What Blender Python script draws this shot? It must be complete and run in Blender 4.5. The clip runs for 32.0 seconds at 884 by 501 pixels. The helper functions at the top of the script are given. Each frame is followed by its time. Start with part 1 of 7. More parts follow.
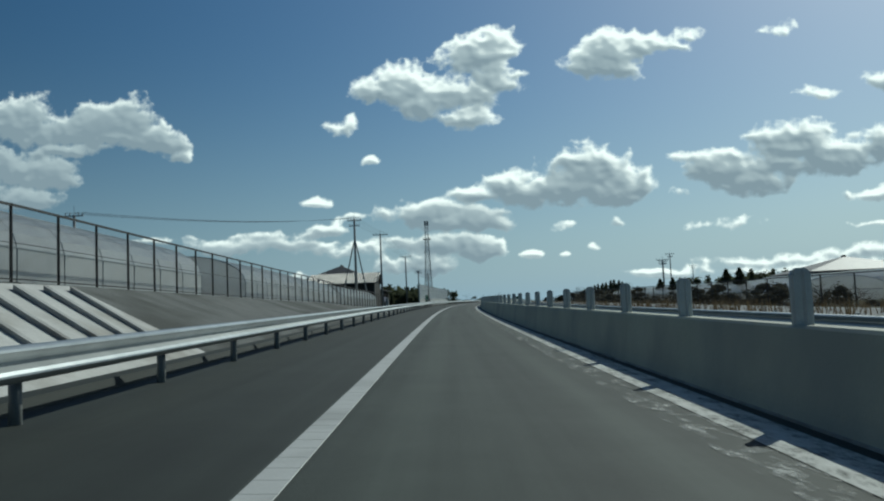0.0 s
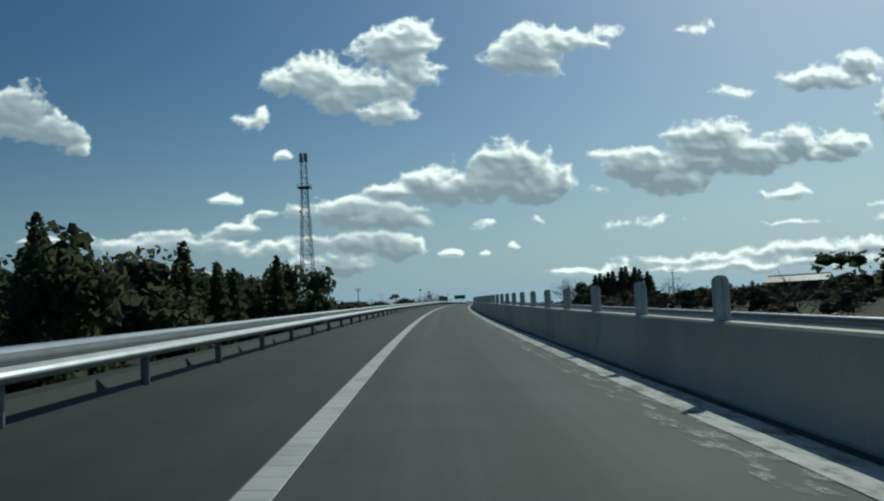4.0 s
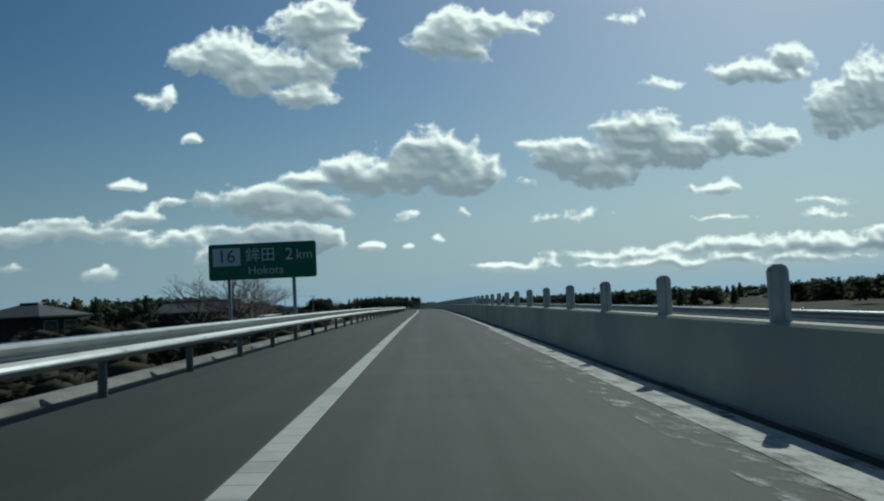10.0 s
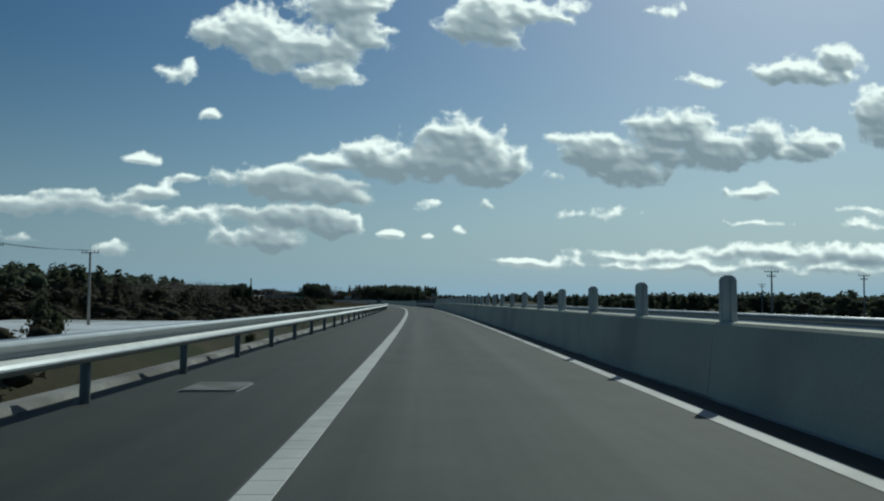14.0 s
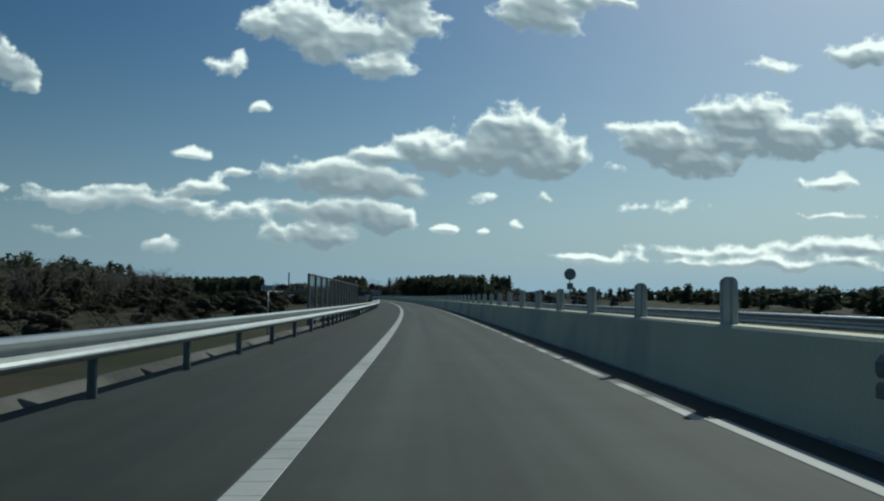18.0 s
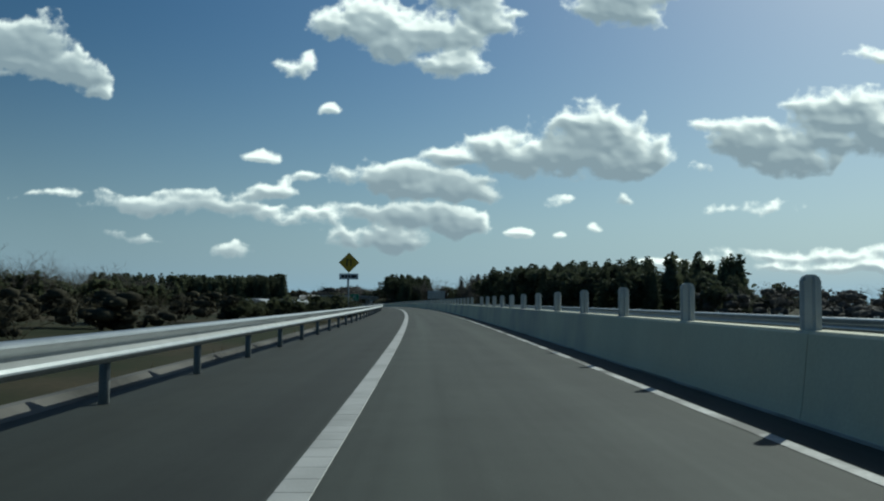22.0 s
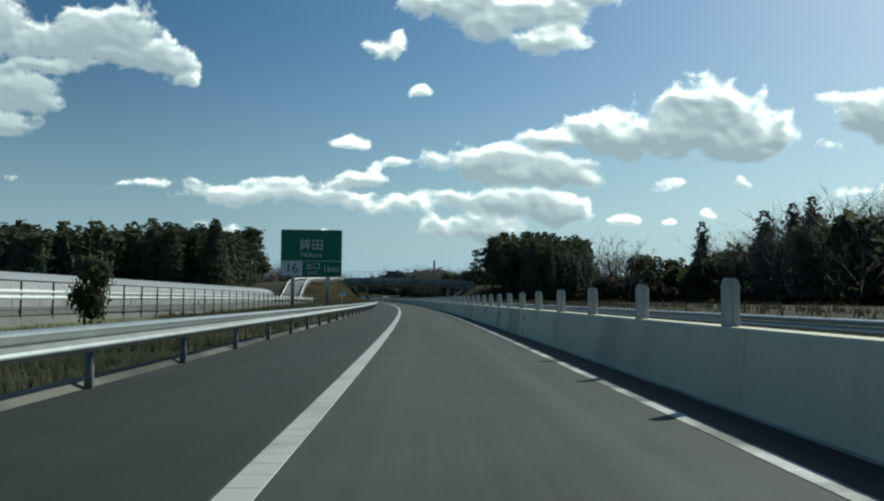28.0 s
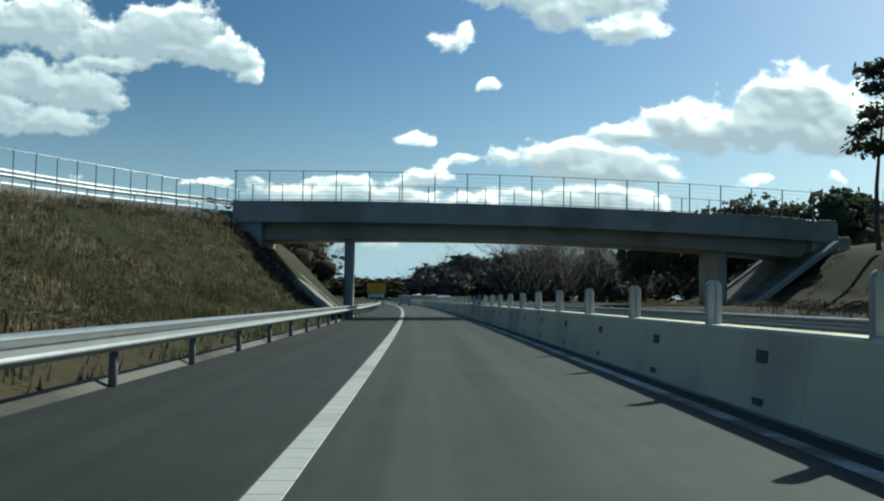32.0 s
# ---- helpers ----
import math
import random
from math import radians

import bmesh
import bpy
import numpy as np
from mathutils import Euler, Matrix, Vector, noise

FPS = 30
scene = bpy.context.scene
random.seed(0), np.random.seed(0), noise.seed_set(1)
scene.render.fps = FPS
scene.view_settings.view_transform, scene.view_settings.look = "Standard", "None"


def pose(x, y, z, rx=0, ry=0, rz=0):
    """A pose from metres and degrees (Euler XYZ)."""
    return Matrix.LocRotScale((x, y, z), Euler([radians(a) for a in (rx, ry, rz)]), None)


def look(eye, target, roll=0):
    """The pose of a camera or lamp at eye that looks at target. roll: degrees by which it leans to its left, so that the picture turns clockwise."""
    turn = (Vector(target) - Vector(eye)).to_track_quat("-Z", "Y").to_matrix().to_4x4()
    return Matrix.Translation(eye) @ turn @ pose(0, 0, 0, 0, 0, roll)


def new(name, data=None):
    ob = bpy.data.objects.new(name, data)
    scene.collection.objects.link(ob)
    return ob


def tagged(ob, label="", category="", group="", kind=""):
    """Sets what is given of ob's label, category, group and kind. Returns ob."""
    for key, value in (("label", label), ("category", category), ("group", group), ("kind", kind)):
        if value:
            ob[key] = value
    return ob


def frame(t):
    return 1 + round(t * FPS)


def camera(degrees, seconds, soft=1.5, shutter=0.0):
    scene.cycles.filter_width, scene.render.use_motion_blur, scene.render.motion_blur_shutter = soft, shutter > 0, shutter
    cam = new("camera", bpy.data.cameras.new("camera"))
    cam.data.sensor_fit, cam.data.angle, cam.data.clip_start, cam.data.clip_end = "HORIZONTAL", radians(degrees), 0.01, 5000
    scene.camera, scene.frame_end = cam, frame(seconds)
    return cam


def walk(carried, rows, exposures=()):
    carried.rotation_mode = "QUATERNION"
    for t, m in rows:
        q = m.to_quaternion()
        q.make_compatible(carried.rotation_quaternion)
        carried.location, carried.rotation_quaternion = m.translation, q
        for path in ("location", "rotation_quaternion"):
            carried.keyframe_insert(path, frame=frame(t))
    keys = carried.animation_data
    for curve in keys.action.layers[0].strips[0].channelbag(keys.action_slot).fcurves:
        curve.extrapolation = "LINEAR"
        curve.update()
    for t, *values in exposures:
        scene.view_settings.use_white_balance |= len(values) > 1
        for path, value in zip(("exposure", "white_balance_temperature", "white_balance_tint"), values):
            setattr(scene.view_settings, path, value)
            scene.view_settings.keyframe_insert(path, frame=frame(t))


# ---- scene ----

# camera and its way: seconds, place, heading (to the left), pitch, lean
cam = camera(55.472, 32.0, 2.1)
ROWS = [
    (0.0, 0.14, 0.00, 0.88, 0.00, 4.30, -2.42),
    (0.5, 0.09, 18.98, 1.21, -0.66, 4.36, -2.18),
    (1.0, 0.15, 37.95, 1.53, -1.24, 4.30, -2.02),
    (1.5, 0.34, 56.91, 1.85, -1.88, 4.35, -2.39),
    (2.0, 0.73, 75.88, 2.17, -2.50, 4.34, -2.73),
    (2.5, 1.43, 94.83, 2.47, -3.29, 4.29, -2.74),
    (3.0, 2.44, 113.77, 2.75, -4.14, 4.27, -2.75),
    (3.5, 3.69, 132.69, 3.02, -4.92, 4.24, -2.81),
    (4.0, 5.11, 151.61, 3.29, -5.62, 4.09, -2.90),
    (4.5, 6.72, 170.49, 3.55, -6.27, 4.00, -2.98),
    (5.0, 8.54, 189.36, 3.81, -6.87, 4.04, -3.01),
    (5.5, 10.51, 208.20, 4.06, -7.40, 4.15, -2.93),
    (6.0, 12.57, 227.03, 4.30, -7.80, 4.14, -2.67),
    (6.5, 14.78, 245.85, 4.54, -8.15, 4.15, -2.62),
    (7.0, 17.20, 264.64, 4.77, -8.65, 4.07, -2.81),
    (7.5, 19.87, 283.39, 4.99, -9.15, 4.00, -2.92),
    (8.0, 22.72, 302.10, 5.16, -9.78, 3.88, -2.93),
    (8.5, 25.69, 320.79, 5.29, -10.24, 3.83, -2.90),
    (9.0, 28.77, 339.48, 5.39, -10.52, 3.70, -2.83),
    (9.5, 31.93, 358.17, 5.49, -10.83, 3.61, -2.93),
    (10.0, 35.10, 376.85, 5.58, -10.88, 3.52, -2.74),
    (10.5, 38.28, 395.55, 5.64, -10.72, 3.42, -2.25),
    (11.0, 41.42, 414.26, 5.65, -10.61, 3.31, -1.36),
    (11.5, 44.51, 433.00, 5.62, -10.44, 3.20, -0.05),
    (12.0, 47.59, 451.74, 5.58, -10.32, 3.19, 0.59),
    (12.5, 50.70, 470.48, 5.54, -10.29, 3.17, 0.48),
    (13.0, 53.78, 489.25, 5.48, -10.18, 3.15, 0.30),
    (13.5, 56.76, 508.04, 5.41, -10.09, 3.11, 0.24),
    (14.0, 59.65, 526.86, 5.31, -9.57, 3.11, 0.36),
    (14.5, 62.43, 545.70, 5.21, -9.22, 3.06, 0.42),
    (15.0, 65.09, 564.58, 5.10, -8.82, 3.04, 0.48),
    (15.5, 67.61, 583.48, 4.99, -8.40, 2.99, 0.53),
    (16.0, 69.99, 602.41, 4.86, -7.98, 2.92, 0.54),
    (16.5, 72.24, 621.38, 4.72, -7.54, 2.86, 0.49),
    (17.0, 74.33, 640.37, 4.57, -7.06, 2.89, 0.39),
    (17.5, 76.26, 659.39, 4.42, -6.44, 2.89, 0.34),
    (18.0, 77.99, 678.43, 4.27, -5.84, 2.90, 0.43),
    (18.5, 79.50, 697.51, 4.13, -5.22, 2.91, 0.41),
    (19.0, 80.78, 716.62, 4.02, -4.56, 3.02, 0.52),
    (19.5, 81.83, 735.75, 3.91, -3.89, 3.00, 0.68),
    (20.0, 82.69, 754.90, 3.81, -3.27, 3.05, 0.78),
    (20.5, 83.39, 774.07, 3.71, -2.63, 3.14, 0.64),
    (21.0, 83.91, 793.27, 3.63, -2.10, 3.19, 0.53),
    (21.5, 84.25, 812.47, 3.56, -1.55, 3.25, 0.51),
    (22.0, 84.34, 831.70, 3.51, -0.91, 3.31, 0.56),
    (22.5, 84.21, 850.94, 3.46, -0.31, 3.20, 0.60),
    (23.0, 83.90, 870.19, 3.42, 0.22, 3.23, 0.65),
    (23.5, 83.39, 889.45, 3.36, 0.73, 3.18, 0.64),
    (24.0, 82.67, 908.72, 3.28, 1.34, 3.13, 0.59),
    (24.5, 81.72, 927.99, 3.18, 2.02, 3.14, 0.54),
    (25.0, 80.58, 947.28, 3.08, 2.52, 3.13, 0.49),
    (25.5, 79.30, 966.58, 2.98, 3.08, 2.99, 0.52),
    (26.0, 77.90, 985.89, 2.85, 3.82, 2.88, 0.55),
    (26.5, 76.32, 1005.21, 2.70, 4.43, 2.84, 0.57),
    (27.0, 74.56, 1024.54, 2.52, 4.78, 2.80, 0.59),
    (27.5, 72.61, 1043.86, 2.32, 5.02, 2.73, 0.62),
    (28.0, 70.45, 1063.20, 2.12, 5.49, 2.75, 0.67),
    (28.5, 68.06, 1082.52, 1.92, 6.12, 2.71, 0.51),
    (29.0, 65.43, 1101.84, 1.72, 6.92, 2.76, 0.31),
    (29.5, 62.60, 1121.14, 1.52, 7.66, 2.72, 0.09),
    (30.0, 59.65, 1140.45, 1.32, 8.13, 2.76, 0.31),
    (30.5, 56.60, 1159.76, 1.12, 8.50, 2.76, 0.52),
    (31.0, 53.35, 1179.06, 0.92, 9.01, 2.86, 0.62),
    (31.5, 49.89, 1198.35, 0.73, 9.55, 2.91, 0.72),
    (32.0, 46.25, 1217.63, 0.56, 10.02, 2.87, 0.97),
]


def sight(x, y, z, heading, pitch, lean):
    a, b = radians(heading), radians(pitch)
    eye = Vector((x, y, z))
    return look(eye, eye + Vector((-math.sin(a) * math.cos(b), math.cos(a) * math.cos(b), math.sin(b))), lean)


walk(cam, [(row[0], sight(*row[1:])) for row in ROWS],
     exposures=[(0.0, -0.18, 6000, -6.0), (9.0, -0.31, 6000, -6.0), (14.0, -0.31, 6000, -6.0), (20.0, -0.22, 6000, -6.0), (25.0, 0.08, 6200, -6.0), (28.0, 0.29, 6250, -6.0), (30.5, 0.42, 6250, -6.0), (32.0, 0.6, 6250, -6.0)])

# the road's line: curvature (1/m, left positive), height and cross fall every 100 m
KAPPA = [-0.000113, -0.000733, -0.000497, -0.000367, -2.8e-05, 0.000261, 0.000392, 0.00057, 0.000539, 0.000565, 0.000457, 0.000465, 0.000521, 0.000427]
HEIGHT = [0.0, 1.67, 3.08, 4.29, 4.81, 4.58, 4.03, 3.23, 2.7, 2.46, 1.93, 0.9, -0.12, -1.0]
FALL = [-2.21, -2.71, -2.9, -3.02, -1.72, 0.5, 0.5, 0.48, 0.61, 0.58, 0.57, 0.39, 0.65, 1.15]
START = (0.740, 0.012, -0.00209)
S0, S1, DS = -120.0, 2400.0, 1.0


def road_line():
    s = np.arange(S0, S1 + DS, DS)
    knots = np.arange(len(KAPPA)) * 100.0
    k = np.interp(s, knots, KAPPA)
    k[s > 1300] = np.interp(s[s > 1300], [1300, 1500, 1700], [KAPPA[-1], 0.0003, 0.0])
    turn = np.concatenate([[0], np.cumsum((k[1:] + k[:-1]) / 2 * DS)])
    turn += START[2] - np.interp(0, s, turn)
    x = np.concatenate([[0], np.cumsum(-np.sin((turn[1:] + turn[:-1]) / 2) * DS)])
    y = np.concatenate([[0], np.cumsum(np.cos((turn[1:] + turn[:-1]) / 2) * DS)])
    x += START[0] - np.interp(0, s, x)
    y += START[1] - np.interp(0, s, y)
    z = np.interp(s, knots, HEIGHT)
    z[s < 0] = 0.0172 * s[s < 0]
    z[s > 1300] = np.interp(s[s > 1300], [1300, 1400, 1700], [HEIGHT[-1], -1.9, -2.2])
    width = 61
    z = np.convolve(np.pad(z, width // 2, "reflect", reflect_type="odd"), np.ones(width) / width, "valid")
    fall = np.interp(s, knots, np.radians(FALL))
    fall = np.convolve(np.pad(fall, 20, "edge"), np.ones(41) / 41, "valid")
    return s, x, y, z, turn, np.tan(fall)


RS, RX, RY, RZ, RT, RF = road_line()


def road(s, d=0.0, z=0.0):
    """A point s metres along the road, d to the right of the lane's middle, z above the paving."""
    x, y, t = np.interp(s, RS, RX), np.interp(s, RS, RY), np.interp(s, RS, RT)
    h = np.interp(s, RS, RZ) + np.interp(s, RS, RF) * (np.clip(d, -8, 12) + 0.9)
    return (float(x + d * math.cos(t)), float(y + d * math.sin(t)), float(h + z))


def spot(s, d=0.0, z=0.0, turn=0.0):
    """The pose of an upright thing beside the road; its y axis runs along the road."""
    x, y, h = road(s, d, z)
    return pose(x, y, h, 0, 0, math.degrees(np.interp(s, RS, RT)) + turn)


# ---- light ----
SUN_AZ, SUN_EL = 36.0, 38.0
world = bpy.data.worlds.new("World")
scene.world = world
world.use_nodes = True
wn, wl = world.node_tree.nodes, world.node_tree.links
sky = wn.new("ShaderNodeTexSky")
sky.sky_type = "NISHITA"
sky.sun_disc = False
sky.sun_elevation, sky.sun_rotation = radians(SUN_EL), radians(SUN_AZ)
sky.air_density, sky.dust_density, sky.ozone_density = 1.0, 1.0, 2.6
# a pale haze that thickens evenly towards the horizon all round
up, low = wn.new("ShaderNodeSeparateXYZ"), wn.new("ShaderNodeMath")
coord, near, haze = wn.new("ShaderNodeTexCoord"), wn.new("ShaderNodeMapRange"), wn.new("ShaderNodeMix")
wl.new(coord.outputs["Generated"], up.inputs[0]), wl.new(up.outputs["Z"], near.inputs[0])
near.inputs[1].default_value, near.inputs[2].default_value, near.inputs[3].default_value, near.inputs[4].default_value = 0.0, 0.36, 1.0, 0.0
low.operation, low.inputs[1].default_value = "POWER", 2.6
wl.new(near.outputs[0], low.inputs[0]), wl.new(low.outputs[0], haze.inputs[0])
haze.data_type = "RGBA"
haze.inputs[7].default_value = (6.35, 8.85, 11.2, 1)
# the air is brighter towards the sun and deeper away from it
aim, facing_sun, ring, veil = wn.new("ShaderNodeVectorMath"), wn.new("ShaderNodeMapRange"), wn.new("ShaderNodeMix"), wn.new("ShaderNodeCombineColor")
aim.operation = "DOT_PRODUCT"
aim.inputs[1].default_value = (math.sin(radians(SUN_AZ)) * math.cos(radians(SUN_EL)), math.cos(radians(SUN_AZ)) * math.cos(radians(SUN_EL)), math.sin(radians(SUN_EL)))
wl.new(coord.outputs["Generated"], aim.inputs[0]), wl.new(aim.outputs["Value"], facing_sun.inputs[0])
facing_sun.inputs[1].default_value, facing_sun.inputs[2].default_value, facing_sun.inputs[3].default_value, facing_sun.inputs[4].default_value = 0.45, 0.95, 0.74, 1.08
ring.data_type, ring.blend_type = "RGBA", "MULTIPLY"
ring.inputs[0].default_value = 1.0
for k in range(3):
    wl.new(facing_sun.outputs[0], veil.inputs[k])
wl.new(veil.outputs[0], ring.inputs[7]), wl.new(ring.outputs[2], wn["Background"].inputs[0])
deep = wn.new("ShaderNodeHueSaturation")
deep.inputs["Saturation"].default_value = 1.3
wl.new(sky.outputs[0], deep.inputs["Color"]), wl.new(deep.outputs[0], haze.inputs[6]), wl.new(haze.outputs[2], ring.inputs[6])
wn["Background"].inputs[1].default_value = 0.06
sun = new("sun", bpy.data.lights.new("sun", "SUN"))
sun.data.energy, sun.data.angle, sun.data.color = 3.2, radians(0.55), (1.0, 0.955, 0.89)
sa, se = radians(SUN_AZ), radians(SUN_EL)
sun.matrix_world = look((0, 0, 300), (-math.sin(sa) * math.cos(se) * 10, -math.cos(sa) * math.cos(se) * 10, 300 - math.sin(se) * 10))


# ---- materials ----
def nodes_of(name):
    m = bpy.data.materials.new(name)
    m.use_nodes = True
    return m, m.node_tree.nodes, m.node_tree.links, m.node_tree.nodes["Principled BSDF"]


def surface(name, a, b, scale=6.0, fine=60.0, rough=0.7, metal=0.0, bump=0.15, vary=0.0, c=None, patch=0.25, spec=0.5, stretch=None, leafy=0.0):
    """Two-scale mottled surface: colours a and b, fine grain, worn patches of c, bump and per-object change."""
    m, n, l, p = nodes_of(name)
    geo = n.new("ShaderNodeNewGeometry")
    pos = geo.outputs["Position"]
    if stretch:
        mp = n.new("ShaderNodeMapping")
        mp.inputs["Scale"].default_value = stretch
        l.new(pos, mp.inputs[0])
        pos = mp.outputs[0]
    big, small = n.new("ShaderNodeTexNoise"), n.new("ShaderNodeTexNoise")
    big.inputs["Scale"].default_value, small.inputs["Scale"].default_value = scale, fine
    big.inputs["Detail"].default_value, small.inputs["Detail"].default_value = 5.0, 3.0
    l.new(pos, big.inputs[0]), l.new(pos, small.inputs[0])
    ramp = n.new("ShaderNodeValToRGB")
    ramp.color_ramp.elements[0].position, ramp.color_ramp.elements[1].position = 0.32, 0.68
    ramp.color_ramp.elements[0].color, ramp.color_ramp.elements[1].color = (*a, 1), (*b, 1)
    mix = n.new("ShaderNodeMath")
    mix.operation = "MULTIPLY_ADD"
    mix.inputs[1].default_value = 0.45
    l.new(small.outputs[0], mix.inputs[0])
    sub = n.new("ShaderNodeMath")
    sub.operation = "MULTIPLY"
    sub.inputs[1].default_value = 0.55
    l.new(big.outputs[0], sub.inputs[0]), l.new(sub.outputs[0], mix.inputs[2])
    l.new(mix.outputs[0], ramp.inputs[0])
    colour = ramp.outputs[0]
    if c:
        spots = n.new("ShaderNodeTexNoise")
        spots.inputs["Scale"].default_value, spots.inputs["Detail"].default_value = scale * 0.35, 6.0
        l.new(pos, spots.inputs[0])
        cut = n.new("ShaderNodeMapRange")
        cut.inputs[1].default_value, cut.inputs[2].default_value = 0.62 - patch * 0.4, 0.72 - patch * 0.3
        l.new(spots.outputs[0], cut.inputs[0])
        over = n.new("ShaderNodeMix")
        over.data_type = "RGBA"
        over.inputs[7].default_value = (*c, 1)
        l.new(cut.outputs[0], over.inputs[0]), l.new(colour, over.inputs[6])
        colour = over.outputs[2]
    if vary:
        info, hsv = n.new("ShaderNodeObjectInfo"), n.new("ShaderNodeHueSaturation")
        mr = n.new("ShaderNodeMapRange")
        mr.inputs[3].default_value, mr.inputs[4].default_value = 1 - vary, 1 + vary
        l.new(info.outputs["Random"], mr.inputs[0]), l.new(mr.outputs[0], hsv.inputs["Value"]), l.new(colour, hsv.inputs["Color"])
        colour = hsv.outputs[0]
    l.new(colour, p.inputs["Base Color"])
    if bump:
        bp = n.new("ShaderNodeBump")
        bp.inputs["Strength"].default_value, bp.inputs["Distance"].default_value = bump, 0.02
        l.new(small.outputs[0], bp.inputs["Height"]), l.new(bp.outputs[0], p.inputs["Normal"])
    p.inputs["Roughness"].default_value, p.inputs["Metallic"].default_value = rough, metal
    p.inputs["Specular IOR Level"].default_value = spec
    if leafy:
        thin, mixed = n.new("ShaderNodeBsdfTranslucent"), n.new("ShaderNodeMixShader")
        mixed.inputs[0].default_value = leafy
        l.new(colour, thin.inputs[0]), l.new(p.outputs[0], mixed.inputs[1]), l.new(thin.outputs[0], mixed.inputs[2])
        l.new(mixed.outputs[0], n["Material Output"].inputs[0])
    return m


def asphalt(name, a, b, wear):
    """Paving with fine grain, long streaks along the road and two worn wheel tracks."""
    m, n, l, p = nodes_of(name)

    def node(kind, **values):
        t = n.new("ShaderNode" + kind)
        for k, q in values.items():
            t.inputs[k].default_value = q
        return t

    def field(name):
        t = n.new("ShaderNodeAttribute")
        t.attribute_name = name
        return t.outputs["Fac"]

    def calc(op, x, y=0.0):
        t = n.new("ShaderNodeMath")
        t.operation = op
        for k, q in enumerate((x, y)):
            if isinstance(q, (int, float)):
                t.inputs[k].default_value = q
            else:
                l.new(q, t.inputs[k])
        return t.outputs[0]

    lateral, along = field("lateral"), field("along")
    flat = node("CombineXYZ")
    l.new(calc("MULTIPLY", lateral, 2.4), flat.inputs[0]), l.new(calc("MULTIPLY", along, 0.035), flat.inputs[1])
    streak = node("TexNoise", Scale=1.0, Detail=6.0, Roughness=0.6)
    l.new(flat.outputs[0], streak.inputs[0])
    geo = n.new("ShaderNodeNewGeometry")
    grain, stain = node("TexNoise", Scale=110.0, Detail=3.0), node("TexNoise", Scale=0.9, Detail=7.0, Roughness=0.65)
    l.new(geo.outputs["Position"], grain.inputs[0]), l.new(geo.outputs["Position"], stain.inputs[0])
    track = calc("SUBTRACT", 0.28, calc("ABSOLUTE", calc("SUBTRACT", calc("ABSOLUTE", calc("ADD", lateral, 0.1)), 0.72)))
    track = calc("MULTIPLY", calc("MAXIMUM", track, 0.0), wear)
    total = calc("ADD", calc("MULTIPLY", streak.outputs[0], 0.62), calc("MULTIPLY", grain.outputs[0], 0.3))
    total = calc("ADD", calc("ADD", total, calc("MULTIPLY", stain.outputs[0], 0.36)), track)
    ramp = n.new("ShaderNodeValToRGB")
    ramp.color_ramp.elements[0].position, ramp.color_ramp.elements[1].position = 0.47, 0.85
    ramp.color_ramp.elements[0].color, ramp.color_ramp.elements[1].color = (*a, 1), (*b, 1)
    l.new(total, ramp.inputs[0]), l.new(ramp.outputs[0], p.inputs["Base Color"])
    bp = node("Bump", Strength=0.25, Distance=0.01)
    l.new(grain.outputs[0], bp.inputs["Height"]), l.new(bp.outputs[0], p.inputs["Normal"])
    p.inputs["Roughness"].default_value, p.inputs["Specular IOR Level"].default_value = 0.78, 0.27
    return m


ASPHALT = asphalt("asphalt", (0.0205, 0.0245, 0.0205), (0.059, 0.069, 0.0575), 0.5)
ASPHALT_NEW = asphalt("shoulder asphalt", (0.014, 0.0168, 0.014), (0.0355, 0.042, 0.035), 0.0)
PAINT = surface("road paint", (0.40, 0.40, 0.38), (0.47, 0.47, 0.445), 3.0, 60, 0.7, c=(0.34, 0.34, 0.32), patch=0.25)
# real wear on the first stretch; further on its grey imitates the barrier's shade
PAINT_WORN_OR_SHADED = surface("worn and shade-greyed road paint", (0.34, 0.34, 0.32), (0.66, 0.66, 0.62), 3.0, 22, 0.75, c=(0.12, 0.12, 0.11), patch=0.45)
CONCRETE = surface("barrier concrete", (0.42, 0.42, 0.32), (0.52, 0.52, 0.405), 1.2, 30, 0.85, c=(0.37, 0.365, 0.30), patch=0.35)
BRIDGE_CONCRETE = surface("weathered bridge concrete", (0.33, 0.335, 0.32), (0.43, 0.435, 0.415), 0.8, 24, 0.85, c=(0.26, 0.26, 0.24), patch=0.35)
CONCRETE_MID = surface("smooth barrier concrete", (0.58, 0.56, 0.405), (0.68, 0.66, 0.49), 1.0, 30, 0.85, c=(0.48, 0.465, 0.38), patch=0.3)
CONCRETE_NEW = surface("pale new concrete", (0.69, 0.66, 0.475), (0.77, 0.735, 0.55), 1.2, 30, 0.85, c=(0.5, 0.485, 0.40), patch=0.3)
# the dirty kerb's tone, also used for slope slabs and barrier fittings
DARK_KERB = surface("dark blotched concrete", (0.17, 0.165, 0.15), (0.29, 0.285, 0.26), 2.0, 30, 0.9, c=(0.11, 0.105, 0.09), patch=0.45)
SLAB = surface("pale slab concrete", (0.40, 0.41, 0.385), (0.50, 0.51, 0.48), 1.2, 30, 0.85, c=(0.33, 0.335, 0.31), patch=0.3)
KERB = surface("kerb concrete", (0.33, 0.325, 0.3), (0.46, 0.455, 0.43), 2.5, 40, 0.9, c=(0.22, 0.21, 0.19), patch=0.3)
ZINC = surface("galvanised steel", (0.30, 0.32, 0.32), (0.42, 0.44, 0.44), 4, 70, 0.40, metal=0.7, bump=0.05, vary=0.06)
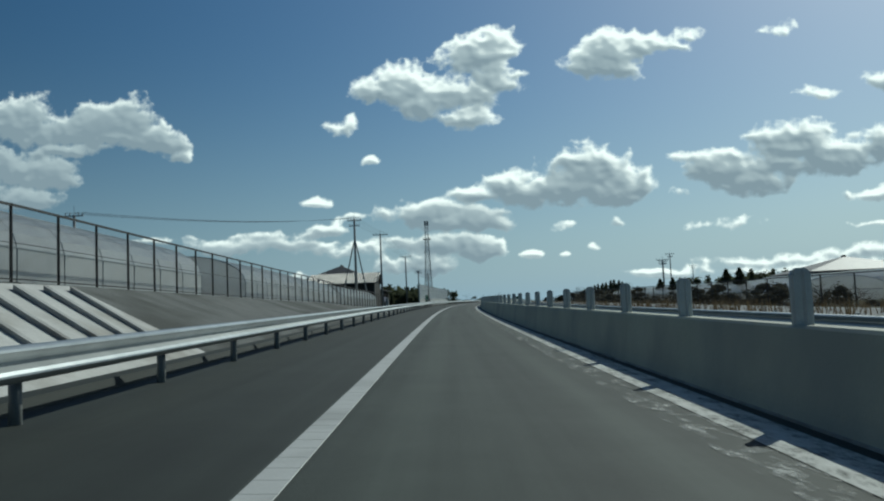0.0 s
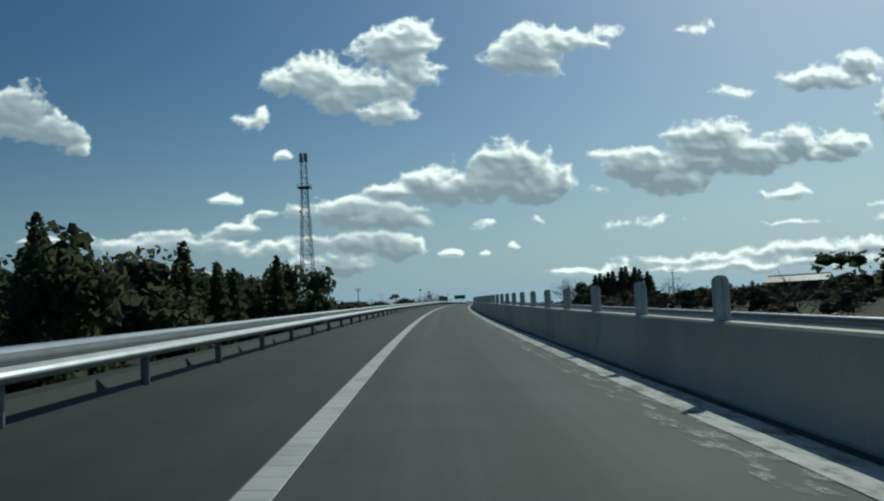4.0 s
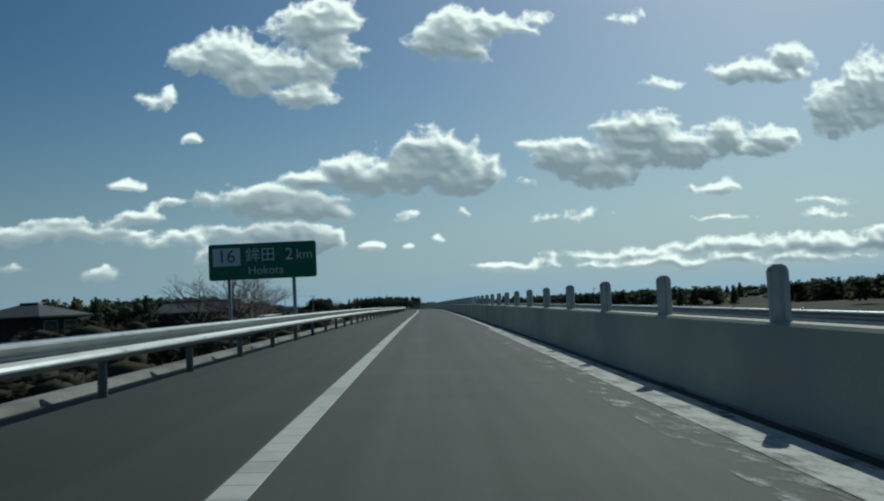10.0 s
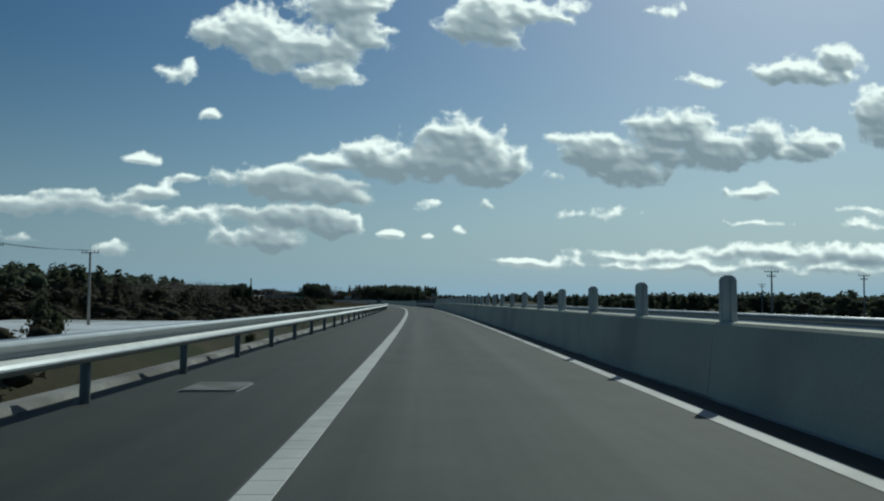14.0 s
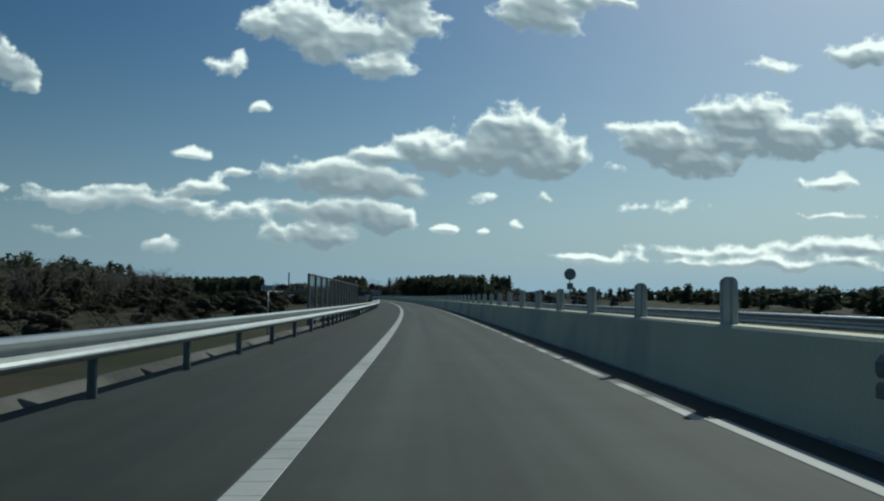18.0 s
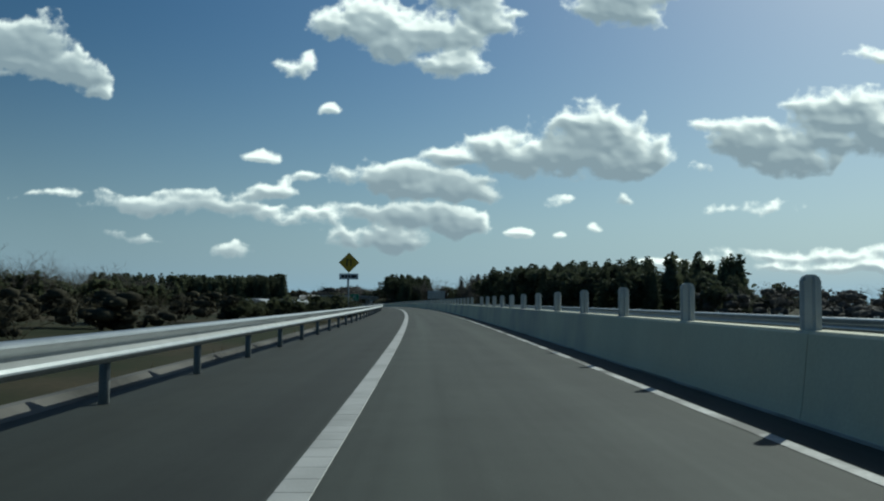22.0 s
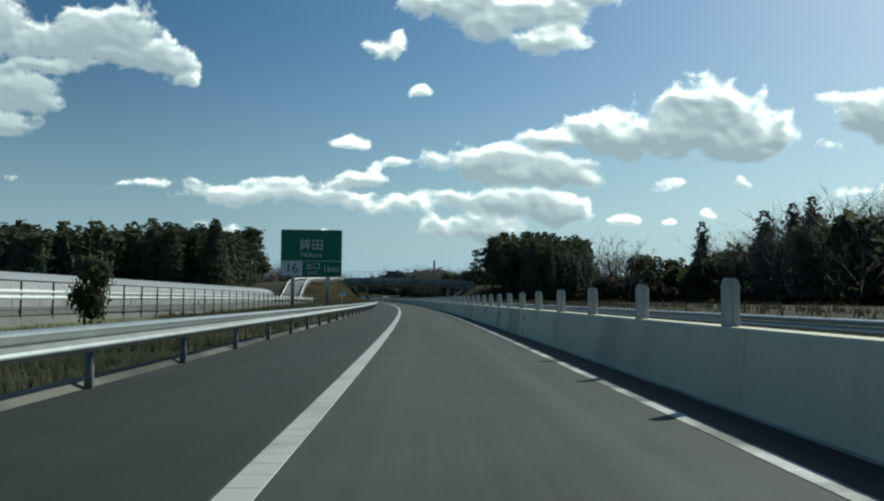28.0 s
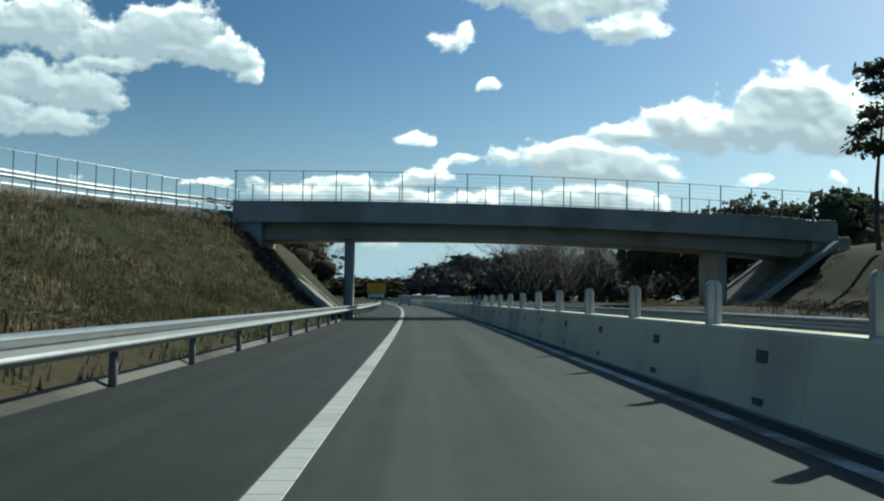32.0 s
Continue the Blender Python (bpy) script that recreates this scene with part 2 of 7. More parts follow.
# zinc with the shaded side of backlit posts put into a darker base colour
SHADED_ZINC = surface("shade-darkened zinc", (0.13, 0.14, 0.13), (0.20, 0.205, 0.19), 4, 50, 0.6, metal=0.15, bump=0.08, vary=0.1)
WHITE_STEEL = surface("white coated steel", (0.6, 0.6, 0.58), (0.72, 0.72, 0.7), 4, 50, 0.45)
PLATE = surface("grey coated steel", (0.38, 0.40, 0.39), (0.47, 0.49, 0.48), 5, 60, 0.5, metal=0.3, bump=0.05, vary=0.07)
DARKSTEEL = surface("dark brown steel", (0.03, 0.028, 0.026), (0.05, 0.046, 0.042), 8, 80, 0.6, metal=0.3)
POLE = surface("pole concrete", (0.22, 0.21, 0.2), (0.32, 0.31, 0.29), 4, 50, 0.85)
GROUND = surface("winter ground", (0.035, 0.031, 0.019), (0.075, 0.062, 0.036), 0.15, 3.5, 0.95, bump=0.6, c=(0.03, 0.036, 0.016), patch=0.5, spec=0.1)
GRASS = surface("dry grass", (0.10, 0.085, 0.04), (0.19, 0.15, 0.075), 0.6, 8, 0.95, c=(0.07, 0.08, 0.03), patch=0.6, spec=0.1, leafy=0.4)
CEDAR = surface("cedar foliage", (0.066, 0.078, 0.048), (0.115, 0.13, 0.078), 0.4, 6, 0.85, bump=0, spec=0.1, vary=0.15, leafy=0.32)
LEAF = surface("evergreen foliage", (0.064, 0.074, 0.042), (0.115, 0.125, 0.07), 0.5, 6, 0.85, bump=0, spec=0.1, vary=0.15, leafy=0.55)
BARK = surface("bark", (0.07, 0.055, 0.04), (0.13, 0.105, 0.08), 3, 40, 0.95, bump=0.4, stretch=(1, 1, 0.25))
TWIG = surface("bare twigs", (0.075, 0.066, 0.055), (0.13, 0.115, 0.095), 2, 20, 0.95, bump=0)
SCRUB = surface("dark winter scrub", (0.05, 0.047, 0.032), (0.10, 0.09, 0.06), 0.6, 6, 0.9, bump=0, spec=0.08, vary=0.15, leafy=0.25)
BANKGRASS = surface("dead bank grass", (0.22, 0.17, 0.105), (0.42, 0.34, 0.215), 0.35, 5, 0.95, bump=0, c=(0.10, 0.088, 0.04), patch=0.45, spec=0.1, leafy=0.4)
RAILGRASS = surface("faded verge grass", (0.085, 0.08, 0.052), (0.19, 0.175, 0.115), 0.5, 6, 0.95, bump=0, c=(0.07, 0.078, 0.04), patch=0.5, spec=0.1, leafy=0.4)
VERGE_DIRT = surface("silted asphalt kerb", (0.035, 0.034, 0.029), (0.085, 0.08, 0.067), 0.9, 12, 0.95, c=(0.15, 0.143, 0.125), patch=0.4)
DEAD = surface("dead leaves", (0.10, 0.075, 0.045), (0.17, 0.125, 0.07), 0.8, 8, 0.95, bump=0, leafy=0.4)


# ---- building helpers ----
class Build:
    """Points and faces gathered for one mesh."""

    def __init__(self):
        self.v, self.f = [], []

    def add(self, v, f):
        n = len(self.v)
        self.v += [tuple(p) for p in v]
        self.f += [tuple(i + n for i in q) for q in f]
        return self

    def box(self, x0, y0, z0, x1, y1, z1, m=None):
        v = [(x0, y0, z0), (x1, y0, z0), (x1, y1, z0), (x0, y1, z0), (x0, y0, z1), (x1, y0, z1), (x1, y1, z1), (x0, y1, z1)]
        if m is not None:
            v = [tuple(m @ Vector(p)) for p in v]
        return self.add(v, [(3, 2, 1, 0), (4, 5, 6, 7), (0, 1, 5, 4), (1, 2, 6, 5), (2, 3, 7, 6), (3, 0, 4, 7)])

    def bevel_box(self, x0, y0, z0, x1, y1, z1, c=0.02):
        """A box whose upright edges and top edges are chamfered by c."""
        def ring(i, z):
            return [(x0 + i + c, y0 + i, z), (x1 - i - c, y0 + i, z), (x1 - i, y0 + i + c, z), (x1 - i, y1 - i - c, z),
                    (x1 - i - c, y1 - i, z), (x0 + i + c, y1 - i, z), (x0 + i, y1 - i - c, z), (x0 + i, y0 + i + c, z)]
        v = ring(0, z0) + ring(0, z1 - c) + ring(c, z1)
        f = [tuple(range(7, -1, -1)), tuple(range(16, 24))]
        for k in (0, 8):
            f += [(k + j, k + (j + 1) % 8, k + 8 + (j + 1) % 8, k + 8 + j) for j in range(8)]
        return self.add(v, f)

    def tube(self, a, b, r0, r1=None, n=8, caps=True):
        a, b = Vector(a), Vector(b)
        r1 = r0 if r1 is None else r1
        q = (b - a).to_track_quat("Z", "Y").to_matrix() if (b - a).length > 1e-6 else Matrix.Identity(3)
        v = []
        for c, r in ((a, r0), (b, r1)):
            v += [tuple(c + q @ Vector((r * math.cos(2 * math.pi * k / n), r * math.sin(2 * math.pi * k / n), 0))) for k in range(n)]
        f = [(k, (k + 1) % n, n + (k + 1) % n, n + k) for k in range(n)]
        if caps:
            f += [tuple(range(n - 1, -1, -1)), tuple(range(n, 2 * n))]
        return self.add(v, f)

    def pipe(self, points, radii, n=6):
        """One bent tube through the points."""
        v = [(p[0] + r * math.cos(6.2832 * k / n), p[1] + r * math.sin(6.2832 * k / n), p[2]) for p, r in zip(points, radii) for k in range(n)]
        f = [(i * n + k, i * n + (k + 1) % n, (i + 1) * n + (k + 1) % n, (i + 1) * n + k) for i in range(len(points) - 1) for k in range(n)]
        return self.add(v, f + [tuple(range(n - 1, -1, -1)), tuple(range(len(v) - n, len(v)))])

    def bent(self, points, r, n=5):
        """One round bar bent through the points."""
        pts = [Vector(p) for p in points]
        v = []
        for i, p in enumerate(pts):
            q = (pts[min(i + 1, len(pts) - 1)] - pts[max(i - 1, 0)]).to_track_quat("Z", "Y").to_matrix()
            v += [tuple(p + q @ Vector((r * math.cos(6.2832 * k / n), r * math.sin(6.2832 * k / n), 0))) for k in range(n)]
        f = [(i * n + k, i * n + (k + 1) % n, (i + 1) * n + (k + 1) % n, (i + 1) * n + k) for i in range(len(pts) - 1) for k in range(n)]
        return self.add(v, f)

    def extrude(self, outline, axis, a, b):
        """A closed outline in a plane, pushed along an axis from a to b."""
        n = len(outline)
        def at(p, t):
            return {"x": (t, p[0], p[1]), "y": (p[0], t, p[1]), "z": (p[0], p[1], t)}[axis]
        v = [at(p, a) for p in outline] + [at(p, b) for p in outline]
        f = [(k, (k + 1) % n, n + (k + 1) % n, n + k) for k in range(n)] + [tuple(range(n - 1, -1, -1)), tuple(range(n, 2 * n))]
        return self.add(v, f)

    def mesh(self, name):
        me = bpy.data.meshes.new(name)
        me.from_pydata(self.v, [], self.f)
        me.update()
        return me


def skin(me, material, smooth=False):
    me.materials.append(material)
    if smooth:
        me.polygons.foreach_set("use_smooth", [True] * len(me.polygons))
        me.update()
    return me


def part(name, b, material, parent=None, label="", smooth=False, at=None):
    """Links one mesh object, under a thing or part where one is given."""
    me = b if isinstance(b, bpy.types.Mesh) else skin(b.mesh(name), material, smooth)
    ob = new(name, me)
    if parent is not None:
        ob.parent = parent
    if at is not None:
        ob.matrix_basis = at
    if label:
        ob["label"] = label
    return ob


def thing(name, at, label, category, group="", kind=""):
    ob = new(name)
    ob.matrix_basis = at
    ob.empty_display_size = 0.2
    return tagged(ob, label, category, group, kind)


def sweep(outline, s0, s1, step=4.0, closed=True, caps=True):
    """A cross-section (d, z) carried along the road."""
    b = Build()
    n = len(outline)
    ss = np.linspace(s0, s1, max(2, int(round((s1 - s0) / step)) + 1))
    for s in ss:
        b.v += [road(s, d, z) for d, z in outline]
    m = n if closed else n - 1
    for i in range(len(ss) - 1):
        b.f += [(i * n + k, (i + 1) * n + k, (i + 1) * n + (k + 1) % n, i * n + (k + 1) % n) for k in range(m)]
    if closed and caps:
        b.f += [tuple(range(n)), tuple(range(len(b.v) - 1, len(b.v) - n - 1, -1))]
    return b


def structure(name, b, material, label, category, smooth=False):
    return tagged(part(name, b, material, smooth=smooth), label, category, kind="structure")


END = 1700.0
# ---- road, shoulders and markings ----
def paving(name, d0, d1, top, s0, s1, material, label, category):
    """A strip of road with its place along and across the road kept for the material."""
    b = sweep([(d0, top), (d1, top), (d1, top - 0.5), (d0, top - 0.5)], s0, s1, 5)
    o = structure(name, b, material, label, category)
    rows = len(b.v) // 4
    across = np.tile(np.array([d0, d1, d1, d0], np.float32), rows)
    o.data.attributes.new("lateral", "FLOAT", "POINT").data.foreach_set("value", across)
    o.data.attributes.new("along", "FLOAT", "POINT").data.foreach_set("value", np.repeat(np.linspace(s0, s1, rows), 4).astype(np.float32))
    return o


paving("road", -1.62, 1.86, 0.0, -110, END, ASPHALT, "single grey asphalt lane of a motorway, slightly worn", "road")
paving("road_shoulder", -4.0, -1.62, 0.0, -110, END, ASPHALT_NEW, "wide dark asphalt hard shoulder", "shoulder")
paving("road_opposite", 2.26, 7.4, -0.02, -110, END, ASPHALT, "asphalt carriageway of the oncoming lane", "road")


def marking(d, width, s0, s1, material, label, block=0.0):
    b = Build()
    if block:
        b = sweep([(d - width / 2, 0.003), (d + width / 2, 0.003)], s0, s1, 4, closed=False)
        for s in np.arange(s0, s1, block):
            e = s + block - 0.008
            for z, i in ((0.004, 0.0), (0.008, 0.004)):
                b.v += [road(s, d - width / 2 + i, z), road(s, d + width / 2 - i, z), road(e, d + width / 2 - i, z), road(e, d - width / 2 + i, z)]
            n = len(b.v) - 8
            b.f += [(n + 4, n + 5, n + 6, n + 7), (n, n + 1, n + 5, n + 4), (n + 1, n + 2, n + 6, n + 5), (n + 2, n + 3, n + 7, n + 6), (n + 3, n, n + 4, n + 7)]
    else:
        rows = np.linspace(s0, s1, int((s1 - s0) / 4) + 1)
        for s in rows:
            m = d(s) if callable(d) else d
            b.v += [road(s, m - width / 2, 0.004), road(s, m + width / 2, 0.004)]
        b.f = [(2 * i, 2 * i + 1, 2 * i + 3, 2 * i + 2) for i in range(len(rows) - 1)]
    return structure("trim", b, material, label, "road marking")


marking(-1.5, 0.19, -60, 1420, PAINT, "solid white edge line with ribbed blocks", 0.3)
marking(1.5, 0.17, -60, 395, PAINT_WORN_OR_SHADED, "dusty worn white edge line")


def grit_material(name, low, high):
    """Pale grit lying in broken patches."""
    m, n, l, p = nodes_of(name)
    geo, a = n.new("ShaderNodeNewGeometry"), n.new("ShaderNodeTexNoise")
    mp = n.new("ShaderNodeMapping")
    mp.inputs["Scale"].default_value = (2.4, 0.9, 1.0)
    a.inputs["Scale"].default_value, a.inputs["Detail"].default_value, a.inputs["Roughness"].default_value = 2.6, 10, 0.75
    cut = n.new("ShaderNodeMapRange")
    cut.inputs[1].default_value, cut.inputs[2].default_value, cut.inputs[4].default_value = low, high, 0.92
    l.new(geo.outputs["Position"], mp.inputs[0]), l.new(mp.outputs[0], a.inputs[0]), l.new(a.outputs[0], cut.inputs[0])
    tone = n.new("ShaderNodeValToRGB")
    tone.color_ramp.elements[0].color, tone.color_ramp.elements[1].color = (0.46, 0.46, 0.42, 1), (0.7, 0.7, 0.65, 1)
    tone.color_ramp.elements[0].position, tone.color_ramp.elements[1].position = 0.4, 0.7
    l.new(a.outputs[0], tone.inputs[0]), l.new(tone.outputs[0], p.inputs["Base Color"])
    p.inputs["Roughness"].default_value = 0.95
    t, mix = n.new("ShaderNodeBsdfTransparent"), n.new("ShaderNodeMixShader")
    l.new(cut.outputs[0], mix.inputs[0]), l.new(t.outputs[0], mix.inputs[1]), l.new(p.outputs[0], mix.inputs[2])
    l.new(mix.outputs[0], n["Material Output"].inputs[0])
    return m


structure("trim", sweep([(1.3, 0.007), (1.72, 0.007)], -60, 405, 4, closed=False), grit_material("pale grit", 0.28, 0.52), "pale grit swept against the barrier", "road dust")
structure("trim", sweep([(0.95, 0.0065), (1.3, 0.0065)], -60, 405, 4, closed=False), grit_material("thin pale grit", 0.50, 0.72), "thin patches of pale grit on the lane", "road dust")
marking(1.5, 0.15, 395, 690, PAINT, "white edge line beside the barrier")
# grey of these two lines stands for the barrier's shadow over white paint
marking(1.39, 0.11, 690, 1052, PAINT_WORN_OR_SHADED, "white edge line, coloured grey for the barrier's shade")
marking(lambda s: float(np.interp(s, [1052, 1085, 1160, 1200], [1.34, 1.36, 1.5, 1.58])), 0.14, 1052, 1420, PAINT_WORN_OR_SHADED, "white edge line, coloured grey for the newer barrier's shade")
marking(2.6, 0.15, -60, 1420, PAINT, "white edge line of the oncoming lane")
marking(5.6, 0.18, -60, 1420, PAINT, "white outer edge line of the oncoming lane")
structure("trim", sweep([(1.865, -0.3), (1.865, 0.02), (2.25, 0.02), (2.25, -0.3)], -110, END, 5), KERB, "concrete footing strip under the barrier", "kerb")
structure("trim", sweep([(-4.26, -0.4), (-4.26, 0.055), (-4.05, 0.055), (-4.005, 0.0), (-4.005, -0.4)], 215, 690, 5), DARK_KERB, "pale concrete kerb along the hard shoulder", "kerb")
structure("trim", sweep([(-4.35, -0.4), (-4.35, 0.05), (-4.12, 0.08), (-4.005, 0.0), (-4.005, -0.4)], 690, END, 5), VERGE_DIRT, "low dark asphalt kerb silted with brown dirt", "kerb")
structure("trim", sweep([(-4.3, -0.4), (-4.3, 0.1), (-4.06, 0.1), (-4.005, 0.0), (-4.005, -0.4)], -110, 215, 5), ASPHALT_NEW, "low dark asphalt kerb along the hard shoulder", "kerb")

# ---- the concrete barrier with its anti-glare plates ----
# counts and places along the road between which plates, and rail posts, are set out evenly
PLATE_RUN = [(0, 6.3), (12, 43.5), (25, 82.9), (37, 119.8), (74, 232.8), (87, 272.0), (100, 310.9), (112, 346.3), (125, 385.1), (138, 424.2), (150, 460.0), (163, 499.5), (176, 538.6), (213, 652.0), (226, 691.2), (238, 728.1), (251, 767.8), (263, 804.4), (276, 843.6), (289, 883.0), (302, 922.0), (315, 961.1), (353, 1076.7), (366, 1115.1), (379, 1153.5), (392, 1192.3), (405, 1230.9)]
POST_RUN = [(0, 6.1), (13, 46.5), (25, 83.2), (37, 121.2), (74, 233.7), (86, 271.6), (99, 310.1), (112, 348.7), (125, 387.2), (137, 423.3), (150, 462.7), (162, 499.1), (175, 538.5), (213, 654.6), (225, 691.5), (237, 728.5), (250, 766.8), (263, 805.0), (276, 844.7), (289, 884.1), (301, 920.2), (314, 959.2), (353, 1077.9), (364, 1115.0), (376, 1154.0), (389, 1196.1), (401, 1234.6)]


def set_out(run, s0, s1):
    """The places of the plates or posts of a run between s0 and s1."""
    count, place = [q[0] for q in run], [q[1] for q in run]
    k = np.arange(-30, 480)
    s = np.interp(k, count, place)
    s = np.where(k < 0, place[0] + 3.03 * k, s)
    s = np.where(k > count[-1], place[-1] + 3.03 * (k - count[-1]), s)
    return [float(q) for q in s if s0 <= q < s1]


def barrier_top(s):
    """The barrier is a little lower past the open stretch of rail."""
    return 0.70 if s < 650 else 0.675


def barrier(s0, s1):
    """A run of concrete barrier: sections of about 9 m with open joints, and a plate every 3 m."""
    at = Matrix.Identity(4)
    b = thing("median_barrier", at, "long smooth grey concrete median barrier topped with steel anti-glare plates", "barrier", "median barriers")
    n, h = max(1, round((s1 - s0) / 9.1)), barrier_top((s0 + s1) / 2)
    for k in range(n):
        a, e = s0 + (s1 - s0) * k / n, s0 + (s1 - s0) * (k + 1) / n
        part("barrier_section", sweep([(1.88, 0.02), (1.9, 0.12), (1.955, h - 0.025), (1.975, h), (2.2, h), (2.22, h - 0.025), (2.25, 0.02)], a + 0.006, e - 0.006, 3), CONCRETE if s0 < 650 else CONCRETE_MID if s0 < 1080 else CONCRETE_NEW, b)
    return b


def plate_mesh():
    b = Build()
    w, t, z0, z1 = 0.077, 0.032, 0.0, 0.43
    o = [(-w, z0), (w, z0), (w, z1 - 0.05), (w - 0.015, z1 - 0.02), (w - 0.045, z1), (-w + 0.045, z1), (-w + 0.015, z1 - 0.02), (-w, z1 - 0.05)]
    b.extrude(o, "y", -0.005, t)
    fold = [(-w, -0.006), (-w * 0.86, -0.03), (-w * 0.1, -0.03), (w * 0.12, -0.052), (w * 0.34, -0.03), (w * 0.86, -0.03), (w, -0.006)]
    b.extrude(fold, "z", 0.004, z1 - 0.052)
    b.extrude([(q[0] * 0.8, q[1]) for q in fold], "z", z1 - 0.05, z1 - 0.018)
    b.box(-w - 0.02, -t - 0.02, -0.04, w + 0.02, t + 0.02, 0.0)
    return skin(b.mesh("anti_glare_plate"), PLATE)


PLATE_MESH = plate_mesh()
BARRIERS = [(-60, 210), (210, 420), (420, 630), (688, 880), (880, 1085), (1085, 1250), (1250, 1420)]
for s0, s1 in BARRIERS:
    run = barrier(s0, s1)
    for s in set_out(PLATE_RUN, s0, s1 - 0.2):
        part("anti_glare_plate", PLATE_MESH, None, run, at=spot(s, 2.06, barrier_top(s) - 0.005))
structure("wall_far", sweep([(1.88, 0.02), (1.955, 0.725), (2.2, 0.725), (2.25, 0.02)], 1420, END, 6), CONCRETE, "concrete median barrier running on into the distance", "barrier")


# ---- guardrails ----
def beam_section(y, out=1.0):
    """The W profile of a guardrail beam, from its upper to its lower lip."""
    z = [0.585, 0.578, 0.562, 0.545, 0.505, 0.475, 0.455, 0.415, 0.39, 0.375, 0.345, 0.322]
    x = [0.0, 0.045, 0.072, 0.078, 0.03, 0.0, 0.0, 0.06, 0.076, 0.078, 0.05, 0.0]
    front = [(y + out * a, c) for a, c in zip(x, z)]
    back = [(y + out * (a - 0.008), c) for a, c in zip(reversed(x), reversed(z))]
    return front + back


def rail_d(s):
    """How far the guardrail stands off, with the two bays where a new run starts behind the old one."""
    return float(np.interp(s, [0, 960, 1060], [-3.6, -3.56, -3.84]))


def bay_d(s):
    return float(np.interp(s, [90, 100, 125, 760, 772, 800], [-4.2, -4.15, -3.6, -4.25, -4.15, -3.57])) if s < 130 or 750 < s < 805 else rail_d(s)


def rail_lift(s):
    """How much higher or lower than 0.585 m the beam's upper lip runs."""
    return float(np.interp(s, [0, 150, 235, 300, 440, 1400], [0.0, 0.0, -0.035, 0.03, 0.055, 0.065]))


def beam_mesh(length):
    b = Build()
    b.extrude(beam_section(0.0), "y", -0.03, length + 0.03)
    return skin(b.mesh("beam"), ZINC)


def post_mesh():
    b = Build()
    b.tube((0, 0, -0.3), (0, 0, 0.53), 0.047, n=12)
    b.tube((0, 0, 0.53), (0, 0, 0.55), 0.047, 0.03, n=12)
    return skin(b.mesh("post"), SHADED_ZINC, True)


BEAM, POST = beam_mesh(1.0), post_mesh()
BRACKET = skin(Build().box(0.0, -0.05, 0.38, 0.13, 0.05, 0.53).mesh("bracket"), ZINC)


def guardrail(s0, s1, line=rail_d):
    g = thing("guardrail", Matrix.Identity(4), "galvanised steel W-beam guardrail on round posts beside the hard shoulder", "guardrail", "guardrails")
    at = set_out(POST_RUN, s0, s1)
    for s, after in zip(at, at[1:] + [at[-1] + 3.03]):
        a, e = Vector(road(s, line(s), rail_lift(s))), Vector(road(after, line(after), rail_lift(after)))
        way = e - a
        tilt = Matrix.Translation(a) @ Matrix.Rotation(math.atan2(-way.x, way.y), 4, "Z") @ Matrix.Rotation(math.asin(way.z / way.length), 4, "X")
        part("beam", BEAM, None, g, at=tilt @ Matrix.Diagonal((1, way.length, 1, 1)))
        # posts stand twice as close where the road runs over a structure
        for q in (s, (s + after) / 2) if 296 < s < 326 or 709 < s < 728 else (s,):
            post = part("post", POST, None, g, at=spot(q, line(q) - 0.14) @ Matrix.Diagonal((1, 1, 1 + rail_lift(q) / 0.55, 1)))
            part("bracket", BRACKET, None, post)
    return g


def rail_end(s, d, parent):
    """The plain steel cap that closes a run of rail."""
    b = Build()
    b.box(-0.06, -0.28, 0.31, 0.1, 0.05, 0.6)
    b.box(-0.09, -0.22, 0.33, -0.06, -0.01, 0.58)
    part("end_cap", b, ZINC, parent, "galvanised end cap", at=spot(s, d, rail_lift(s)))


for s0, s1, line in ((-50, 97.5, rail_d), (92, 215, bay_d), (215, 480, rail_d), (480, 720, rail_d), (720, 773, rail_d), (764, 1000, bay_d), (1000, 1230, rail_d), (1230, 1420, rail_d)):
    run = guardrail(s0, s1, line)
    if s1 in (97.5, 773):
        rail_end(set_out(POST_RUN, s0, s1)[-1] + 3.03, rail_d(s1), run)
# the open stretch of median rail, where the concrete barrier stops
median = thing("median_guardrail", Matrix.Identity(4), "grey steel median guardrail on close-set posts, open underneath", "guardrail", "guardrails")
wide = Matrix.Diagonal((1.85, 1, 1, 1))
dark_plate = PLATE_MESH.copy()
dark_plate.materials.clear()
dark_plate.materials.append(SHADED_ZINC)
for s in set_out(PLATE_RUN, 629.5, 687.5):
    part("anti_glare_plate", dark_plate, None, median, at=spot(s, 2.06, 0.68) @ wide)
    for q in (s, s + 1.51):
        part("post", POST, None, median, at=spot(q, 2.06, 0.0) @ Matrix.Diagonal((1, 1, 1.08, 1)))
    part("reflector", Build().box(-0.03, -0.09, 0.0, 0.03, 0.09, 0.035), WHITE_STEEL, median, "small pale reflector on the beam", at=spot(s, 1.97, 0.6))
for d, out in ((2.0, -1.0), (2.14, 1.0)):
    part("beam", sweep([(d, 0.60), (d + 0.05 * out, 0.585), (d + 0.085 * out, 0.54), (d + 0.085 * out, 0.48), (d + 0.06 * out, 0.44), (d + 0.085 * out, 0.40), (d + 0.085 * out, 0.34), (d + 0.05 * out, 0.295), (d, 0.28)], 628.5, 688.5, 3), SHADED_ZINC, median)
